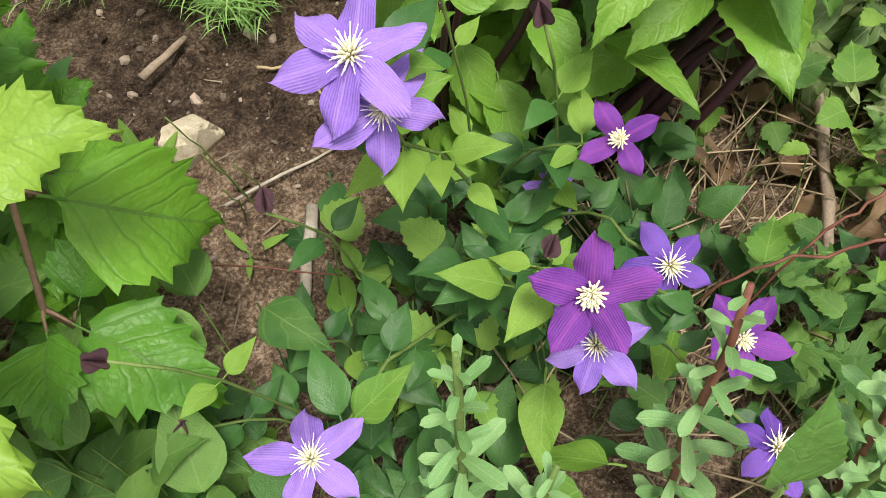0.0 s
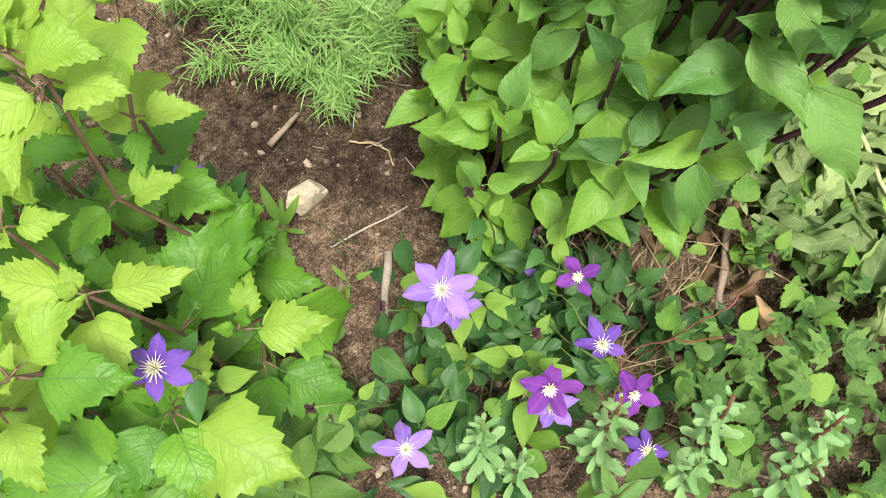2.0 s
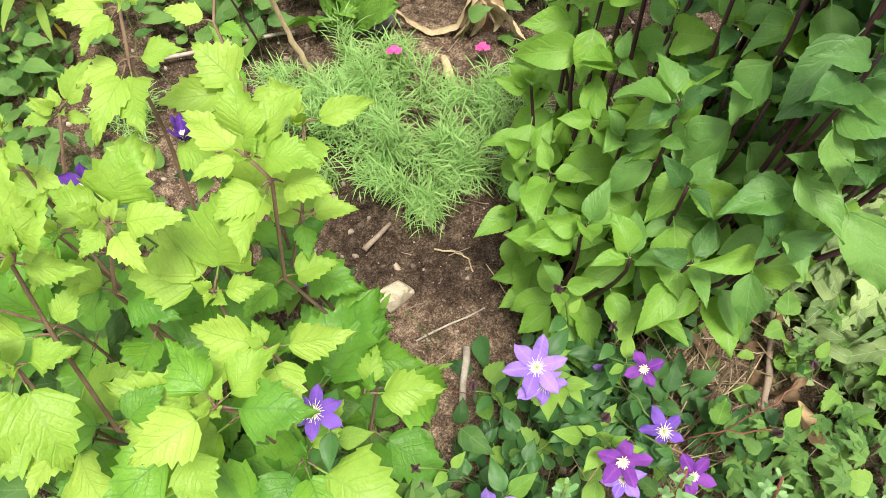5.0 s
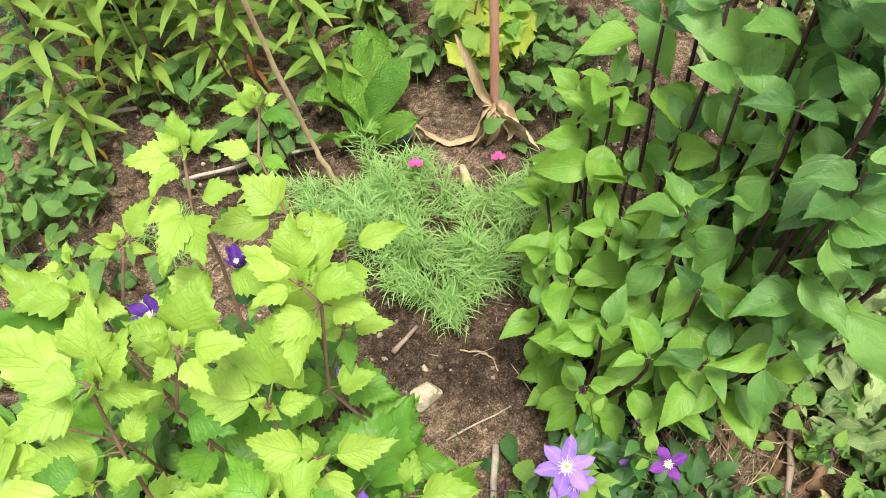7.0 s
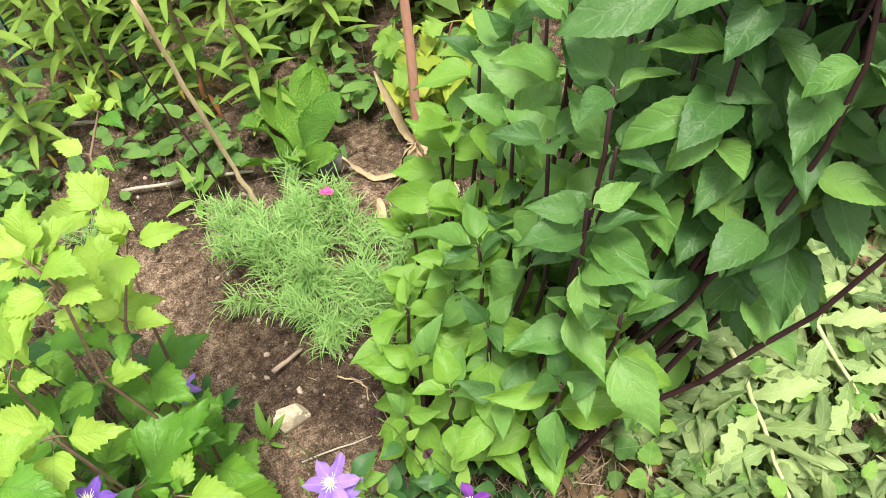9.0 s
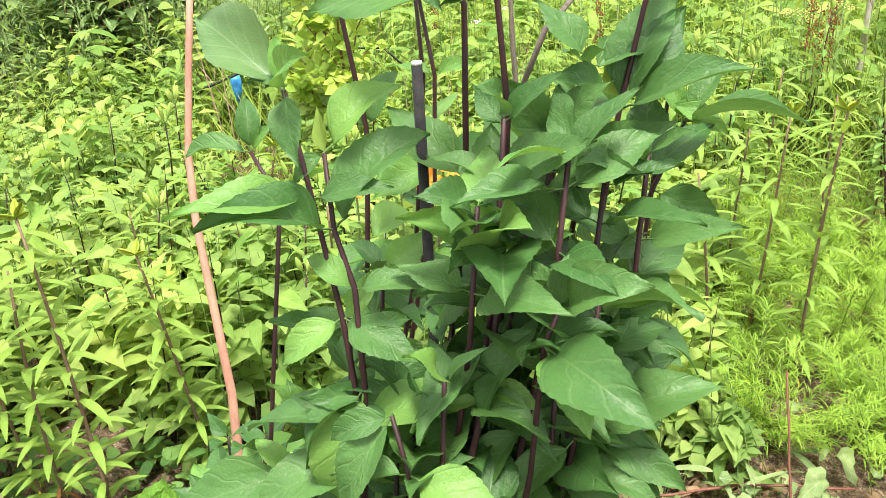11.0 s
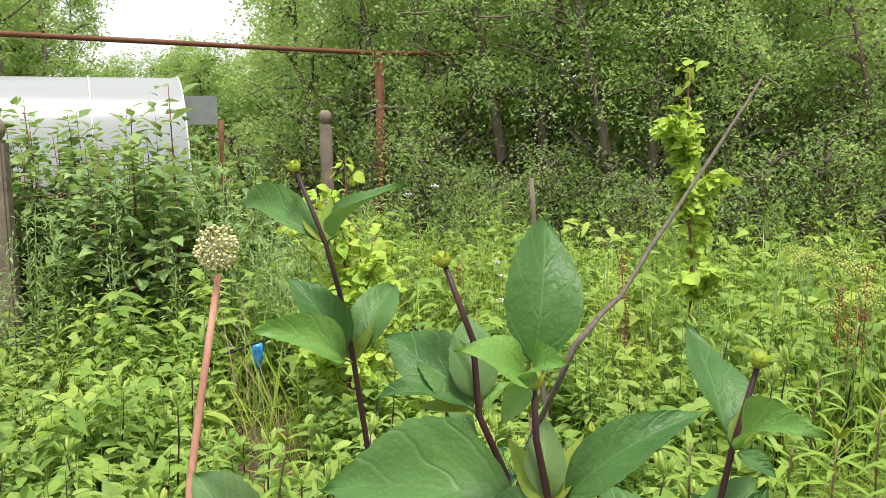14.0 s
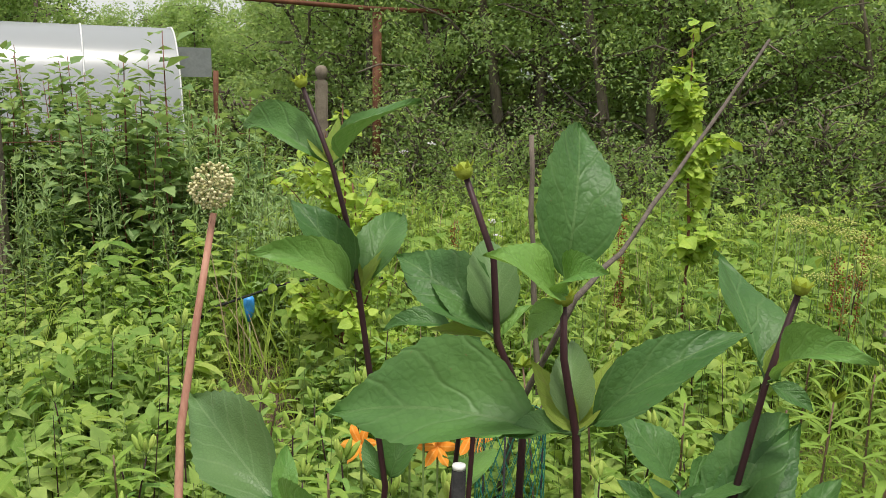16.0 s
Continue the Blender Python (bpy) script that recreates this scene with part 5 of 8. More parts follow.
pole = make_pole(-2.33, 9.93, 2.79, 0.058, "gas_pipe_post", "rusty brown steel post that carries an overhead pipe", RUST)
solid("overhead_pipe", Mesh().add(*tube([(-8.2, 2.4, 2.83), (-5.25, 6.57, 2.842), (-3.45, 9.15, 2.865), (-2.33, 9.93, 2.83), (-1.38, 10.67, 2.85), (1.5, 13.2, 2.85)], 0.030, 10)).data("overhead_pipe", RUST),
      "long rusty overhead gas pipe above the garden", "pipe")


def make_post(x, y, h, w, label):
    t = thing("fence_post", label, "post", "concrete fence posts", at=(x, y, 0))
    bm = bmesh.new()
    bmesh.ops.create_cube(bm, size=1)
    for v in bm.verts:
        v.co = Vector((v.co.x * w, v.co.y * w, (v.co.z + 0.5) * (h - 0.16 + 0.2) - 0.2))
    bmesh.ops.bevel(bm, geom=bm.edges[:], offset=w * 0.14, segments=2, affect="EDGES")
    me = bpy.data.meshes.new("shaft")
    bm.to_mesh(me)
    bm.free()
    me.materials.append(CONCRETE)
    part("shaft", me, t, pose(0, 0, 0, 0, 0, 20))
    profile = [(-0.17, 0.30), (-0.145, 0.32), (-0.13, 0.44), (-0.09, 0.52), (-0.04, 0.50), (-0.01, 0.34), (0.0, 0.12)]
    part("knob", Mesh().add(*tube([(0, 0, h + z) for z, _ in profile], [w * k for _, k in profile], 14)).data("knob", CONCRETE), t)
    return t


make_post(-2.6, 8.7, 2.10, 0.14, "weathered grey concrete fence post")
make_post(-3.61, 4.74, 1.98, 0.14, "weathered concrete fence post with a rounded knob")

# trees
rng = random.Random(41)
DIAMOND = np.array([(0, 0, 0), (0.019, 0.036, 0.004), (0, 0.085, -0.012), (-0.019, 0.036, 0.004)]), np.array([(0, 1, 2, 3)]), np.array([(0.5, 0), (0.9, 0.45), (0.5, 1), (0.1, 0.45)])
TREE_LEAF_SHAPES = [DIAMOND, (DIAMOND[0] * np.array([0.85, 0.8, -1.0]), DIAMOND[1], DIAMOND[2])]


def tree_meshes(seed, h, spread_r, leaves, trunks, leaf_size=1.0, low=0.25):
    r = random.Random(seed)
    wood, placed = Mesh(), []
    for _ in range(trunks):
        bx, by = r.uniform(-0.3, 0.3), r.uniform(-0.3, 0.3)
        top = Vector((bx + r.uniform(-1, 1) * spread_r * 0.5, by + r.uniform(-1, 1) * spread_r * 0.5, h * r.uniform(0.8, 1.0)))
        pts = curve_points((bx, by, -0.1), top, (r.uniform(-0.3, 0.3), r.uniform(-0.3, 0.3), 0), 9, 0.06, r)
        wood.add(*tube(pts, [min(0.07, h * 0.013) * (1 - i / 10) + 0.008 for i in range(10)], 6))
        for i in range(2, 10):
            for _ in range(3):
                az = r.uniform(0, 6.28)
                ln = spread_r * r.uniform(0.35, 0.8) * (1.15 - i / 12)
                end = pts[i] + polar(az, r.uniform(0.0, 0.7)) * ln
                bp = curve_points(pts[i], end, (0, 0, 0.1), 4, 0.05, r)
                wood.add(*tube(bp, [0.02 * (1 - k / 5) + 0.003 for k in range(5)], 4))
                if pts[i].z < h * low and r.random() < 0.6:
                    continue
                tufts = [bp[r.randint(1, 4)] + Vector([r.gauss(0, 0.2) for _ in range(3)]) for _ in range(9)]
                for _ in range(leaves // (trunks * 24)):
                    q = r.choice(tufts) + Vector((r.gauss(0, 0.11), r.gauss(0, 0.11), r.gauss(0, 0.09)))
                    placed.append((r.randint(0, 1), aim(q, polar(r.uniform(0, 6.28), r.uniform(-1.2, 0.3)), (r.gauss(0, 1), r.gauss(0, 1), r.gauss(0.6, 0.8)), leaf_size * r.uniform(0.7, 1.3))))
    return wood.data("trunk", BARK), spread("crown", TREE_LEAF_SHAPES, placed, TREE_LEAF)


NEAR_TREES = [tree_meshes(1, 5.2, 2.0, 30000, 3, 0.68, 0.28), tree_meshes(2, 6.0, 2.2, 33000, 4, 0.68, 0.25), tree_meshes(3, 4.4, 1.9, 29000, 5, 0.68, 0.2)]
FAR_TREES = [tree_meshes(4, 5.6, 2.4, 17000, 3, 1.25, 0.0), tree_meshes(5, 6.4, 2.5, 17500, 3, 1.25, 0.0), tree_meshes(6, 4.6, 2.3, 17000, 4, 1.25, 0.0)]
BUSHES = [tree_meshes(7, 1.9, 1.5, 5200, 6, 1.0, -1.0), tree_meshes(8, 2.4, 1.6, 5600, 6, 1.0, -1.0)]


def plant_tree(pair, x, y, s, rz, name="willow_tree", label="bushy young willow with thin dark trunks and small leaves", group="trees behind the fence", stretch=1.0):
    t = thing(name, label, "tree" if name != "wild_bush" else "bush", group)
    part("trunk", pair[0], t)
    part("crown", pair[1], t)
    t.matrix_basis = pose(x, y, 0, 0, 0, rz) @ Matrix.Diagonal((s, s, s * stretch, 1))


rng = random.Random(43)
for y0, n, x0, x1, kinds in [(11.0, 9, -3.6, 7.5, NEAR_TREES), (9.5, 3, 4.6, 8.5, NEAR_TREES), (13.0, 6, -4.0, 11.0, FAR_TREES), (15.5, 5, -4.6, 13.0, FAR_TREES), (19, 6, -6.0, 16, FAR_TREES)]:
    for i in range(n):
        x = x0 + (x1 - x0) * (i + rng.uniform(0.2, 0.8)) / n
        plant_tree(rng.choice(kinds), x, y0 + rng.uniform(-0.7, 0.7), rng.uniform(0.9, 1.2), rng.uniform(0, 360))
for x, y, s in ((-9.4, 11.6, 0.9), (-10.4, 14.2, 0.8), (-7.0, 13.8, 0.6), (-6.3, 13.0, 0.58), (-8.1, 14.2, 0.58), (-11.6, 11.6, 1.1), (-8.9, 16.6, 0.56), (-8.2, 16.2, 0.52), (-7.4, 16.8, 0.54), (-6.9, 16.0, 0.52), (-6.2, 15.4, 0.6), (-5.4, 14.6, 0.7), (-5.0, 13.2, 0.8), (-9.8, 18.5, 0.6), (-10.5, 12.5, 0.95), (-12.5, 14, 1.0), (-11, 20, 0.7), (-16, 17, 1.0), (-7.8, 15.5, 0.5), (-6.6, 14.0, 0.6), (-5.6, 16.5, 0.72), (-4.4, 14.5, 0.62), (-8.6, 18, 0.58), (-6.8, 19, 0.62), (-16, 24, 0.8), (-13, 26, 0.75), (-9.8, 16, 0.6)):
    plant_tree(rng.choice(FAR_TREES), x, y, s, rng.uniform(0, 360), "far_tree", "leafy green tree beyond the greenhouse", "trees beyond the greenhouse")
for i in range(11):
    plant_tree(rng.choice(BUSHES), -4.6 + i * 1.3 + rng.uniform(-0.3, 0.3), 11.6 + rng.uniform(-0.9, 1.0), rng.uniform(0.8, 1.15), rng.uniform(0, 360), "wild_bush", "dense wild bush under the trees", "bushes under the trees")

for i in range(9):
    plant_tree(rng.choice(BUSHES), -1.9 + i * 0.95 + rng.uniform(-0.3, 0.3), 9.9 + rng.uniform(-0.4, 0.4), rng.uniform(0.55, 0.8), rng.uniform(0, 360), "wild_bush", "low leafy bush at the edge of the trees", "bushes under the trees")

# weeds between the beds and the trees
rng = random.Random(51)


def plant_arrays(height, leaves, length, width, shape, el, droop, seed, taper=0.6, rows=3):
    """Leaf places of one upright plant, as (template, matrix) around the origin, and its stem."""
    r = random.Random(seed)
    placed = []
    lean = Vector((r.uniform(-0.12, 0.12), r.uniform(-0.12, 0.12), 1)) * height
    for k in range(leaves):
        s = 0.12 + 0.88 * (k + r.uniform(-0.8, 0.8)) / leaves
        p = lean * min(s, 1.0) + Vector((r.gauss(0, 0.03), r.gauss(0, 0.03), 0))
        placed.append((r.randint(0, 1), aim(p, polar(k * 2.4 + r.uniform(-0.9, 0.9), el + r.uniform(-0.55, 0.55) + 0.5 * s), (r.uniform(-0.4, 0.4), r.uniform(-0.4, 0.4), 1), r.uniform(0.5, 1.3) * (1 - taper * s * s))))
    return placed, tube([(0, 0, -0.03), lean * 0.5, lean], [0.0045, 0.0035, 0.0015], 5)


def meadow(name, label, category, count, area, height, leaves, templates, mat, stem_mat, el=0.2, seed=0, taper=0.6, keep=None):
    r = random.Random(seed)
    kinds = [plant_arrays(1.0, leaves, 1, 1, None, el, 0.5, seed * 10 + q, taper) for q in range(6)]
    placed, stems = [], Mesh()
    x0, x1, y0, y1 = area
    for _ in range(count):
        x, y = r.uniform(x0, x1), r.uniform(y0, y1)
        if keep and not keep(x, y):
            continue
        drift = noise.noise((x * 0.9 + seed * 7, y * 0.9, seed))
        if drift < -0.22:
            continue
        h = height * r.uniform(0.6, 1.15) * (1 + 0.5 * drift)
        q, st = r.choice(kinds)
        m = pose(x, y, ground_height(x, y), 0, 0, r.uniform(0, 360))
        for k, a in q:
            b = a.copy()
            b.translation = Vector((a.translation.x * h, a.translation.y * h, a.translation.z * h))
            placed.append((k, m @ b))
        stems.add([(v[0] * (h if abs(v[0]) > 0.01 else 1), v[1] * (h if abs(v[1]) > 0.01 else 1), v[2] * h) for v in st[0]], st[1], None, m)
    ob = solid(name, spread(name, templates, placed, mat), label, category, kind="stuff")
    sb = part("stalks", stems.data("stalks", stem_mat), ob)
    sb["kind"] = "stuff"
    return ob


NARROW = [small(0.13, 0.022, lance, 2, 0.7, 0.2), small(0.10, 0.024, lance, 2, 0.3, 0.2)]
BROAD = [small(0.135, 0.070, ovate, 3, 0.7, 0.2), small(0.10, 0.052, ovate, 3, 0.3, 0.2)]
MIXED = [small(0.12, 0.055, ovate, 2, 0.6, 0.2), small(0.14, 0.024, lance, 2, 0.5, 0.2)]
bottle_gap = lambda x, y: -0.3 < (x + 1.30) * 0.442 - (y - 4.10) * 0.897 < 1.5 and abs((x + 1.30) * 0.897 + (y - 4.10) * 0.442) < 0.24
clear = lambda x, y: not bottle_gap(x, y) and not (y < 1.2 + 0.2 * math.sin(x * 3) and x < 0.95) and not (0.7 < x < 2.0 and y < 1.42) and not (x > 1.3 and 1.35 < y < 4.2 and x > 1.05 + 0.17 * y)
ELLIPSE = [small(0.12, 0.046, lance, 4, 0.6, 0.2), small(0.10, 0.046, ovate, 4, 0.4, 0.2)]
meadow("lily_bed", "dense bed of upright yellow-green lily stems", "lilies", 40, (-3.4, 2.6, 1.6, 4.4), 0.74, 44, NARROW, LILY, STEM_GREEN, 0.15, 1, 0.35, clear)
meadow("elliptic_weeds", "upright leafy seedlings on dark stems", "weeds", 240, (-3.8, 3.0, 1.25, 4.4), 0.60, 22, ELLIPSE, WEED_LIGHT, STEM_DARK, 0.15, 8, 0.3, clear)
meadow("broad_weeds", "tangle of light green broad-leaved weeds", "weeds", 750, (-4.5, 4.2, 1.25, 5.2), 0.48, 17, BROAD, WEED_LIGHT, STEM_GREEN, -0.1, 2, 0.3, clear)
meadow("leafy_weeds", "patches of mid-green leafy weeds", "weeds", 600, (-4.5, 4.5, 1.25, 6.0), 0.60, 26, BROAD, WEED, STEM_GREEN, 0.1, 5, 0.3, clear)
meadow("low_weeds", "low carpet of broad green weed leaves", "weeds", 1700, (-5.5, 5.5, 1.2, 8.0), 0.26, 14, BROAD, WEED, STEM_GREEN, 0.0, 6, 0.2, clear)
meadow("tall_weeds", "tall spire-like weeds along the fence", "weeds", 560, (-5.5, 6.5, 3.6, 8.0), 0.92, 80, NARROW, WEED_LIGHT, STEM_GREEN, 0.35, 3, 0.45, clear)
meadow("far_weeds", "rough dark weeds at the edge of the trees", "weeds", 1000, (-9, 9, 6.6, 12.5), 1.0, 60, MIXED, WEED_LIGHT, STEM_GREEN, 0.3, 4, 0.4)
RASP = leaf_material("raspberry_leaf", (0.11, 0.22, 0.08), (0.30, 0.43, 0.17), (0.25, 0.34, 0.15), veins=4, glow=0.36, island=True, spec=0.2, rough=0.6, patches=0.6)
BERRY = [small(0.16, 0.105, ovate, 3, 0.7, 0.2), small(0.13, 0.085, ovate, 3, 0.4, 0.2)]
meadow("raspberry_canes", "dark green raspberry bushes before the greenhouse", "raspberries", 300, (-5.6, -2.1, 4.6, 7.0), 1.62, 70, BERRY, RASP, STEM_RED, 0.1, 7, 0.1)


def canopy(name, label, count, area, low, high, templates, mat, seed, keep=None, size=(0.7, 1.4)):
    """Loose leaves of sprawling plants that lean on each other, on thin stalks."""
    r = random.Random(seed)
    placed, stalks = [], Mesh()
    x0, x1, y0, y1 = area
    while len(placed) < count:
        x, y = r.uniform(x0, x1), r.uniform(y0, y1)
        d = noise.noise((x * 1.3 + seed, y * 1.3, seed))
        if (keep and not keep(x, y)) or d < -0.3:
            continue
        h = (low + (high - low) * r.random() ** 0.7) * (1 + 0.55 * d)
        g = ground_height(x, y)
        foot = Vector((x + r.uniform(-0.08, 0.08), y + r.uniform(-0.08, 0.08), g))
        stalks.add(*tube([foot, foot.lerp(Vector((x, y, g + h)), 0.6), (x, y, g + h)], [0.0022, 0.0018, 0.0012], 4, False))
        for k in range(r.randint(3, 6)):
            p = foot.lerp(Vector((x, y, g + h)), r.uniform(0.55, 1.0))
            placed.append((r.randint(0, len(templates) - 1), aim(p, polar(r.uniform(0, 6.28), r.uniform(-0.3, 0.6)), (r.uniform(-0.5, 0.5), r.uniform(-0.7, 0.3), 1), r.uniform(*size))))
    ob = solid(name, spread(name, templates, placed, mat), label, "weeds", kind="stuff")
    part("stalks", stalks.data("stalks", STEM_GREEN), ob)["kind"] = "stuff"


SPRAWL = [small(0.11, 0.06, ovate, 5, 0.8, 0.25, 2), small(0.09, 0.032, lance, 4, 0.5, 0.25, 2), small(0.075, 0.05, heart, 4, 0.6, 0.2, 2), small(0.14, 0.04, lance, 5, 1.0, 0.3, 2)]
canopy("sprawling_weeds", "sprawling light green weeds that cover the bed", 7000, (-3.6, 3.4, 1.25, 4.8), 0.12, 0.62, SPRAWL, WEED_LIGHT, 17, clear)
canopy("green_sprawling_weeds", "sprawling mid-green weeds among the lilies", 5000, (-3.8, 3.6, 1.25, 5.5), 0.08, 0.55, SPRAWL, WEED, 18, clear)
canopy("bedside_weeds", "low broad-leaved weeds behind the cut heap", 600, (1.05, 1.42, 1.3, 1.75), 0.04, 0.24, SPRAWL, WEED, 19, None, (0.5, 1.0))
canopy("field_weeds", "mixed light green weeds between the lilies and the trees", 9000, (-2.6, 5.2, 3.9, 8.6), 0.25, 0.85, SPRAWL, WEED_LIGHT, 23, clear, (0.8, 1.7))
MUGWORT = leaf_material("mugwort_leaf", (0.20, 0.33, 0.13), (0.38, 0.50, 0.24), (0.35, 0.45, 0.22), veins=2, glow=0.42, island=True, spec=0.15, rough=0.7)
meadow("mugwort", "tall grey-green spire weeds before the greenhouse", "weeds", 200, (-5.0, -1.2, 4.2, 6.4), 1.25, 110, NARROW, MUGWORT, STEM_GREEN, 0.4, 27, 0.5, clear)


# ---- allium ----
def make_allium():
    t = thing("allium", "dry seeding allium with a round seed head on a pinkish stem", "allium", at=(0.184, 0.72, 0))
    inv = Matrix.Translation((-0.184, -0.72, 0))
    path = [(0.184, 0.72, -0.02), (0.174, 0.74, 0.12), (0.176, 0.76, 0.37), (0.196, 0.78, 0.50), (0.168, 0.82, 0.73), (0.115, 0.88, 0.98), (0.078, 0.95, 1.02), (0.086, 1.02, 1.28), (0.101, 1.10, 1.545)]
    path = [(0.184, 0.72, -0.02), (0.176, 0.735, 0.12), (0.185, 0.76, 0.37), (0.180, 0.80, 0.60), (0.145, 0.85, 0.80), (0.105, 0.91, 0.98), (0.082, 0.97, 1.12), (0.086, 1.03, 1.30), (0.101, 1.10, 1.545)]
    part("stem", Mesh().add(*tube(path, [0.012, 0.012, 0.0115, 0.0105, 0.010, 0.009, 0.0085, 0.008, 0.007], 10)).data("stem", ALLIUM_STEM), t, inv)
    r = random.Random(3)
    bm = bmesh.new()
    bmesh.ops.create_icosphere(bm, subdivisions=2, radius=1)
    ball = [v.co.copy() for v in bm.verts], [[v.index for v in f.verts] for f in bm.faces]
    bm.free()
    head = Mesh()
    c = Vector((0.101, 1.10, 1.60))
    for k in range(120):
        z = 1 - 2 * (k + 0.5) / 120
        d = polar(k * 2.39996, math.asin(z))
        p = c + d * 0.045 * r.uniform(0.86, 1.08)
        for q in range(3):
            e = p + Vector([r.uniform(-0.0035, 0.0035) for _ in range(3)])
            head.add([e + v * 0.0036 * (1 + 0.15 * v.z) for v in ball[0]], ball[1]) if q < 2 else head.add(*tube([c + d * 0.012, p], [0.0007, 0.0007], 3, False))
    part("seed_head", head.data("seed_head", SEED), t, inv)
    r = random.Random(9)
    knot = (0.174, 0.728, 0.125)
    for way, w in [([knot, (0.150, 0.735, 0.165), (0.127, 0.738, 0.241), (0.095, 0.745, 0.335)], 0.021),
                   ([knot, (0.150, 0.715, 0.115), (0.120, 0.70, 0.045), (0.06, 0.70, 0.022), (0.005, 0.71, 0.05), (-0.022, 0.71, 0.085), (-0.035, 0.70, 0.03)], 0.026),
                   ([knot, (0.160, 0.705, 0.12), (0.146, 0.695, 0.06), (0.112, 0.68, 0.02)], 0.030),
                   ([knot, (0.190, 0.705, 0.10), (0.225, 0.69, 0.082), (0.250, 0.68, 0.045), (0.285, 0.66, 0.02)], 0.034),
                   ([knot, (0.200, 0.72, 0.11), (0.215, 0.715, 0.05), (0.205, 0.70, 0.02)], 0.028),
                   ([knot, (0.172, 0.70, 0.115), (0.168, 0.69, 0.06), (0.150, 0.68, 0.025)], 0.026),
                   ([knot, (0.150, 0.75, 0.11), (0.155, 0.75, 0.05)], 0.024),
                   ([(0.09, 0.60, 0.05), (0.10, 0.57, 0.03), (0.12, 0.52, 0.03), (0.14, 0.47, 0.035)], 0.016)]:
        part("dry_leaf", Mesh().add(*ribbon(way, w * 1.5, 4, 0.6, r)).data("dry_leaf", HUSK), t, inv, "papery withered straw-coloured leaf")


make_allium()


# ---- clump of dock, stones, sticks ----
def make_dock():
    t = thing("dock_plant", "clump of upright wavy dark green dock leaves", "dock", at=(-0.155, 0.74, 0))
    r = random.Random(12)
    for k, (az, el, ln) in enumerate([(2.6, 1.1, 0.20), (2.2, 1.25, 0.26), (1.2, 1.25, 0.27), (0.9, 1.2, 0.25), (0.2, 1.2, 0.24), (3.4, 0.9, 0.17), (-0.6, 1.1, 0.20), (-1.2, 1.2, 0.17), (1.7, 1.3, 0.24), (-2.0, 1.0, 0.15)]):
        me = Mesh().add(*leaf(ln, ln * 0.36, lambda u: (0.30 + 0.70 * math.sin(min(1.57, u * 2.2))) * (1 - max(0, (u - 0.72) / 0.28) ** 2), 28, 6, 0.06, 0.6, 0.22, 0.22, 0.02, r.uniform(-0.5, 0.5), r)).data("leaf", DOCK)
        part("leaf", me, t, aim((r.uniform(-0.03, 0.03), r.uniform(-0.03, 0.03), 0), polar(az, el - 0.1), (math.cos(az + 0.8) * -1, math.sin(az + 0.8) * -1, 0.5)))


make_dock()


def rock(name, at, size, seed, mat, label, rough=0.42, squash=0.75):
    bm = bmesh.new()
    bmesh.ops.create_icosphere(bm, subdivisions=4, radius=1)
    off = Vector((seed * 3.1, seed, 0))
    rr = random.Random(seed)
    cuts = [(Vector([rr.gauss(0, 1) for _ in range(3)]).normalized(), rr.uniform(0.62, 0.86)) for _ in range(15 if rough > 0.1 else 0)]
    for v in bm.verts:
        d = v.co.normalized()
        k = 1 + rough * noise.noise(d * 1.3 + off) + rough * 0.5 * noise.noise(d * 3.1 + off) + 0.05 * noise.noise(d * 9 + off)
        q = d * k
        for n, o in cuts:
            q -= n * max(0.0, q.dot(n) - o)
        v.co = Vector((q.x * size[0], q.y * size[1], q.z * size[2])) * 1.12
    me = bpy.data.meshes.new(name)
    bm.to_mesh(me)
    bm.free()
    me.materials.append(mat)
    return solid(name, me, label, "stone", m=pose(*at, 0, 0, seed * 40))


rock("stone", (0.026, 0.0, 0.022), (0.034, 0.030, 0.031), 1, ROCK, "pale angular stone half sunk in the soil")
rock("dark_stone", (-0.075, 0.735, 0.02), (0.05, 0.04, 0.035), 2, ROCK_DARK, "dark grey lump of stone beside the dock")

r = random.Random(61)
pebbles = Mesh()
bm = bmesh.new()
bmesh.ops.create_icosphere(bm, subdivisions=1, radius=1)
PB = [v.co.copy() for v in bm.verts], [[v.index for v in f.verts] for f in bm.faces]
bm.free()
for k in range(5200):
    x, y = r.uniform(-1.1, 1.15), r.uniform(-0.6, 1.15)
    s = 0.0016 + 0.0085 * r.random() ** 5
    m = Matrix.Translation((x, y, ground_height(x, y) + s * 0.3)) @ Euler((r.uniform(0, 6), r.uniform(0, 6), r.uniform(0, 6))).to_matrix().to_4x4() @ Matrix.Diagonal((s, s * r.uniform(0.6, 1), s * r.uniform(0.4, 0.8), 1))
    pebbles.add([v * r.uniform(0.75, 1.2) for v in PB[0]], PB[1], None, m)
clods = Mesh()
for k in range(1900):
    x, y = r.uniform(-1.1, 1.15), r.uniform(-0.6, 1.15)
    s = 0.003 + 0.015 * r.random() ** 3
    m = Matrix.Translation((x, y, ground_height(x, y) + s * 0.25)) @ Euler((r.uniform(0, 6), r.uniform(0, 6), r.uniform(0, 6))).to_matrix().to_4x4() @ Matrix.Diagonal((s, s * r.uniform(0.6, 1), s * r.uniform(0.5, 0.8), 1))
    clods.add([v * r.uniform(0.65, 1.3) for v in PB[0]], PB[1], None, m)
solid("soil_clods", clods.data("soil_clods", SOIL, False), "crumbs and clods of dry brown soil", "soil", kind="stuff")
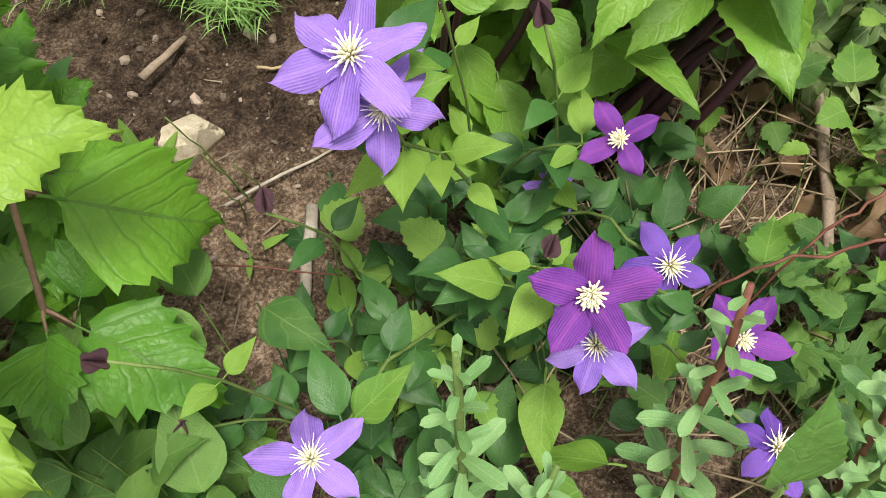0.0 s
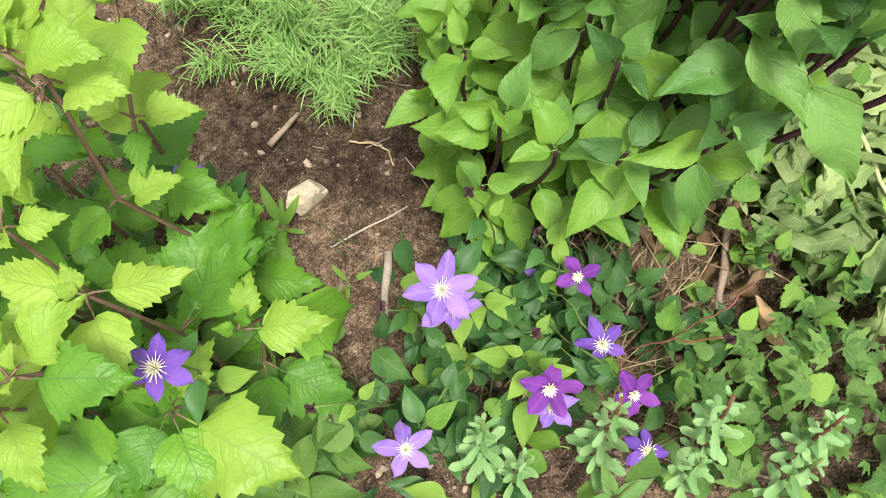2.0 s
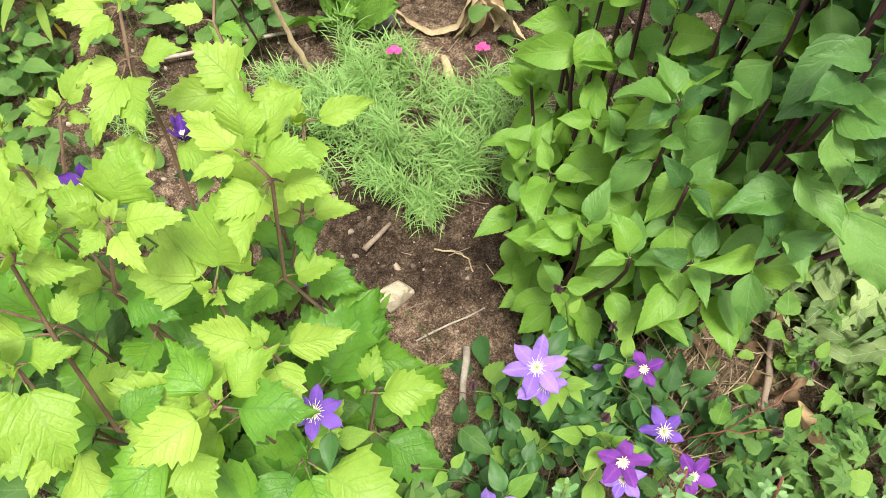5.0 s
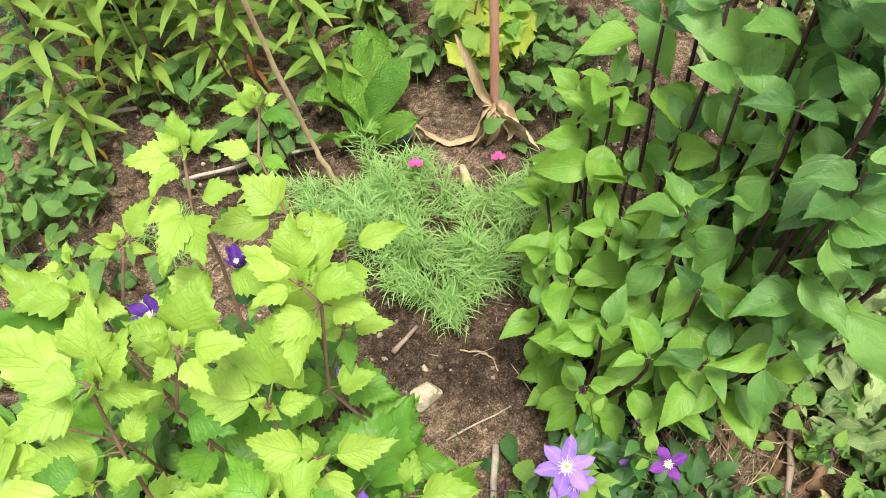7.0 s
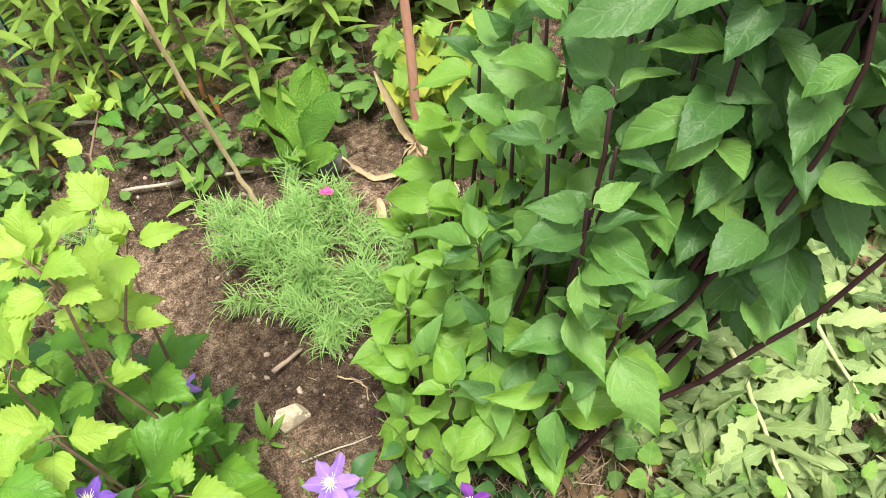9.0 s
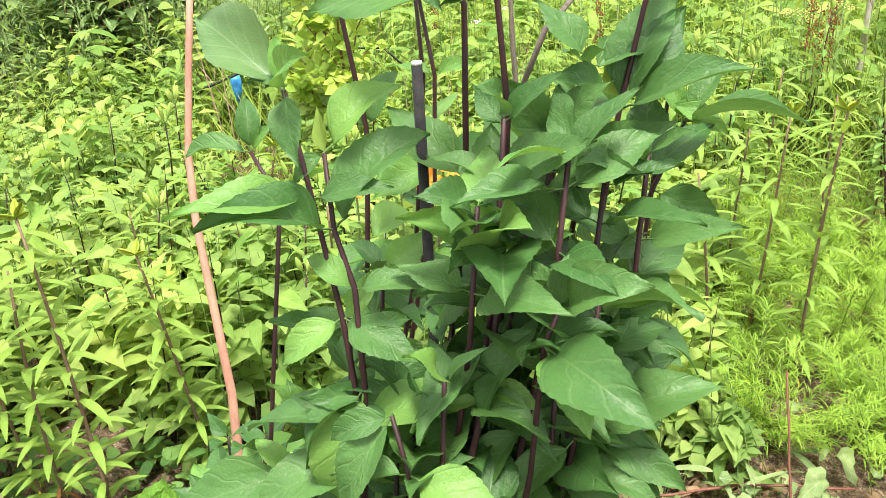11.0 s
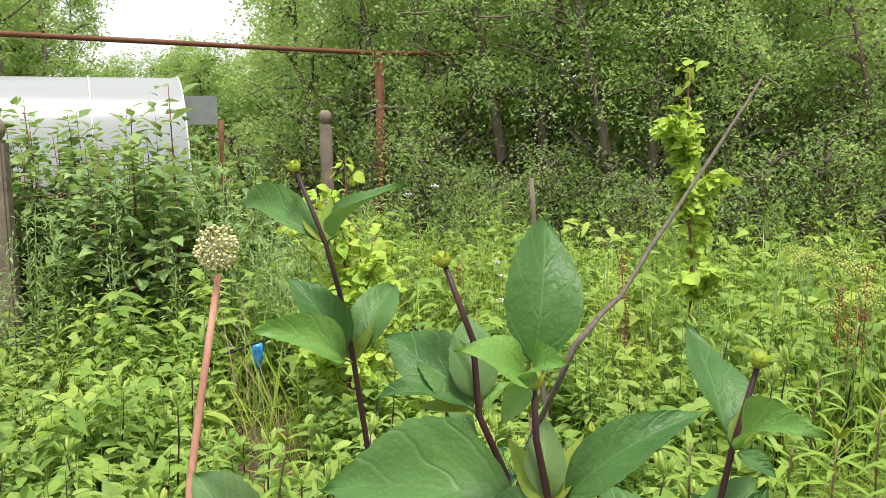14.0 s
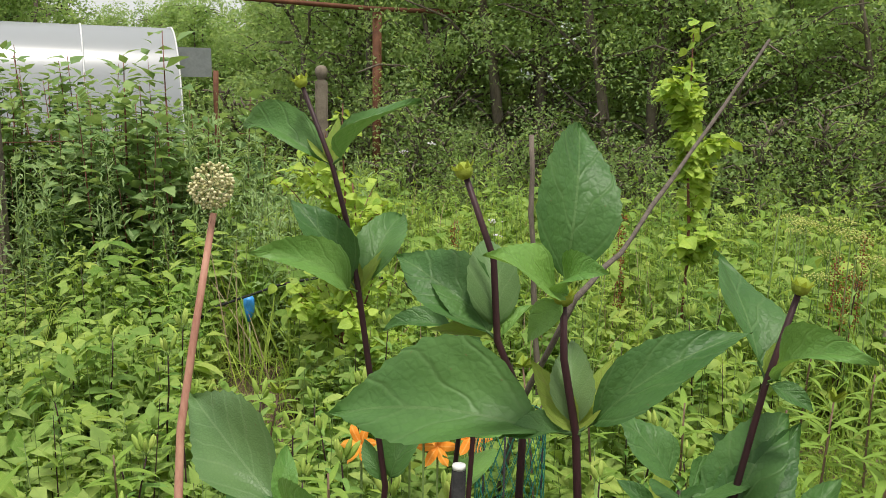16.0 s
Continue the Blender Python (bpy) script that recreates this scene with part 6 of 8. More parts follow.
solid("pebbles", pebbles.data("pebbles", PEBBLE, False), "small brown pebbles and clods on the soil", "pebbles", kind="stuff")


def stick(name, points, rad, mat, label, category="twig", wob=0.0, sides=7):
    rr = random.Random(len(label) + int(abs(points[0][0]) * 1000))
    pts = [Vector(points[0])]
    for a, b in zip(points, points[1:]):
        for i in range(1, 5):
            pts.append(Vector(a).lerp(Vector(b), i / 4) + Vector([rr.uniform(-wob, wob) for _ in range(3)]))
    n = len(pts)
    return solid(name, Mesh().add(*tube(pts, [rad * (1 - 0.35 * i / n) * rr.uniform(0.85, 1.12) for i in range(n)], sides)).data(name, mat), label, category)


stick("pale_stick", [(-0.215, 0.555, 0.03), (-0.225, 0.56, 0.10), (-0.249, 0.565, 0.19), (-0.262, 0.53, 0.45), (-0.27, 0.50, 0.72)], 0.0075, HUSK, "pale dry leaning flower stalk", "stick", 0.003)
stick("twig", [(0.169, -0.111, 0.022), (0.163, -0.249, 0.024)], 0.008, BARK_PALE, "thick pale dead stick on the soil", wob=0.002)
stick("twig", [(0.07, -0.10, 0.022), (0.20, -0.025, 0.022)], 0.0022, BARK_PALE, "thin straight dry twig on the soil", wob=0.002)
stick("twig", [(0.095, 0.105, 0.02), (0.135, 0.10, 0.022), (0.165, 0.085, 0.02), (0.182, 0.04, 0.02)], 0.0022, HUSK, "thin pale curved root on the soil", wob=0.002)
stick("twig", [(-0.05, 0.10, 0.022), (0.0, 0.165, 0.022)], 0.006, TWIG, "short brown wood splinter on the soil", wob=0.001)
stick("twig", [(0.764, 0.06, 0.028), (0.748, -0.067, 0.028), (0.707, -0.242, 0.026)], 0.009, TWIG, "knotty grey-brown branch lying on the soil", wob=0.003)
stick("twig", [(0.05, -0.214, 0.10), (0.12, -0.216, 0.085), (0.21, -0.222, 0.06)], 0.0013, STEM_RED, "thin reddish clematis runner", wob=0.001)
stick("twig", [(-0.62, 0.60, 0.025), (-0.45, 0.65, 0.03), (-0.27, 0.69, 0.035)], 0.006, BARK_PALE, "long pale twig lying on the soil", wob=0.004)
stick("dry_stalk", [(-1.05, 0.45, 0.0), (-0.99, 0.50, 0.22), (-0.905, 0.58, 0.47), (-0.86, 0.62, 0.66)], 0.006, HUSK, "pale dry upright flower stalk", "stalk", 0.003)
stick("twig", [(-1.12, 0.81, 0.03), (-0.8, 0.86, 0.03)], 0.008, BARK_PALE, "grey board edge between beds", wob=0.002)
stick("dark_weed", [(-0.30, 0.585, 0.0), (-0.34, 0.60, 0.15), (-0.40, 0.62, 0.32), (-0.43, 0.62, 0.50)], 0.003, STEM_DARK, "dark bare seedling stalk", "weed", 0.002)
stick("bent_weed", [(1.53, 1.24, 0.0), (1.515, 1.34, 0.2), (1.507, 1.446, 0.36)], 0.004, STEM_RED, "bent reddish dry weed stalk", "weed", 0.002)
rock("wood_chip", (0.79, -0.25, 0.03), (0.018, 0.042, 0.010), 5, WOOD_CHIP, "pale splintered piece of wood on the ground", 0.35)

for k, (x, y, h) in enumerate([(0.095, -0.085, 0.20), (0.105, -0.10, 0.16), (0.115, -0.09, 0.13), (0.09, -0.11, 0.11)]):
    stick("grass_stalk", [(x, y, 0.0), (x - 0.012 + 0.008 * k, y - 0.02, h * 0.6), (x - 0.03 + 0.012 * k, y - 0.03, h)], 0.0012, STEM_GREEN, "thin green upright grass stalk", "grass", 0.002, 5)

# litter of straw and small twigs
r = random.Random(71)
straw, bits = Mesh(), Mesh()
for k in range(210):
    x, y = r.gauss(0.54, 0.08), r.gauss(-0.22, 0.12)
    a = r.gauss(1.1, 0.8)
    ln = r.uniform(0.05, 0.16)
    z = ground_height(x, y) + r.uniform(0.004, 0.05)
    p, q = Vector((x, y, z)), Vector((x + math.cos(a) * ln, y + math.sin(a) * ln, z + r.uniform(-0.02, 0.05)))
    straw.add(*tube([p, p.lerp(q, 0.5) + Vector((0, 0, 0.006)), q], [0.0011, 0.0012, 0.0008], 4))
for k in range(46):
    x, y, a, ln = r.gauss(0.70, 0.09), r.gauss(-0.06, 0.10), r.uniform(0, 6.28), r.uniform(0.08, 0.2)
    z = ground_height(x, y) + r.uniform(0.006, 0.04)
    p, q = Vector((x, y, z)), Vector((x + math.cos(a) * ln, y + math.sin(a) * ln, z + r.uniform(-0.01, 0.04)))
    straw.add(*tube([p, p.lerp(q, 0.5) + Vector((0, 0, 0.008)), q], [0.0013, 0.0014, 0.0009], 4))
for k in range(360):
    x, y = r.uniform(-1.0, 1.1), r.uniform(-0.55, 1.1)
    a, ln = r.uniform(0, 6.28), r.uniform(0.01, 0.06)
    z = ground_height(x, y) + 0.003
    p, q = Vector((x, y, z)), Vector((x + math.cos(a) * ln, y + math.sin(a) * ln, ground_height(x, y) + 0.004))
    bits.add(*tube([p, q], [0.0013, 0.0008], 4))
solid("straw_litter", straw.data("straw_litter", STRAW), "loose pale straw under the clematis", "straw", kind="stuff")
solid("twig_litter", bits.data("twig_litter", TWIG), "scattered small twigs on the soil", "twigs", kind="stuff")


# ---- feathery seedlings ----
def make_feathery(at, radius, height, threads, seed, label, mat=FEATHER, thick=0.0011, name="feathery_plant", category="seedling"):
    t = thing(name, label, category, at=at)
    r = random.Random(seed)
    stems, hair = Mesh(), []
    blade = [small(0.032, thick * 2, strap, 2, 0.5, 0.3, 1), small(0.046, thick * 2, strap, 3, 1.0, 0.3, 1)]
    for _ in range(max(6, int(threads / 130))):
        d = polar(r.uniform(0, 6.28), r.uniform(0.35, 1.4))
        ln = r.uniform(0.5, 1.1) * math.hypot(radius * math.cos(math.asin(d.z)), height * d.z)
        base = Vector((r.gauss(0, radius * 0.3), r.gauss(0, radius * 0.3), 0))
        pts = curve_points(base, base + d * ln, (0, 0, ln * 0.12), 6, 0.003, r)
        stems.add(*tube(pts, [0.0013] * 6 + [0.0006], 4))
        for _ in range(int(threads / max(6, int(threads / 130)))):
            s = r.uniform(0.15, 1)
            i = min(int(s * 6), 5)
            p = pts[i].lerp(pts[i + 1], s * 6 - i)
            p = p + Vector((r.gauss(0, 0.012), r.gauss(0, 0.012), r.gauss(0, 0.010)))
            hair.append((r.randint(0, 1), aim(p, polar(r.uniform(0, 6.28), r.uniform(-0.1, 1.0)) * 0.75 + d * 0.8, (0, 0, 1), r.uniform(0.7, 1.4))))
    part("stalk_tuft", stems.data("stalk_tuft", STEM_GREEN), t)["kind"] = "stuff"
    part("foliage", spread("foliage", blade, hair, mat), t)["kind"] = "stuff"


for k, (x, y, rad, h, n) in enumerate([(-0.14, 0.44, 0.17, 0.18, 1500), (0.0, 0.38, 0.17, 0.22, 1700), (0.12, 0.34, 0.15, 0.19, 1400), (0.06, 0.25, 0.13, 0.15, 1000), (-0.05, 0.52, 0.15, 0.16, 1200), (0.22, 0.45, 0.15, 0.18, 1300), (-0.10, 0.32, 0.12, 0.14, 900), (0.17, 0.26, 0.10, 0.14, 700)]):
    make_feathery((x, y, 0), rad, h, n, 100 + k, "soft feathery grey-green seedling in the soil")
make_feathery((-0.62, 0.42, 0), 0.09, 0.10, 400, 131, "small feathery seedling among the weeds")

# dill and lawn at the side
r = random.Random(5)
for k in range(30):
    x, y = 1.46 + 0.27 * (k % 6) + r.uniform(-0.1, 0.1), 1.55 + 0.36 * (k // 6) + r.uniform(-0.12, 0.12)
    make_feathery((x, y, 0), 0.24, 0.36 + r.uniform(-0.05, 0.08) + 0.05 * (y - 1.5), 2600, 200 + k, "low feathery yellow-green dill plant", FEATHER_YELLOW, 0.0017, "dill_plant", "dill")


def lawn(name, label, count, area, height, seed, wide=0.005):
    r = random.Random(seed)
    blades = [small(height, wide, strap, 3, 0.9, 0.2), small(height * 0.7, wide * 1.2, strap, 3, 0.5, 0.2)]
    placed = []
    for _ in range(count):
        x, y = r.uniform(area[0], area[1]), r.uniform(area[2], area[3])
        placed.append((r.randint(0, 1), aim((x, y, ground_height(x, y)), polar(r.uniform(0, 6.28), r.uniform(0.7, 1.5)), polar(r.uniform(0, 6.28), 0), r.uniform(0.6, 1.3))))
    solid(name, spread(name, blades, placed, GRASS), label, "grass", kind="stuff")


lawn("grass", "short bright grass strip beside the beds", 14000, (1.5, 4.4, 2.3, 4.4), 0.11, 3)
lawn("rough_grass", "long rough grass between the weeds", 9000, (-4.5, 4.5, 3.2, 8.0), 0.55, 4)
lawn("tall_grass", "tall yellow-green grass before the trees", 6500, (-2.0, 5.5, 3.8, 9.2), 0.85, 6, 0.0085)


# ---- lilies ----
lily_leaf = [Mesh().add(*leaf(0.135, 0.024, lance, 8, 2, 0, dr, 0.3)).data("leaf", LILY) for dr in (0.3, 0.7, 1.0)]
lily_dry = [Mesh().add(*leaf(0.09, 0.012, lance, 6, 2, 0, 1.4, 0.5)).data("leaf", m) for m in (YELLOW_LEAF, RUSTY)]
lily_bud = Mesh()
for q in range(3):
    lily_bud.add(*leaf(0.055, 0.020, lance, 8, 4, 0, 0.0, 0.55), pose(0, 0, 0, 0, q * 120, 0))
LILY_BUD = lily_bud.data("bud", BRACT)


def make_lily(seed, h, buds):
    t = thing("lily_plant", "upright lily stem with whorls of narrow leaves", "lily", "lilies in the bed")
    r = random.Random(seed)
    lean = Vector((r.uniform(-0.1, 0.02), r.uniform(-0.1, 0.06), 1)) * h
    pts = curve_points((0, 0, -0.02), lean, (r.uniform(-0.02, 0.02), 0, 0), 6)
    part("stem", Mesh().add(*tube(pts, [0.005] * 4 + [0.0045, 0.004, 0.003], 6)).data("stem", STEM_GOLD), t)
    for k in range(56):
        s = 0.10 + 0.88 * k / 56
        i = min(int(s * 6), 5)
        p = pts[i].lerp(pts[i + 1], s * 6 - i)
        dry = s < 0.30 and r.random() < 0.4
        part("leaf", r.choice(lily_dry if dry else lily_leaf), t, aim(p, polar(k * 2.4, r.uniform(-0.6, 0.1) if dry else r.uniform(0.1, 0.7)), (0, 0, 1), r.uniform(0.75, 1.15)))
    for k in range(buds):
        part("bud", LILY_BUD, t, aim(pts[-1], polar(k * 2.1, r.uniform(0.4, 1.1)), (0, 0, 1), r.uniform(0.8, 1.1)))
    return t


LILIES = [make_lily(1, 0.98, 4), make_lily(2, 0.8, 0), make_lily(3, 0.9, 5)]
LILIES[0].matrix_basis = pose(-0.264, 0.861, 0)
LILIES[1].matrix_basis = pose(-0.46, 0.93, 0, 0, 0, 40)
LILIES[2].matrix_basis = pose(-0.725, 0.875, 0, 0, 0, 200)
r = random.Random(14)
for x, y in [(-0.852, 0.677), (-0.813, 0.869), (-0.526, 0.929), (-0.95, 1.0), (-0.15, 1.2), (-1.15, 1.2), (1.35, 1.9), (1.5, 2.1), (1.62, 1.85), (1.45, 2.4), (0.9, 2.3), (-0.3, 2.0), (-1.5, 2.0), (1.9, 2.9), (2.2, 3.3), (1.7, 3.2), (2.5, 3.0), (0.1, 1.62), (-0.55, 1.75), (0.7, 2.2), (-0.75, 2.3), (1.15, 2.35)]:
    copy_thing(r.choice(LILIES), pose(x, y, 0, r.uniform(-4, 4), r.uniform(-4, 4), r.uniform(0, 360)) @ Matrix.Diagonal((1, 1, r.uniform(0.8, 1.1), 1)))

# lilies in bud: dark stems with broad leaves and a head of pale buds
bud_leaf = [Mesh().add(*leaf(0.105, 0.030, lance, 7, 2, 0, dr, 0.3, 0.05)).data("leaf", LILY_BROAD) for dr in (0.2, 0.6, 1.0)]
fat_bud = Mesh()
rings = [(0.0028, 0.0), (0.0062, 0.008), (0.0088, 0.020), (0.0086, 0.034), (0.0062, 0.047), (0.0030, 0.055), (0.0006, 0.058)]
fat_bud.add([(rad * (1 + 0.13 * math.cos(3 * a * 0.5236)) * math.cos(a * 0.5236), y, rad * (1 + 0.13 * math.cos(3 * a * 0.5236)) * math.sin(a * 0.5236)) for rad, y in rings for a in range(12)],
            [(i * 12 + a, (i + 1) * 12 + a, (i + 1) * 12 + (a + 1) % 12, i * 12 + (a + 1) % 12) for i in range(6) for a in range(12)], [(0.3, i / 6) for i in range(7) for a in range(12)])
FAT_BUD = fat_bud.data("bud", BUD_GREEN)


def make_bud_lily(seed, h, buds):
    t = thing("budding_lily", "lily in bud with broad leaves on a dark stem", "lily", "lilies in bud")
    r = random.Random(seed)
    top = Vector((r.uniform(-0.06, 0.06), r.uniform(-0.06, 0.06), h))
    pts = curve_points((0, 0, -0.02), top, (r.uniform(-0.03, 0.03), 0, 0), 6, 0.004, r)
    part("stem", Mesh().add(*tube(pts, [0.0046, 0.0045, 0.0042, 0.004, 0.0036, 0.0032, 0.0024], 6)).data("stem", STEM_DARK), t)
    for k in range(26):
        q = 0.22 + 0.74 * k / 26
        i = min(int(q * 6), 5)
        p = pts[i].lerp(pts[i + 1], q * 6 - i)
        part("leaf", r.choice(bud_leaf), t, aim(p, polar(k * 2.4 + r.uniform(-0.4, 0.4), r.uniform(-0.1, 0.6)), (r.uniform(-0.3, 0.3), r.uniform(-0.4, 0.2), 1), r.uniform(0.7, 1.15) * (1.1 - 0.4 * q)))
    for k in range(buds):
        d = polar(k * 2.1 + seed, r.uniform(0.5, 1.2))
        foot = pts[-1] + d * 0.025
        part("bud_stalk", Mesh().add(*tube([pts[-1], foot], 0.0016, 5)).data("bud_stalk", STEM_GREEN), t)
        part("bud", FAT_BUD, t, aim(foot, d + Vector((0, 0, 0.5)), (1, 0, 0.1), r.uniform(0.75, 1.1)))
    return t


BUD_LILIES = [make_bud_lily(1, 0.62, 6), make_bud_lily(2, 0.54, 3), make_bud_lily(3, 0.70, 4), make_bud_lily(4, 0.48, 2)]
r = random.Random(77)
for plant, (x, y) in zip(BUD_LILIES, ((-0.02, 1.72), (-0.42, 1.55), (0.62, 2.35), (-0.75, 1.62))):
    plant.matrix_basis = pose(x, y, 0, 0, 0, r.uniform(0, 360))
for k in range(46):
    x, y = -1.7 + 0.42 * (k % 8) + r.uniform(-0.18, 0.18), 1.45 + 0.30 * (k // 8) + r.uniform(-0.13, 0.13)
    if x > 1.0 + 0.12 * y or bottle_gap(x, y):
        continue
    copy_thing(r.choice(BUD_LILIES), pose(x, y, 0, r.uniform(-6, 6), r.uniform(-6, 6), r.uniform(0, 360)) @ Matrix.Diagonal((1, 1, r.uniform(0.85, 1.2), 1)))

for k in range(16):
    x, y = r.uniform(0.9, 2.4), r.uniform(3.0, 4.3)
    copy_thing(r.choice(BUD_LILIES), pose(x, y, 0, r.uniform(-6, 6), r.uniform(-6, 6), r.uniform(0, 360)) @ Matrix.Diagonal((1, 1, r.uniform(1.0, 1.35), 1)))

tepal = [Mesh().add(*leaf(0.075, 0.030, petal_shape, 10, 4, 0, 1.0, -0.2, 0.1)).data("tepal", ORANGE) for _ in range(2)]


def make_orange(x, y, z, face, s):
    t = thing("orange_lily", "open bright orange lily flowers on a leafy stem", "lily", "orange lilies in bloom", at=(x, y, 0))
    part("stem", Mesh().add(*tube([(0, 0, 0), (0, 0, z * 0.6), (0, 0, z - 0.01)], 0.004, 6)).data("stem", STEM_GREEN), t)
    for k in range(6):
        part("tepal", tepal[k % 2], t, Matrix.Translation((0, 0, z)) @ aim((0, 0, 0), Vector(face).cross(Vector((1, 0, 0.1))), face) @ aim((0, 0, 0), polar(k * 1.047, 0.75), (0, 0, 1), s))


for x, y, z, face, s in [(0.17, 1.85, 0.73, (-0.3, -0.8, 0.5), 1.0), (0.36, 1.88, 0.80, (0.2, -0.9, 0.5), 1.0), (0.40, 1.90, 0.73, (0.0, -0.9, 0.3), 1.0), (0.50, 1.90, 0.77, (0.5, -0.7, 0.5), 1.0), (0.30, 1.94, 0.79, (-0.2, -0.5, 0.9), 1.0), (0.45, 1.95, 0.81, (0.1, -0.6, 0.8), 1.0), (-0.70, 0.82, 0.62, (-0.6, -0.6, 0.5), 0.8)]:
    make_orange(x, y, z, face, s)

# small pink flowers by the feathery seedlings
pink_petal = Mesh().add(*leaf(0.011, 0.010, petal_shape, 6, 2, 0.2, 0.2, -0.1)).data("petal", PINK)


def make_pink(x, y, z):
    t = thing("pink_flower", "small bright pink carnation-like flower on a thin stalk", "flower", "pink flowers", at=(x, y, 0))
    part("stem", Mesh().add(*tube([(0.01, 0.02, 0), (0, 0, z)], 0.001, 5)).data("stem", STEM_GREEN), t)
    for q in range(3):
        for k in range(5):
            part("petal", pink_petal, t, Matrix.Translation(((q - 1) * 0.008, 0.004 * (q % 2), z + 0.004 * (q % 2))) @ aim((0, 0, 0), polar(k * 1.257 + q, 0.15), (0, 0, 1)))


make_pink(-0.007, 0.527, 0.146)
make_pink(0.183, 0.60, 0.075)


# ---- succulent-leaved spikes by the path ----
sedum_leaf = [Mesh().add(*leaf(0.040, 0.0115, lambda u: (0.35 + 0.65 * math.sin(1.57 * min(1.0, u * 1.5))) * (1 - max(0.0, (u - 0.8) / 0.2) ** 2.2), 12, 4, 0.0, d, 0.25, 0.05)).data("leaf", SEDUM) for d in (0.1, 0.35, 0.7)]


def make_sedum(x, y, h, seed, s=1.0):
    t = thing("sedum_spike", "upright sedum stem with fleshy pale green leaves", "sedum", "sedum stems by the path", at=(x, y, 0))
    r = random.Random(seed)
    top = Vector((r.uniform(-0.03, 0.03), r.uniform(0.0, 0.05), h))
    pts = curve_points((0, 0, -0.01), top, (0, 0, 0), 6, 0.003, r)
    part("stem", Mesh().add(*tube(pts, [0.0035] * 5 + [0.003, 0.0022], 6)).data("stem", STEM_RED if seed % 2 else STEM_GREEN), t)
    for k in range(int(h / 0.012)):
        q = 0.15 + 0.85 * k * 0.012 / h
        i = min(int(q * 6), 5)
        p = pts[i].lerp(pts[i + 1], q * 6 - i)
        part("leaf", r.choice(sedum_leaf), t, aim(p, polar(k * 2.4, r.uniform(0.0, 0.7) + 0.4 * q), (0, 0, 1), s * r.uniform(0.7, 1.15) * (1.15 - 0.75 * q ** 3)))


for k, (x, y, h) in enumerate([(0.318, -0.475, 0.40), (0.487, -0.475, 0.41), (0.355, -0.51, 0.26), (0.655, -0.47, 0.34), (0.62, -0.51, 0.28), (0.79, -0.47, 0.30), (0.74, -0.52, 0.30)]):
    make_sedum(x, y, h, 300 + k)


# ---- ground weeds near the path ----
def make_creeper(name, label, category, spots, shapes, mat, seed, zmax=0.10, el=(-0.1, 0.6), size=(0.6, 1.2)):
    r = random.Random(seed)
    placed, stalks = [], Mesh()
    for x, y, n, rad in spots:
        for _ in range(n):
            px, py = r.gauss(x, rad), r.gauss(y, rad)
            z = ground_height(px, py) + r.uniform(0.01, zmax)
            az = r.uniform(0, 6.28)
            placed.append((r.randint(0, len(shapes) - 1), aim((px, py, z), polar(az, r.uniform(*el)), (r.uniform(-0.4, 0.4), r.uniform(-0.6, 0.2), 1), r.uniform(*size))))
            stalks.add(*tube([(px - 0.02 * math.cos(az), py - 0.02 * math.sin(az), ground_height(px, py)), (px, py, z)], [0.0011, 0.0009], 4, False))
    ob = solid(name, spread(name, shapes, placed, mat), label, category, kind="stuff")
    part("stalks", stalks.data("stalks", STEM_GREEN), ob)["kind"] = "stuff"


def big_arrays(length, width, shape, rows, teeth, droop, wave=0.05, cols=4, twist=0.0):
    v, f, uv = leaf(length, width, shape, rows, cols, teeth, droop, 0.15, wave, 0, twist)
    return np.array(v, dtype=float), np.array(f, dtype=int), np.array(uv, dtype=float)


CLEM_LIGHT_ISLAND = leaf_material("seedling_leaf", (0.10, 0.24, 0.04), (0.26, 0.42, 0.08), (0.3, 0.45, 0.12), veins=3, glow=0.32, island=True)


def palmate(s, lobes=5, rows=8):
    """A deeply cut leaf out of pointed lobes, as arrays."""
    v, f, uv, n = [], [], [], 0
    for k in range(lobes):
        a = (k - (lobes - 1) / 2) * 0.62
        ln = s * (1 - 0.10 * abs(k - (lobes - 1) / 2))
        lv, lf, lu = leaf(ln, ln * 0.42, ovate, rows, 2, 0.25, 0.4, 0.15, 0.05)
        m = pose(0, 0, 0.0004 * k, 0, 0, -math.degrees(a))
        v += [tuple(m @ Vector(p)) for p in lv]
        f += [tuple(i + n for i in q) for q in lf]
        uv += lu
        n += len(lv)
    return np.array(v, dtype=float), np.array(f, dtype=int), np.array(uv, dtype=float)


DRY_BROWN = leaf_material("dry_brown_leaf", (0.09, 0.055, 0.03), (0.30, 0.20, 0.11), (0.25, 0.17, 0.1), veins=3, glow=0.15, island=True)
CUT = [palmate(0.05), palmate(0.042, 5), palmate(0.038, 3)]
ROUND = [big_arrays(0.045, 0.045, heart, 12, 0.10, 0.4), big_arrays(0.05, 0.04, lobed, 14, 0.18, 0.5), big_arrays(0.055, 0.035, ovate, 10, 0.08, 0.6)]
WILT = [big_arrays(0.13, 0.03, lance, 10, 0.12, 1.0, 0.2, 4, 0.8), big_arrays(0.10, 0.045, ovate, 10, 0.1, 1.3, 0.25, 4, 0.5), big_arrays(0.16, 0.018, strap, 10, 0.0, 0.8, 0.1, 4, 1.2)]
POINTED = [(np.array(a), np.array(b[:len(b) - 10]), np.array(c)) for a, b, c in (blade(0.06, 0.036, pointed, 6, 0.01, d, 0.2, 0.05, 0.006, 0.3, random.Random(k)) for k, d in enumerate((0.3, 0.6, 0.9)))]
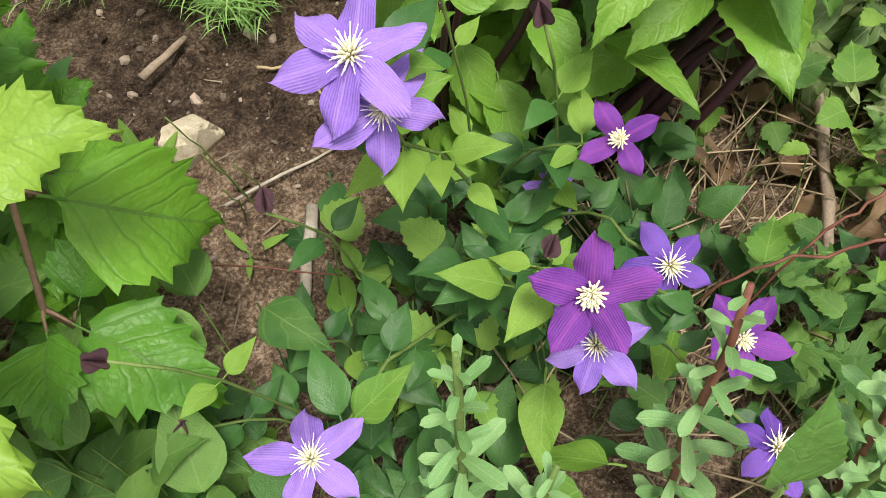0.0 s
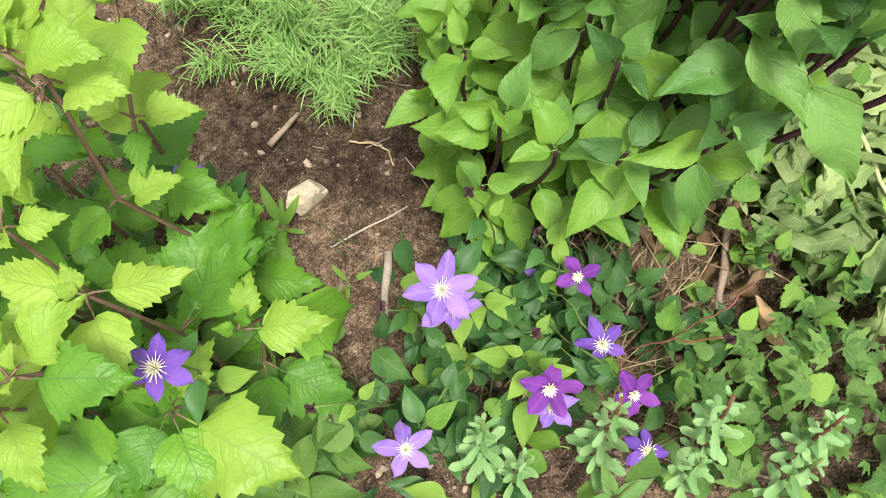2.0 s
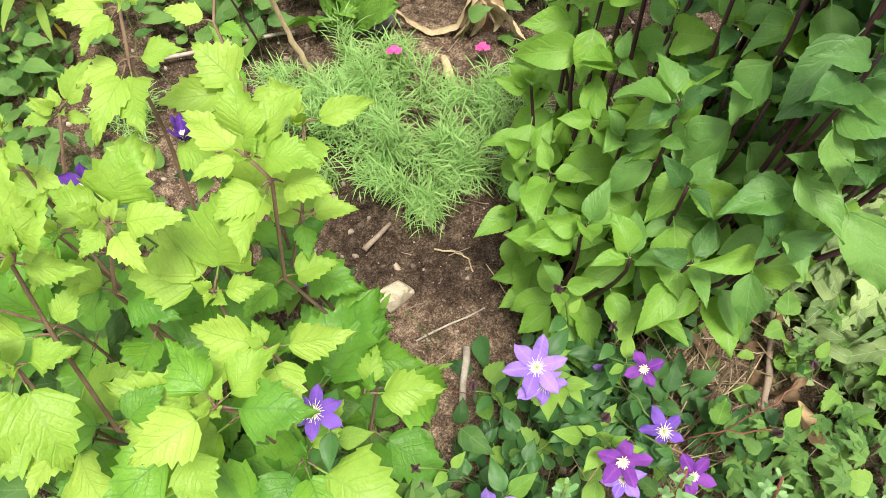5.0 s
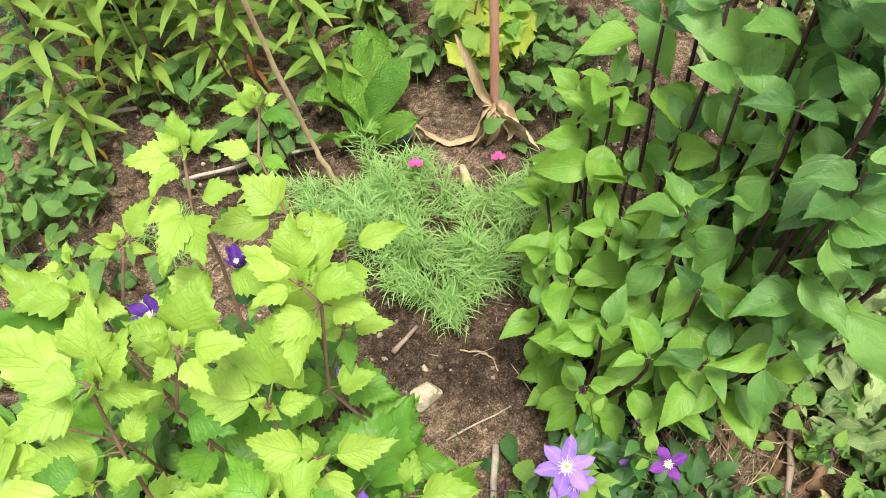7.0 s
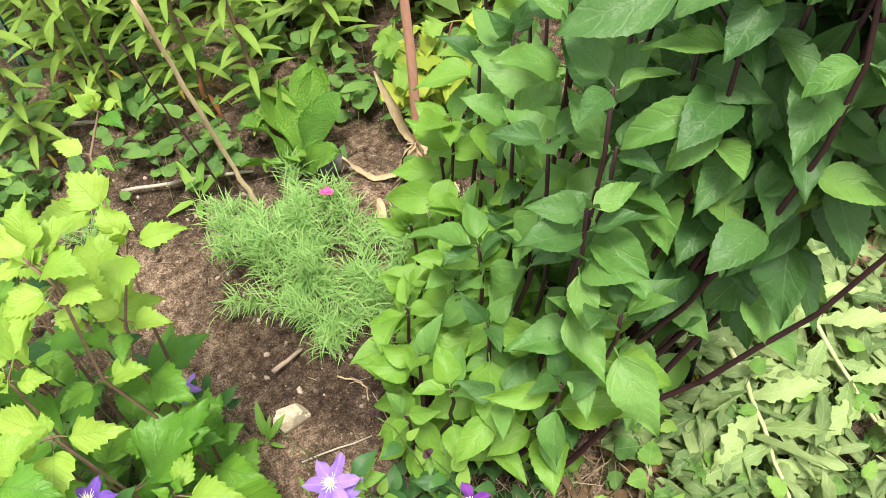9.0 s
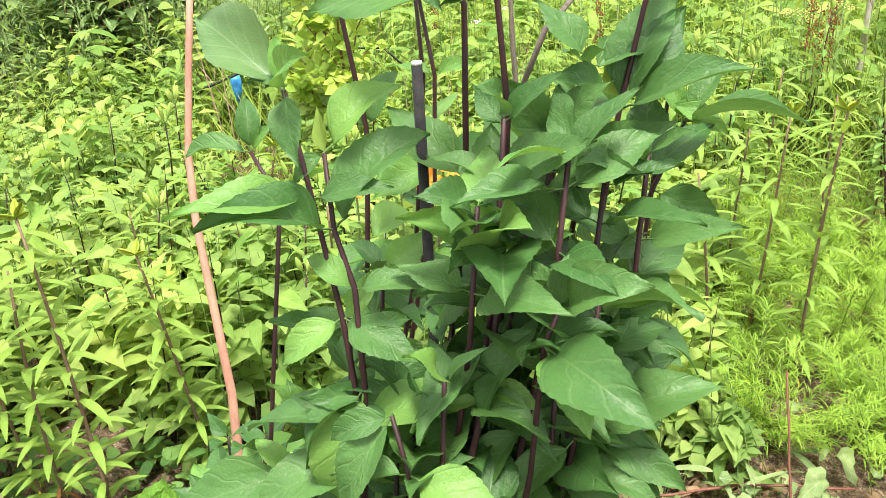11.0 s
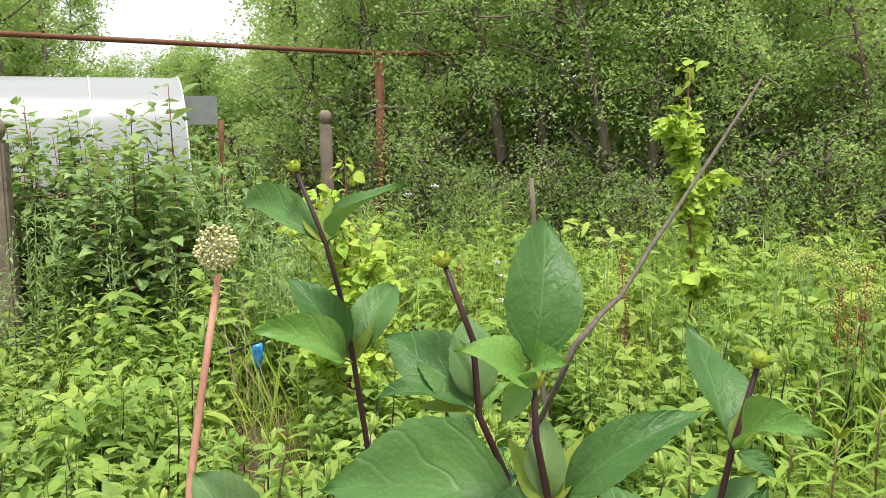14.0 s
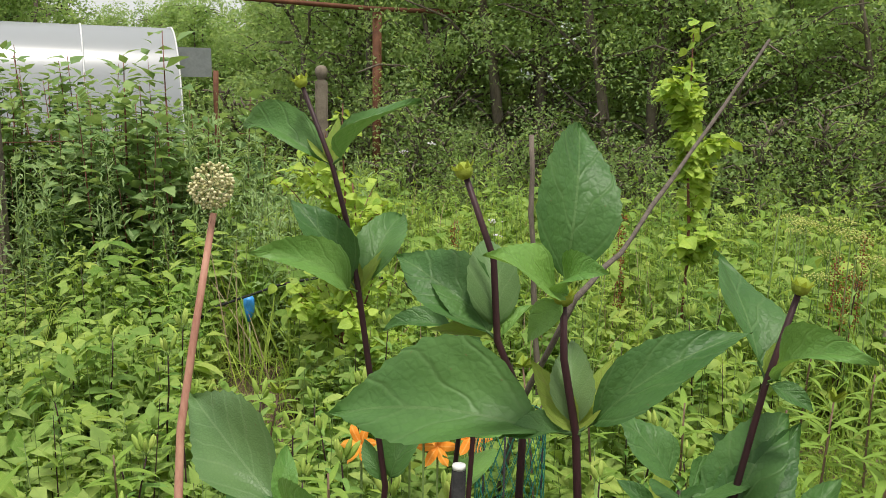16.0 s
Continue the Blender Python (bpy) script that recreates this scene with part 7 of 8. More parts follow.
make_creeper("ground_weeds", "low creeping weeds with rounded toothed leaves", "weeds", [(0.84, -0.34, 18, 0.10), (0.97, -0.2, 22, 0.12), (0.72, -0.42, 18, 0.08), (0.9, -0.48, 26, 0.1), (1.1, -0.35, 28, 0.12), (0.66, -0.33, 8, 0.05), (0.64, -0.02, 8, 0.05)], ROUND, GROUND_WEED, 81, 0.13, (0.0, 0.7), (0.5, 1.15))
make_creeper("light_ground_weeds", "light green seedlings among the creeping weeds", "weeds", [(0.85, -0.40, 24, 0.14), (1.05, 0.0, 24, 0.15), (0.72, -0.15, 10, 0.08), (0.36, -0.33, 18, 0.06), (0.33, -0.27, 8, 0.05)], ROUND[:2], CLEM_LIGHT_ISLAND, 82, 0.17, (0.0, 0.7), (0.6, 1.1))
make_creeper("buttercup_leaves", "deeply cut green leaves of creeping weeds", "weeds", [(0.78, -0.36, 24, 0.09), (0.92, -0.25, 30, 0.12), (0.68, -0.38, 10, 0.06), (0.87, -0.1, 14, 0.1), (1.0, -0.4, 30, 0.12), (0.95, 0.08, 12, 0.08)], CUT, GROUND_WEED, 88, 0.16, (0.0, 0.6), (0.6, 1.25))
make_creeper("cut_weeds", "heap of wilting cut weeds on the ground", "weeds", [(0.98, 0.18, 130, 0.13), (1.15, 0.35, 130, 0.16), (1.30, 0.65, 150, 0.2), (1.45, 0.95, 110, 0.2), (1.15, 0.95, 40, 0.14), (1.05, 0.05, 60, 0.1), (1.7, 1.2, 90, 0.2), (0.93, 0.0, 45, 0.08), (1.0, -0.18, 30, 0.1), (0.80, 0.05, 40, 0.06), (0.88, 0.12, 60, 0.07)], WILT, MULCH_GREEN, 83, 0.12, (-0.3, 0.7), (0.5, 1.3))
make_creeper("yellow_leaves", "yellowed leaves in the cut weeds", "leaves", [(0.78, 0.07, 5, 0.04), (0.90, 0.14, 5, 0.05), (0.98, 0.22, 6, 0.06), (1.2, 0.5, 8, 0.2), (1.4, 0.95, 8, 0.2)], WILT[1:2], YELLOW_LEAF, 84, 0.09, (-0.2, 0.3), (0.6, 0.9))
make_creeper("dry_weeds", "brown dried weed remains on the ground", "leaves", [(1.4, 1.15, 180, 0.18), (1.0, 1.1, 60, 0.12), (0.85, 0.12, 14, 0.08), (1.1, 0.7, 60, 0.2), (1.2, 1.25, 40, 0.12), (0.75, 0.05, 20, 0.1), (0.65, -0.1, 25, 0.08)], WILT, DRY_BROWN, 85, 0.06, (-0.3, 0.3), (0.4, 0.8))
POINTED_PLAIN = [big_arrays(0.07, 0.034, ovate, 8, 0.06, 0.5), big_arrays(0.09, 0.03, lance, 8, 0.05, 0.7)]
make_creeper("bed_weeds", "scattered weed seedlings between the lilies", "weeds", [(-1.02, 0.78, 40, 0.07), (-0.98, 0.54, 36, 0.07), (-0.88, 0.57, 22, 0.05), (-1.0, 0.42, 40, 0.08), (-0.62, 0.66, 10, 0.04), (-0.40, 0.74, 24, 0.06), (-0.55, 0.80, 36, 0.10), (-0.8, 1.05, 60, 0.15), (-0.1, 1.0, 40, 0.10), (0.15, 1.05, 50, 0.10), (0.4, 1.0, 60, 0.12), (-0.4, 1.15, 60, 0.15), (-1.2, 0.9, 60, 0.14), (0.30, 0.85, 30, 0.08), (-0.7, 0.2, 40, 0.1), (-0.75, -0.05, 60, 0.1), (-0.62, -0.25, 60, 0.09)], ROUND + POINTED_PLAIN, GROUND_WEED, 86, 0.14, (0.0, 0.8), (0.7, 1.4))
# Clematis green darkened at the low end: shade at the foot put into colour.
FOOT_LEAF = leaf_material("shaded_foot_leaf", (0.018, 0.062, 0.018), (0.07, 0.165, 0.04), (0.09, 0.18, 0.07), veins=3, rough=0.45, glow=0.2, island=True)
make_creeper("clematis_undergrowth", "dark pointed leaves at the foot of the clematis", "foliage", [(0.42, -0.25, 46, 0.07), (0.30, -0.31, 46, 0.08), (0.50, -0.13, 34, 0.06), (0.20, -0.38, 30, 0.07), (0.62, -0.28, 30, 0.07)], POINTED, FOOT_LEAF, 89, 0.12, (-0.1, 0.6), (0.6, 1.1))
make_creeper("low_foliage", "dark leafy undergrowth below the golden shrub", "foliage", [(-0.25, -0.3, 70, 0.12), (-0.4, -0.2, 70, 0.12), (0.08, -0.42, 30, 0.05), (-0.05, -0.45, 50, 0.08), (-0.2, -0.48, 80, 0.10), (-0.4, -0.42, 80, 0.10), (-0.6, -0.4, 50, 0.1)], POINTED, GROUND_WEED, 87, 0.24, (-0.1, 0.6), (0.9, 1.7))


def long_stalk(points, rad, label, mat=MULCH_GREEN):
    stick("cut_stalk", points, rad, mat, label, "stalk", 0.003)


PALE_STALK = grain_material("pale_green_stalk", (0.30, 0.36, 0.15), (0.55, 0.58, 0.30), 30, 0.6, 0.2, 0.002)
long_stalk([(0.90, 0.22, 0.06), (1.0, 0.06, 0.07), (1.06, -0.12, 0.06)], 0.006, "pale green cut weed stalk on the heap", PALE_STALK)
long_stalk([(1.05, 0.42, 0.08), (1.12, 0.25, 0.08), (1.2, 0.05, 0.05)], 0.005, "pale cut weed stalk lying over leaves", PALE_STALK)
long_stalk([(0.98, 1.28, 0.16), (1.2, 1.12, 0.10), (1.4, 0.98, 0.10), (1.55, 0.8, 0.06)], 0.006, "long pale dry weed stalk on the heap", HUSK)
long_stalk([(1.15, 1.2, 0.08), (1.4, 1.3, 0.07), (1.7, 1.32, 0.07)], 0.005, "brown dry weed stalk on the ground", STEM_RED)


CUT_LEAF = leaf_material("pale_cut_leaf", (0.18, 0.29, 0.09), (0.40, 0.51, 0.20), (0.48, 0.56, 0.3), veins=4, glow=0.3, bump=0.3, ribbing=0.6, netting=0.4, net_scale=160.0)


def ragged(u):
    """Long leaf with a wavy, cut margin."""
    return lance(u) * (1 + 0.22 * math.sin(u * 34))


def make_thistle(points, leaves, seed):
    t = thing("cut_thistle", "pale green uprooted thistle lying on the cut weeds", "weed", "cut thistles", at=points[0])
    rr = random.Random(seed)
    inv = Matrix.Translation(-Vector(points[0]))
    line = []
    for a, b in zip(points, points[1:]):
        line += [Vector(a).lerp(Vector(b), k / 5) + Vector((rr.uniform(-0.003, 0.003), rr.uniform(-0.003, 0.003), 0)) for k in range(5)]
    part("stalk", Mesh().add(*tube(line, [0.0062 - 0.0035 * k / len(line) for k in range(len(line))], 7)).data("stalk", PALE_STALK), t, inv)
    for k in range(leaves):
        p = line[min(len(line) - 1, int((k + 0.5) / leaves * len(line)))]
        way = (line[-1] - line[0]).normalized()
        side = Vector((-way.y, way.x, 0)) * (1 if k % 2 else -1)
        d = (way * rr.uniform(0.2, 0.9) + side * rr.uniform(0.5, 1.0) + Vector((0, 0, rr.uniform(-0.05, 0.5)))).normalized()
        ln = rr.uniform(0.09, 0.17)
        part("leaf", Mesh().add(*leaf(ln, ln * rr.uniform(0.22, 0.34), ragged, 24, 4, 0.05, rr.uniform(0.3, 1.1), 0.25, 0.12, 0.0, rr.uniform(-0.8, 0.8), rr)).data("leaf", CUT_LEAF), t, inv @ aim(p, d, (rr.uniform(-0.4, 0.4), rr.uniform(-0.6, 0.2), 1)))


make_thistle([(0.86, 0.30, 0.10), (0.93, 0.12, 0.12), (0.97, -0.04, 0.11), (1.02, -0.20, 0.09)], 13, 4)
make_thistle([(1.02, 0.42, 0.12), (1.08, 0.22, 0.13), (1.18, 0.02, 0.10)], 12, 5)
make_thistle([(0.98, 0.62, 0.12), (1.16, 0.62, 0.14), (1.36, 0.70, 0.12)], 12, 6)
make_thistle([(1.12, 0.95, 0.13), (1.3, 0.84, 0.14), (1.5, 0.86, 0.12)], 12, 7)
make_thistle([(0.82, 0.16, 0.07), (0.90, 0.30, 0.09), (1.0, 0.44, 0.10)], 10, 8)


def make_seedling(at, leaves, label):
    t = thing("seedling", label, "seedling", at=at)
    rr = random.Random(int(abs(at[0]) * 1000))
    for az, el, ln in leaves:
        me = Mesh().add(*leaf(ln, ln * 0.26, lambda u: lance(min(1, u * 0.9 + 0.1)), 10, 4, 0, 0.6, 0.2, 0.04, ln * 0.25)).data("leaf", CLEM_LIGHT)
        part("leaf", me, t, aim((0, 0, 0.005), polar(az, el), (0, -0.2, 1)))


make_seedling((-0.016, -0.06, 0.005), [(2.1, 0.8, 0.075), (0.9, 0.9, 0.06), (1.5, 1.1, 0.05), (-0.3, 0.4, 0.035), (3.3, 0.2, 0.04)], "small green seedling with narrow leaves beside the stone")
make_seedling((0.10, -0.16, 0.005), [(0.3, 0.5, 0.04), (2.4, 0.6, 0.035), (-1.5, 0.5, 0.03)], "tiny green seedling in the soil")
make_seedling((-0.40, 0.60, 0.005), [(0.6, 0.9, 0.09), (2.4, 0.8, 0.10), (-1.2, 0.3, 0.07), (-2.4, 0.2, 0.08), (1.5, 1.0, 0.10)], "broad-leaved seedling on the bed")
make_seedling((-0.95, 0.50, 0.005), [(0.4, 0.3, 0.12), (1.8, 0.5, 0.11), (2.9, 0.3, 0.12), (-1.2, 0.2, 0.12), (-2.3, 0.2, 0.10)], "flat weed rosette with long leaves")


# ---- garden odds and ends ----
BLACK_ROUGH = grain_material("scuffed_black_plastic", (0.010, 0.010, 0.011), (0.04, 0.04, 0.04), 60, 0.7, 0.4, 0.003, spec=0.15)
rod = thing("plastic_rod", "black plastic plant stake with a pale cut end", "stake", at=(0.828, 0.139, 0))
part("shaft", Mesh().add(*tube([(0, 0, -0.05), (0, 0, 0.8), (0, 0, 1.497)], 0.0058, 10)).data("shaft", BLACK_ROUGH), rod)
part("cap", Mesh().add(*tube([(0, 0, 1.4975), (0, 0, 1.501)], 0.0055, 10)).data("cap", WHITE_CUT), rod, label="pale cut end")

hoop = [(-1.75, 3.95, 0.1), (-1.60, 3.98, 0.42), (-1.47, 4.0, 0.52), (-1.1, 4.1, 0.66), (-0.80, 4.2, 0.72), (-0.4, 4.3, 0.70), (-0.1, 4.35, 0.4), (0.0, 4.4, 0.0)]
stick("garden_hoop", hoop, 0.009, BLACK_PLASTIC, "black plastic hose bent into a hoop over the bed", "hoop", 0.0)


def make_net(x, y, z0, z1, rad):
    b = Mesh()
    n = 22
    for k in range(n):
        for sign in (1, -1):
            pts = []
            for i in range(13):
                a = 2 * math.pi * k / n + sign * i * 0.16
                pts.append((rad * math.cos(a), rad * math.sin(a), z0 + (z1 - z0) * i / 12))
            b.add(*tube(pts, 0.0011, 4, False))
    for z in (z0, z1):
        b.add(*tube([(rad * math.cos(a * 0.314), rad * math.sin(a * 0.314), z) for a in range(21)], 0.0016, 4, False))
    t = thing("plant_guard", "green plastic mesh guard round a lily", "net", at=(x, y, 0))
    part("net", b.data("net", GREEN_NET), t)
    for a in (0.5, 2.6, 4.7):
        part("peg", Mesh().add(*tube([(rad * math.cos(a), rad * math.sin(a), -0.02), (rad * math.cos(a), rad * math.sin(a), z1)], 0.003, 6)).data("peg", BLACK_PLASTIC), t)


make_net(0.64, 1.79, 0.35, 0.90, 0.10)
make_net(-1.26, 0.98, 0.0, 0.46, 0.17)


def make_bottle(x, y, z):
    t = thing("bottle_on_cane", "blue plastic bottle turned over on a cane", "bottle", at=(x, y, 0))
    prof = [(0.002, 0.0), (0.012, 0.0), (0.013, 0.02), (0.030, 0.05), (0.033, 0.07), (0.033, 0.14), (0.026, 0.155), (0.002, 0.158)]
    v, f = [], []
    n = 16
    for rr, h in prof:
        v += [(rr * math.cos(2 * math.pi * k / n), rr * math.sin(2 * math.pi * k / n), z - 0.10 + h) for k in range(n)]
    for i in range(len(prof) - 1):
        f += [(i * n + k, i * n + (k + 1) % n, (i + 1) * n + (k + 1) % n, (i + 1) * n + k) for k in range(n)]
    part("bottle", Mesh().add(v, f).data("bottle", BLUE_PLASTIC), t)
    part("cane", Mesh().add(*tube([(0, 0, -0.05), (0, 0, z - 0.06)], 0.005, 6)).data("cane", BARK_PALE), t)


make_bottle(-1.30, 4.10, 0.52)
stick("wooden_stake", [(-2.42, 5.86, -0.05), (-2.41, 5.86, 1.0), (-2.40, 5.86, 1.955)], 0.030, RUST, "thin rusty brown garden stake", "stake", 0.004)
stick("broken_branch", [(0.56, 3.40, 0.0), (0.50, 3.42, 0.9), (0.47, 3.426, 1.62)], 0.017, BARK, "dark broken branch standing in the weeds", "branch", 0.01)
stick("bare_branch", [(0.45, 2.5, 0.1), (0.62, 2.1, 0.8), (0.794, 1.90, 1.21), (0.945, 2.25, 1.355), (1.20, 2.78, 1.68), (1.449, 3.335, 2.03)], 0.0102, BRANCH, "long bare grey branch leaning over the weeds", "branch", 0.010)
stick("wooden_post", [(2.36, 4.6, -0.05), (2.38, 4.62, 0.7), (2.41, 4.64, 1.37)], 0.024, BARK_PALE, "leaning weathered wooden post", "post", 0.006)

YOUNG = leaf_material("young_tree_leaf", (0.20, 0.36, 0.04), (0.46, 0.59, 0.10), (0.5, 0.55, 0.2), veins=4, glow=0.36, island=True)


def make_sapling(x, y, h, low, rad, n, seed, label, size=1.0, branches=7):
    t = thing("sapling", label, "young tree", at=(x, y, 0))
    r = random.Random(seed)
    placed, limbs = [], []
    shapes = [big_arrays(0.062, 0.048, heart, 6, 0.0, 0.6, 0.04, 2), big_arrays(0.052, 0.038, heart, 6, 0.0, 0.3, 0.04, 2)]
    main = curve_points((0, 0, -0.03), (r.uniform(-0.05, 0.05), 0, h), (0.02, 0, 0), 8, 0.01, r)
    lines = [main[3:]]
    for k in range(branches):
        z = low + (h - low) * r.uniform(0.0, 0.8)
        i = min(int(z / h * 8), 7)
        d = polar(r.uniform(0, 6.28), r.uniform(0.7, 1.2))
        bp = curve_points(main[i], main[i] + d * rad * r.uniform(0.8, 1.6), (0, 0, 0.05), 4, 0.01, r)
        limbs.append(Mesh().add(*tube(bp, [0.005, 0.004, 0.003, 0.003, 0.002], 5)))
        lines.append(bp)
    for k in range(n):
        ln = r.choice(lines)
        s = r.uniform(0, len(ln) - 1.001)
        p = ln[int(s)].lerp(ln[int(s) + 1], s - int(s))
        if p.z < low:
            continue
        placed.append((r.randint(0, 1), aim(p + Vector((r.gauss(0, 0.03), r.gauss(0, 0.03), r.gauss(0, 0.02))), polar(r.uniform(0, 6.28), r.uniform(-0.9, 0.6)), (r.uniform(-0.8, 0.8), r.uniform(-1.2, 0.4), 1), size * r.uniform(0.6, 1.2))))
    part("trunk", Mesh().add(*tube(main, [0.012 * (1 - i / 9) + 0.002 for i in range(9)], 6)).data("trunk", STEM_RED), t)
    for w in limbs:
        part("branch", w.data("branch", STEM_RED), t)
    part("foliage", spread("foliage", shapes, placed, YOUNG), t)["kind"] = "stuff"


make_sapling(1.24, 4.46, 2.2, 0.9, 0.24, 1100, 1, "slender young plum tree with yellow-green leaves", 1.25, 12)
make_sapling(-0.62, 3.77, 1.74, 0.5, 0.40, 800, 2, "bushy young fruit tree with yellow-green leaves", 1.15, 16)
make_sapling(-0.42, 3.55, 1.35, 0.3, 0.35, 600, 3, "low young fruit bush with yellow-green leaves", 1.15, 12)
make_sapling(3.0, 3.9, 1.75, 0.4, 0.3, 260, 4, "young fruit tree at the edge of the grass", 1.1, 12)


def make_woodpile():
    t = thing("brush_pile", "low pile of dark brushwood partly covered with black plastic", "brush pile", at=(2.72, 5.45, 0))
    r = random.Random(31)
    for k in range(90):
        a = r.gauss(0.0, 0.28)
        p = Vector((r.uniform(0.08, 0.42), r.uniform(-0.2, 0.2), 1.02 + 0.28 * r.random()))
        d = Vector((math.cos(a), r.uniform(-0.6, 0.6), math.sin(a))) * r.uniform(0.12, 0.24)
        part("branch", Mesh().add(*tube(curve_points(p - d, p + d, (0, 0, r.uniform(-0.03, 0.05)), 4, 0.02, r), [q * r.uniform(0.004, 0.011) for q in (1, 0.95, 0.9, 0.75, 0.5)], 5)).data("branch", STEM_DARK if k % 3 else BARK), t)
    bm = bmesh.new()
    bmesh.ops.create_icosphere(bm, subdivisions=4, radius=1)
    for v in bm.verts:
        d = v.co.normalized()
        k = 1 + 0.5 * noise.noise(d * 1.9) + 0.3 * noise.noise(d * 4.3) + 0.12 * noise.noise(d * 9)
        v.co = Vector((d.x * 0.11, d.y * 0.10, d.z * 0.10)) * k + Vector((-0.08, -0.15, 1.22))
    me = bpy.data.meshes.new("cover")
    bm.to_mesh(me)
    bm.free()
    me.materials.append(BLACK_PLASTIC)
    part("cover", me, t, label="crumpled black plastic sheet")


make_woodpile()
stick("fence_wire", [(-4.6, 3.4, 1.42), (-3.61, 4.74, 1.40), (-3.1, 6.7, 1.36), (-2.6, 8.7, 1.42), (-1.5, 11.0, 1.38)], 0.004, RUST, "rusty fence wire between the concrete posts", "wire", 0.0)

# pale umbels among the far weeds
r = random.Random(91)
UMBEL = leaf_material("umbel_floret", (0.40, 0.46, 0.12), (0.62, 0.64, 0.24), (0.5, 0.5, 0.2), veins=1, glow=0.3, island=True)
umb, st = Mesh(), Mesh()
for k in range(60):
    x, y = r.uniform(1.9, 4.2), r.uniform(3.6, 5.6)
    h = r.uniform(0.75, 1.1)
    c = Vector((x, y, h))
    st.add(*tube([(x, y, 0), c], 0.003, 5))
    for q in range(48):
        d = polar(q * 2.4, 1.5 - 0.95 * math.sqrt(q / 48))
        p = c + Vector((d.x * 1.25, d.y * 1.25, d.z * 0.8)) * 0.075 * r.uniform(0.85, 1.1)
        umb.add([p + Vector(v) * 0.0055 for v in PB[0]], PB[1])
        if q % 4 == 0:
            st.add(*tube([c - Vector((0, 0, 0.02)), p], 0.001, 3, False))
ob = solid("umbel_flowers", umb.data("umbel_flowers", UMBEL), "yellowish flat flower heads among the weeds", "flowers", kind="stuff")
part("stalks", st.data("stalks", STEM_GREEN), ob)["kind"] = "stuff"


# dry grass and rusty seed stalks in the rough
def dry_stand(name, label, count, area, height, mat, seed, blades):
    r = random.Random(seed)
    placed = []
    while len(placed) < count:
        x, y = r.uniform(area[0], area[1]), r.uniform(area[2], area[3])
        if noise.noise((x * 0.8, y * 0.8, seed)) < 0.0:
            continue
        placed.append((r.randint(0, len(blades) - 1), aim((x, y, ground_height(x, y)), polar(r.uniform(0, 6.28), r.uniform(1.1, 1.5)), polar(r.uniform(0, 6.28), 0), height * r.uniform(0.7, 1.2))))
    solid(name, spread(name, blades, placed, mat), label, "grass", kind="stuff")


dry_stand("dry_grass", "pale dry grass stalks among the weeds", 600, (-3.5, 4.5, 3.4, 8.0), 1.0, STRAW, 5, [small(0.95, 0.007, strap, 4, 0.4, 0.2, 2), small(0.75, 0.006, strap, 4, 0.8, 0.2, 2)])
r = random.Random(15)
seeds, sst = Mesh(), Mesh()
for cx, cy, n in [(2.15, 4.5, 4), (0.9, 4.6, 2), (3.0, 4.2, 4), (-0.2, 5.2, 1)]:
    for _ in range(n):
        x, y, h = r.gauss(cx, 0.12), r.gauss(cy, 0.12), r.uniform(0.85, 1.15)
        sst.add(*tube([(x, y, 0), (x + 0.02, y, h)], [0.004, 0.002], 4))
        for k in range(90):
            p = Vector((x + 0.02 + r.gauss(0, 0.018), y + r.gauss(0, 0.018), h - r.random() * 0.32))
            seeds.add([p + Vector(v) * 0.0055 for v in PB[0][:]], PB[1])
ob = solid("sorrel_seed_stalks", seeds.data("sorrel_seed_stalks", RUSTY, False), "rusty brown sorrel seed heads among the weeds", "weeds", kind="stuff")
part("stalks", sst.data("stalks", STEM_RED), ob)["kind"] = "stuff"


# ---- currant seedling behind the allium ----
def make_currant():
    t = thing("currant_bush", "young currant plant with lobed yellow-green leaves", "currant", at=(0.15, 0.93, 0))
    r = random.Random(23)
    shapes = [Mesh().add(*wedge_leaf(0.075, 0.10, 18, 6, r.uniform(0.2, 0.8), 0.12, 0.06, 0.03, 0, r)).data("leaf", BRACT if k else CLEM_LIGHT) for k in range(3)]
    for k in range(5):
        top = Vector((r.uniform(-0.12, 0.16), r.uniform(-0.05, 0.06), r.uniform(0.15, 0.42)))
        pts = curve_points((r.uniform(-0.03, 0.03), 0, -0.01), top, (0, 0, 0.03), 5, 0.004, r)
        part("stem", Mesh().add(*tube(pts, 0.0028, 5)).data("stem", STEM_RED), t)
        for i in range(2, 6):
            for _ in range(2):
                part("leaf", r.choice(shapes), t, aim(pts[i], polar(r.uniform(0, 6.28), r.uniform(-0.3, 0.5)), (0, -0.7, 1), r.uniform(0.6, 1.15)))


make_currant()


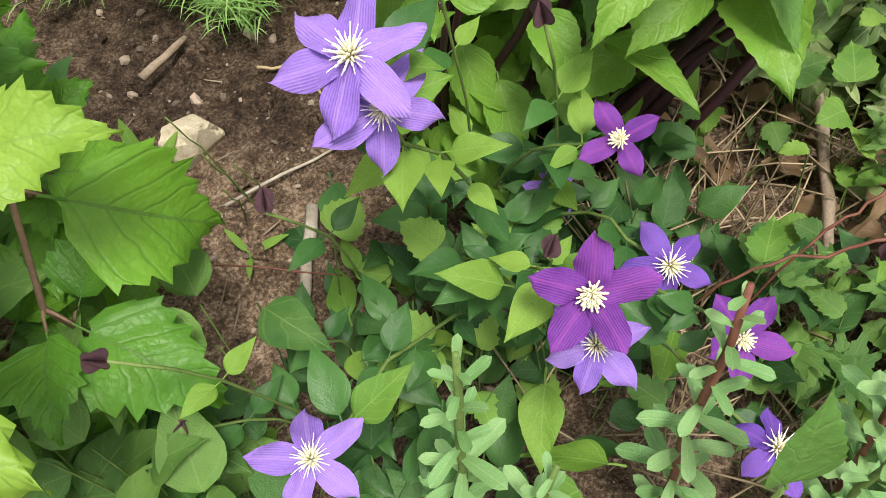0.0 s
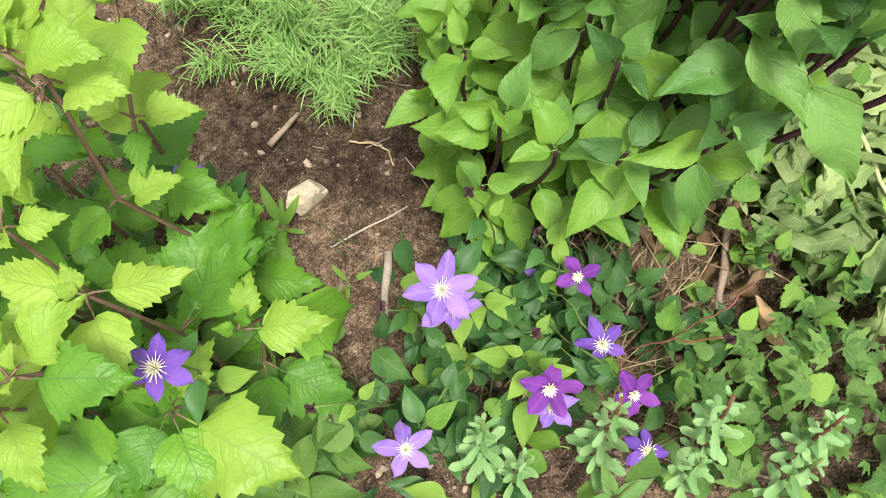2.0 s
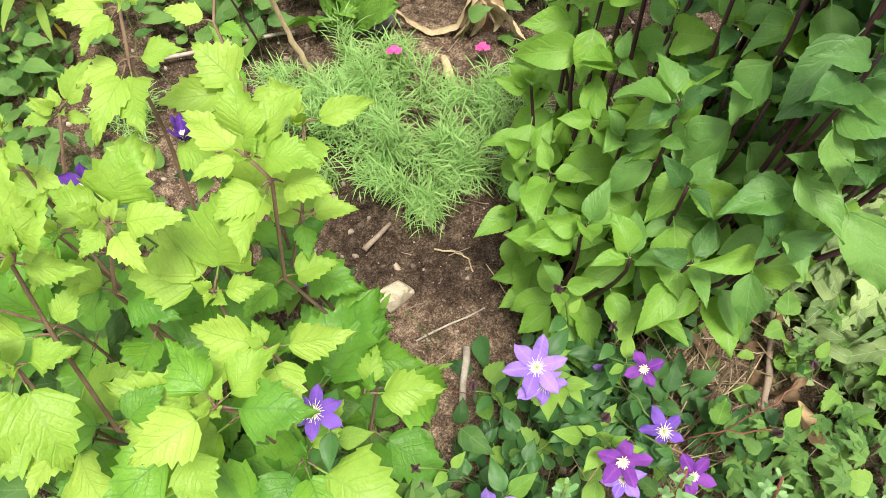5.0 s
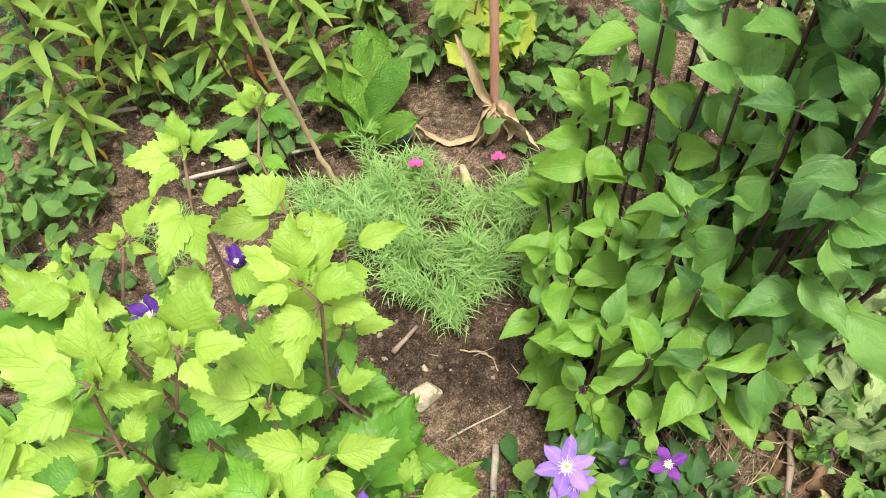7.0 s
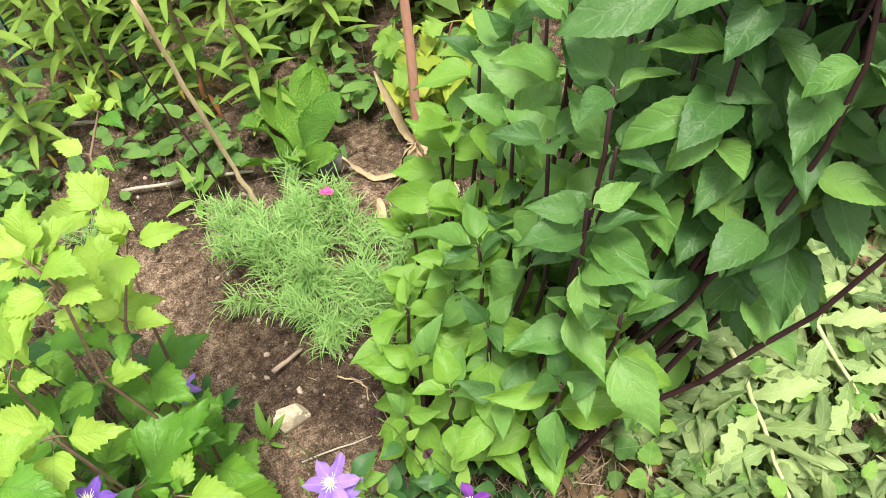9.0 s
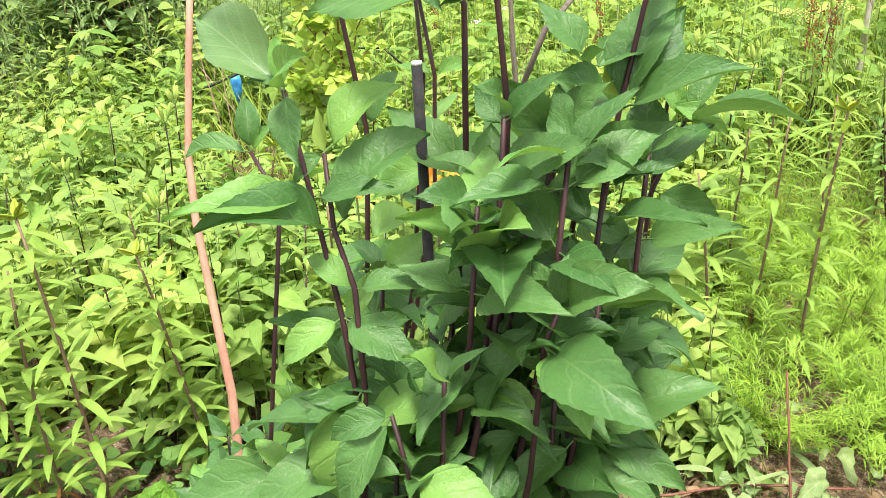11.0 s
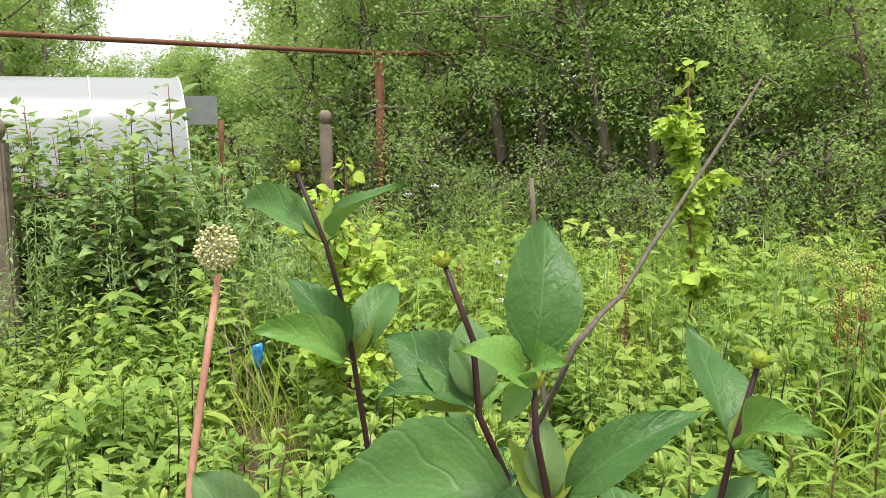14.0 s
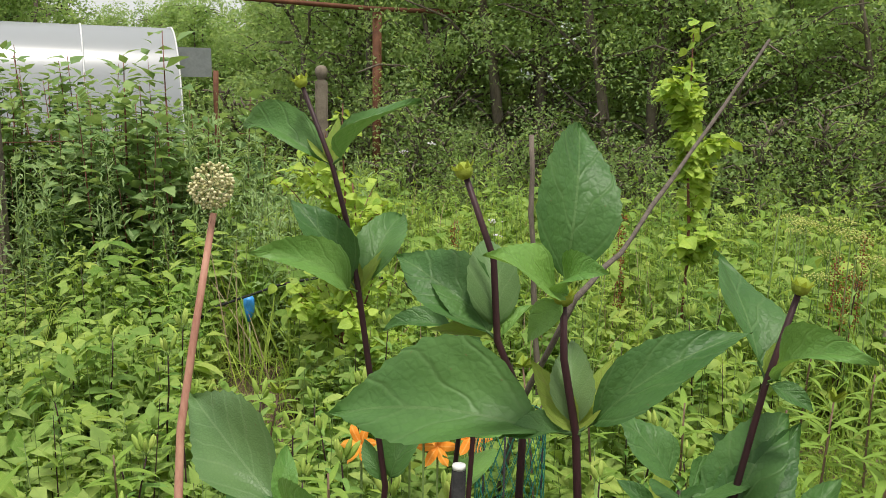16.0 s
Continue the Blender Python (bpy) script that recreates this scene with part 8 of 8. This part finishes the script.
# ---- runners over the straw and one broad leaf by the path ----
stick("runner_stem", [(0.652, -0.326, 0.245), (0.62, -0.326, 0.228), (0.59, -0.32, 0.217), (0.562, -0.323, 0.204), (0.536, -0.326, 0.18), (0.50, -0.30, 0.03)], 0.0016, STEM_RED, "thin brown clematis runner above the straw", "twig", 0.002)
stick("runner_stem", [(0.70, -0.25, 0.25), (0.664, -0.282, 0.238), (0.633, -0.294, 0.215), (0.613, -0.304, 0.199), (0.56, -0.31, 0.04)], 0.0016, STEM_RED, "thin brown clematis runner with buds", "twig", 0.002)


def make_path_leaf():
    t = thing("broad_leaf_plant", "single upright pointed dark green leaf beside the path", "plant", at=(0.505, -0.525, 0))
    part("stem", Mesh().add(*tube([(0, 0, -0.01), (0.004, 0.0, 0.15), (0.006, 0.01, 0.30)], [0.003, 0.0026, 0.002], 6)).data("stem", STEM_GREEN), t)
    blade = leaf(0.105, 0.044, ovate, 22, 6, 0.05, 0.2, 0.25, 0.04, 0.008)
    part("leaf", Mesh().add(*blade).data("leaf", SHRUB_GREEN), t, aim((0.006, 0.01, 0.295), (0.02, 0.15, 1), (0.1, -1, 0.25)))
    for az, s in ((0.4, 0.6), (3.4, 0.55), (1.9, 0.5)):
        part("leaf", Mesh().add(*blade).data("leaf", SHRUB_GREEN), t, aim((0.003, 0, 0.12), polar(az, 0.2), (0, -0.3, 1), s))


make_path_leaf()


r = random.Random(97)
daisy, dst = Mesh(), Mesh()
for cx, cy, cz, n in [(0.05, 4.6, 1.0, 2), (0.25, 4.6, 0.8, 2), (-0.75, 5.6, 1.35, 2)]:
    for _ in range(n):
        c = Vector((cx + r.gauss(0, 0.09), cy + r.gauss(0, 0.09), cz + r.gauss(0, 0.06)))
        dst.add(*tube([(c.x + 0.02, c.y, 0), c], [0.003, 0.0015], 4, False))
        for q in range(12):
            p = c + Vector((r.gauss(0, 0.018), r.gauss(0, 0.018), r.gauss(0, 0.005)))
            daisy.add([p + Vector(v) * 0.0055 for v in PB[0]], PB[1])
ob = solid("white_flower_heads", daisy.data("white_flower_heads", WHITE_FIL), "small white yarrow-like flower heads in the weeds", "flowers", kind="stuff")
part("stalks", dst.data("stalks", STEM_GREEN), ob)["kind"] = "stuff"
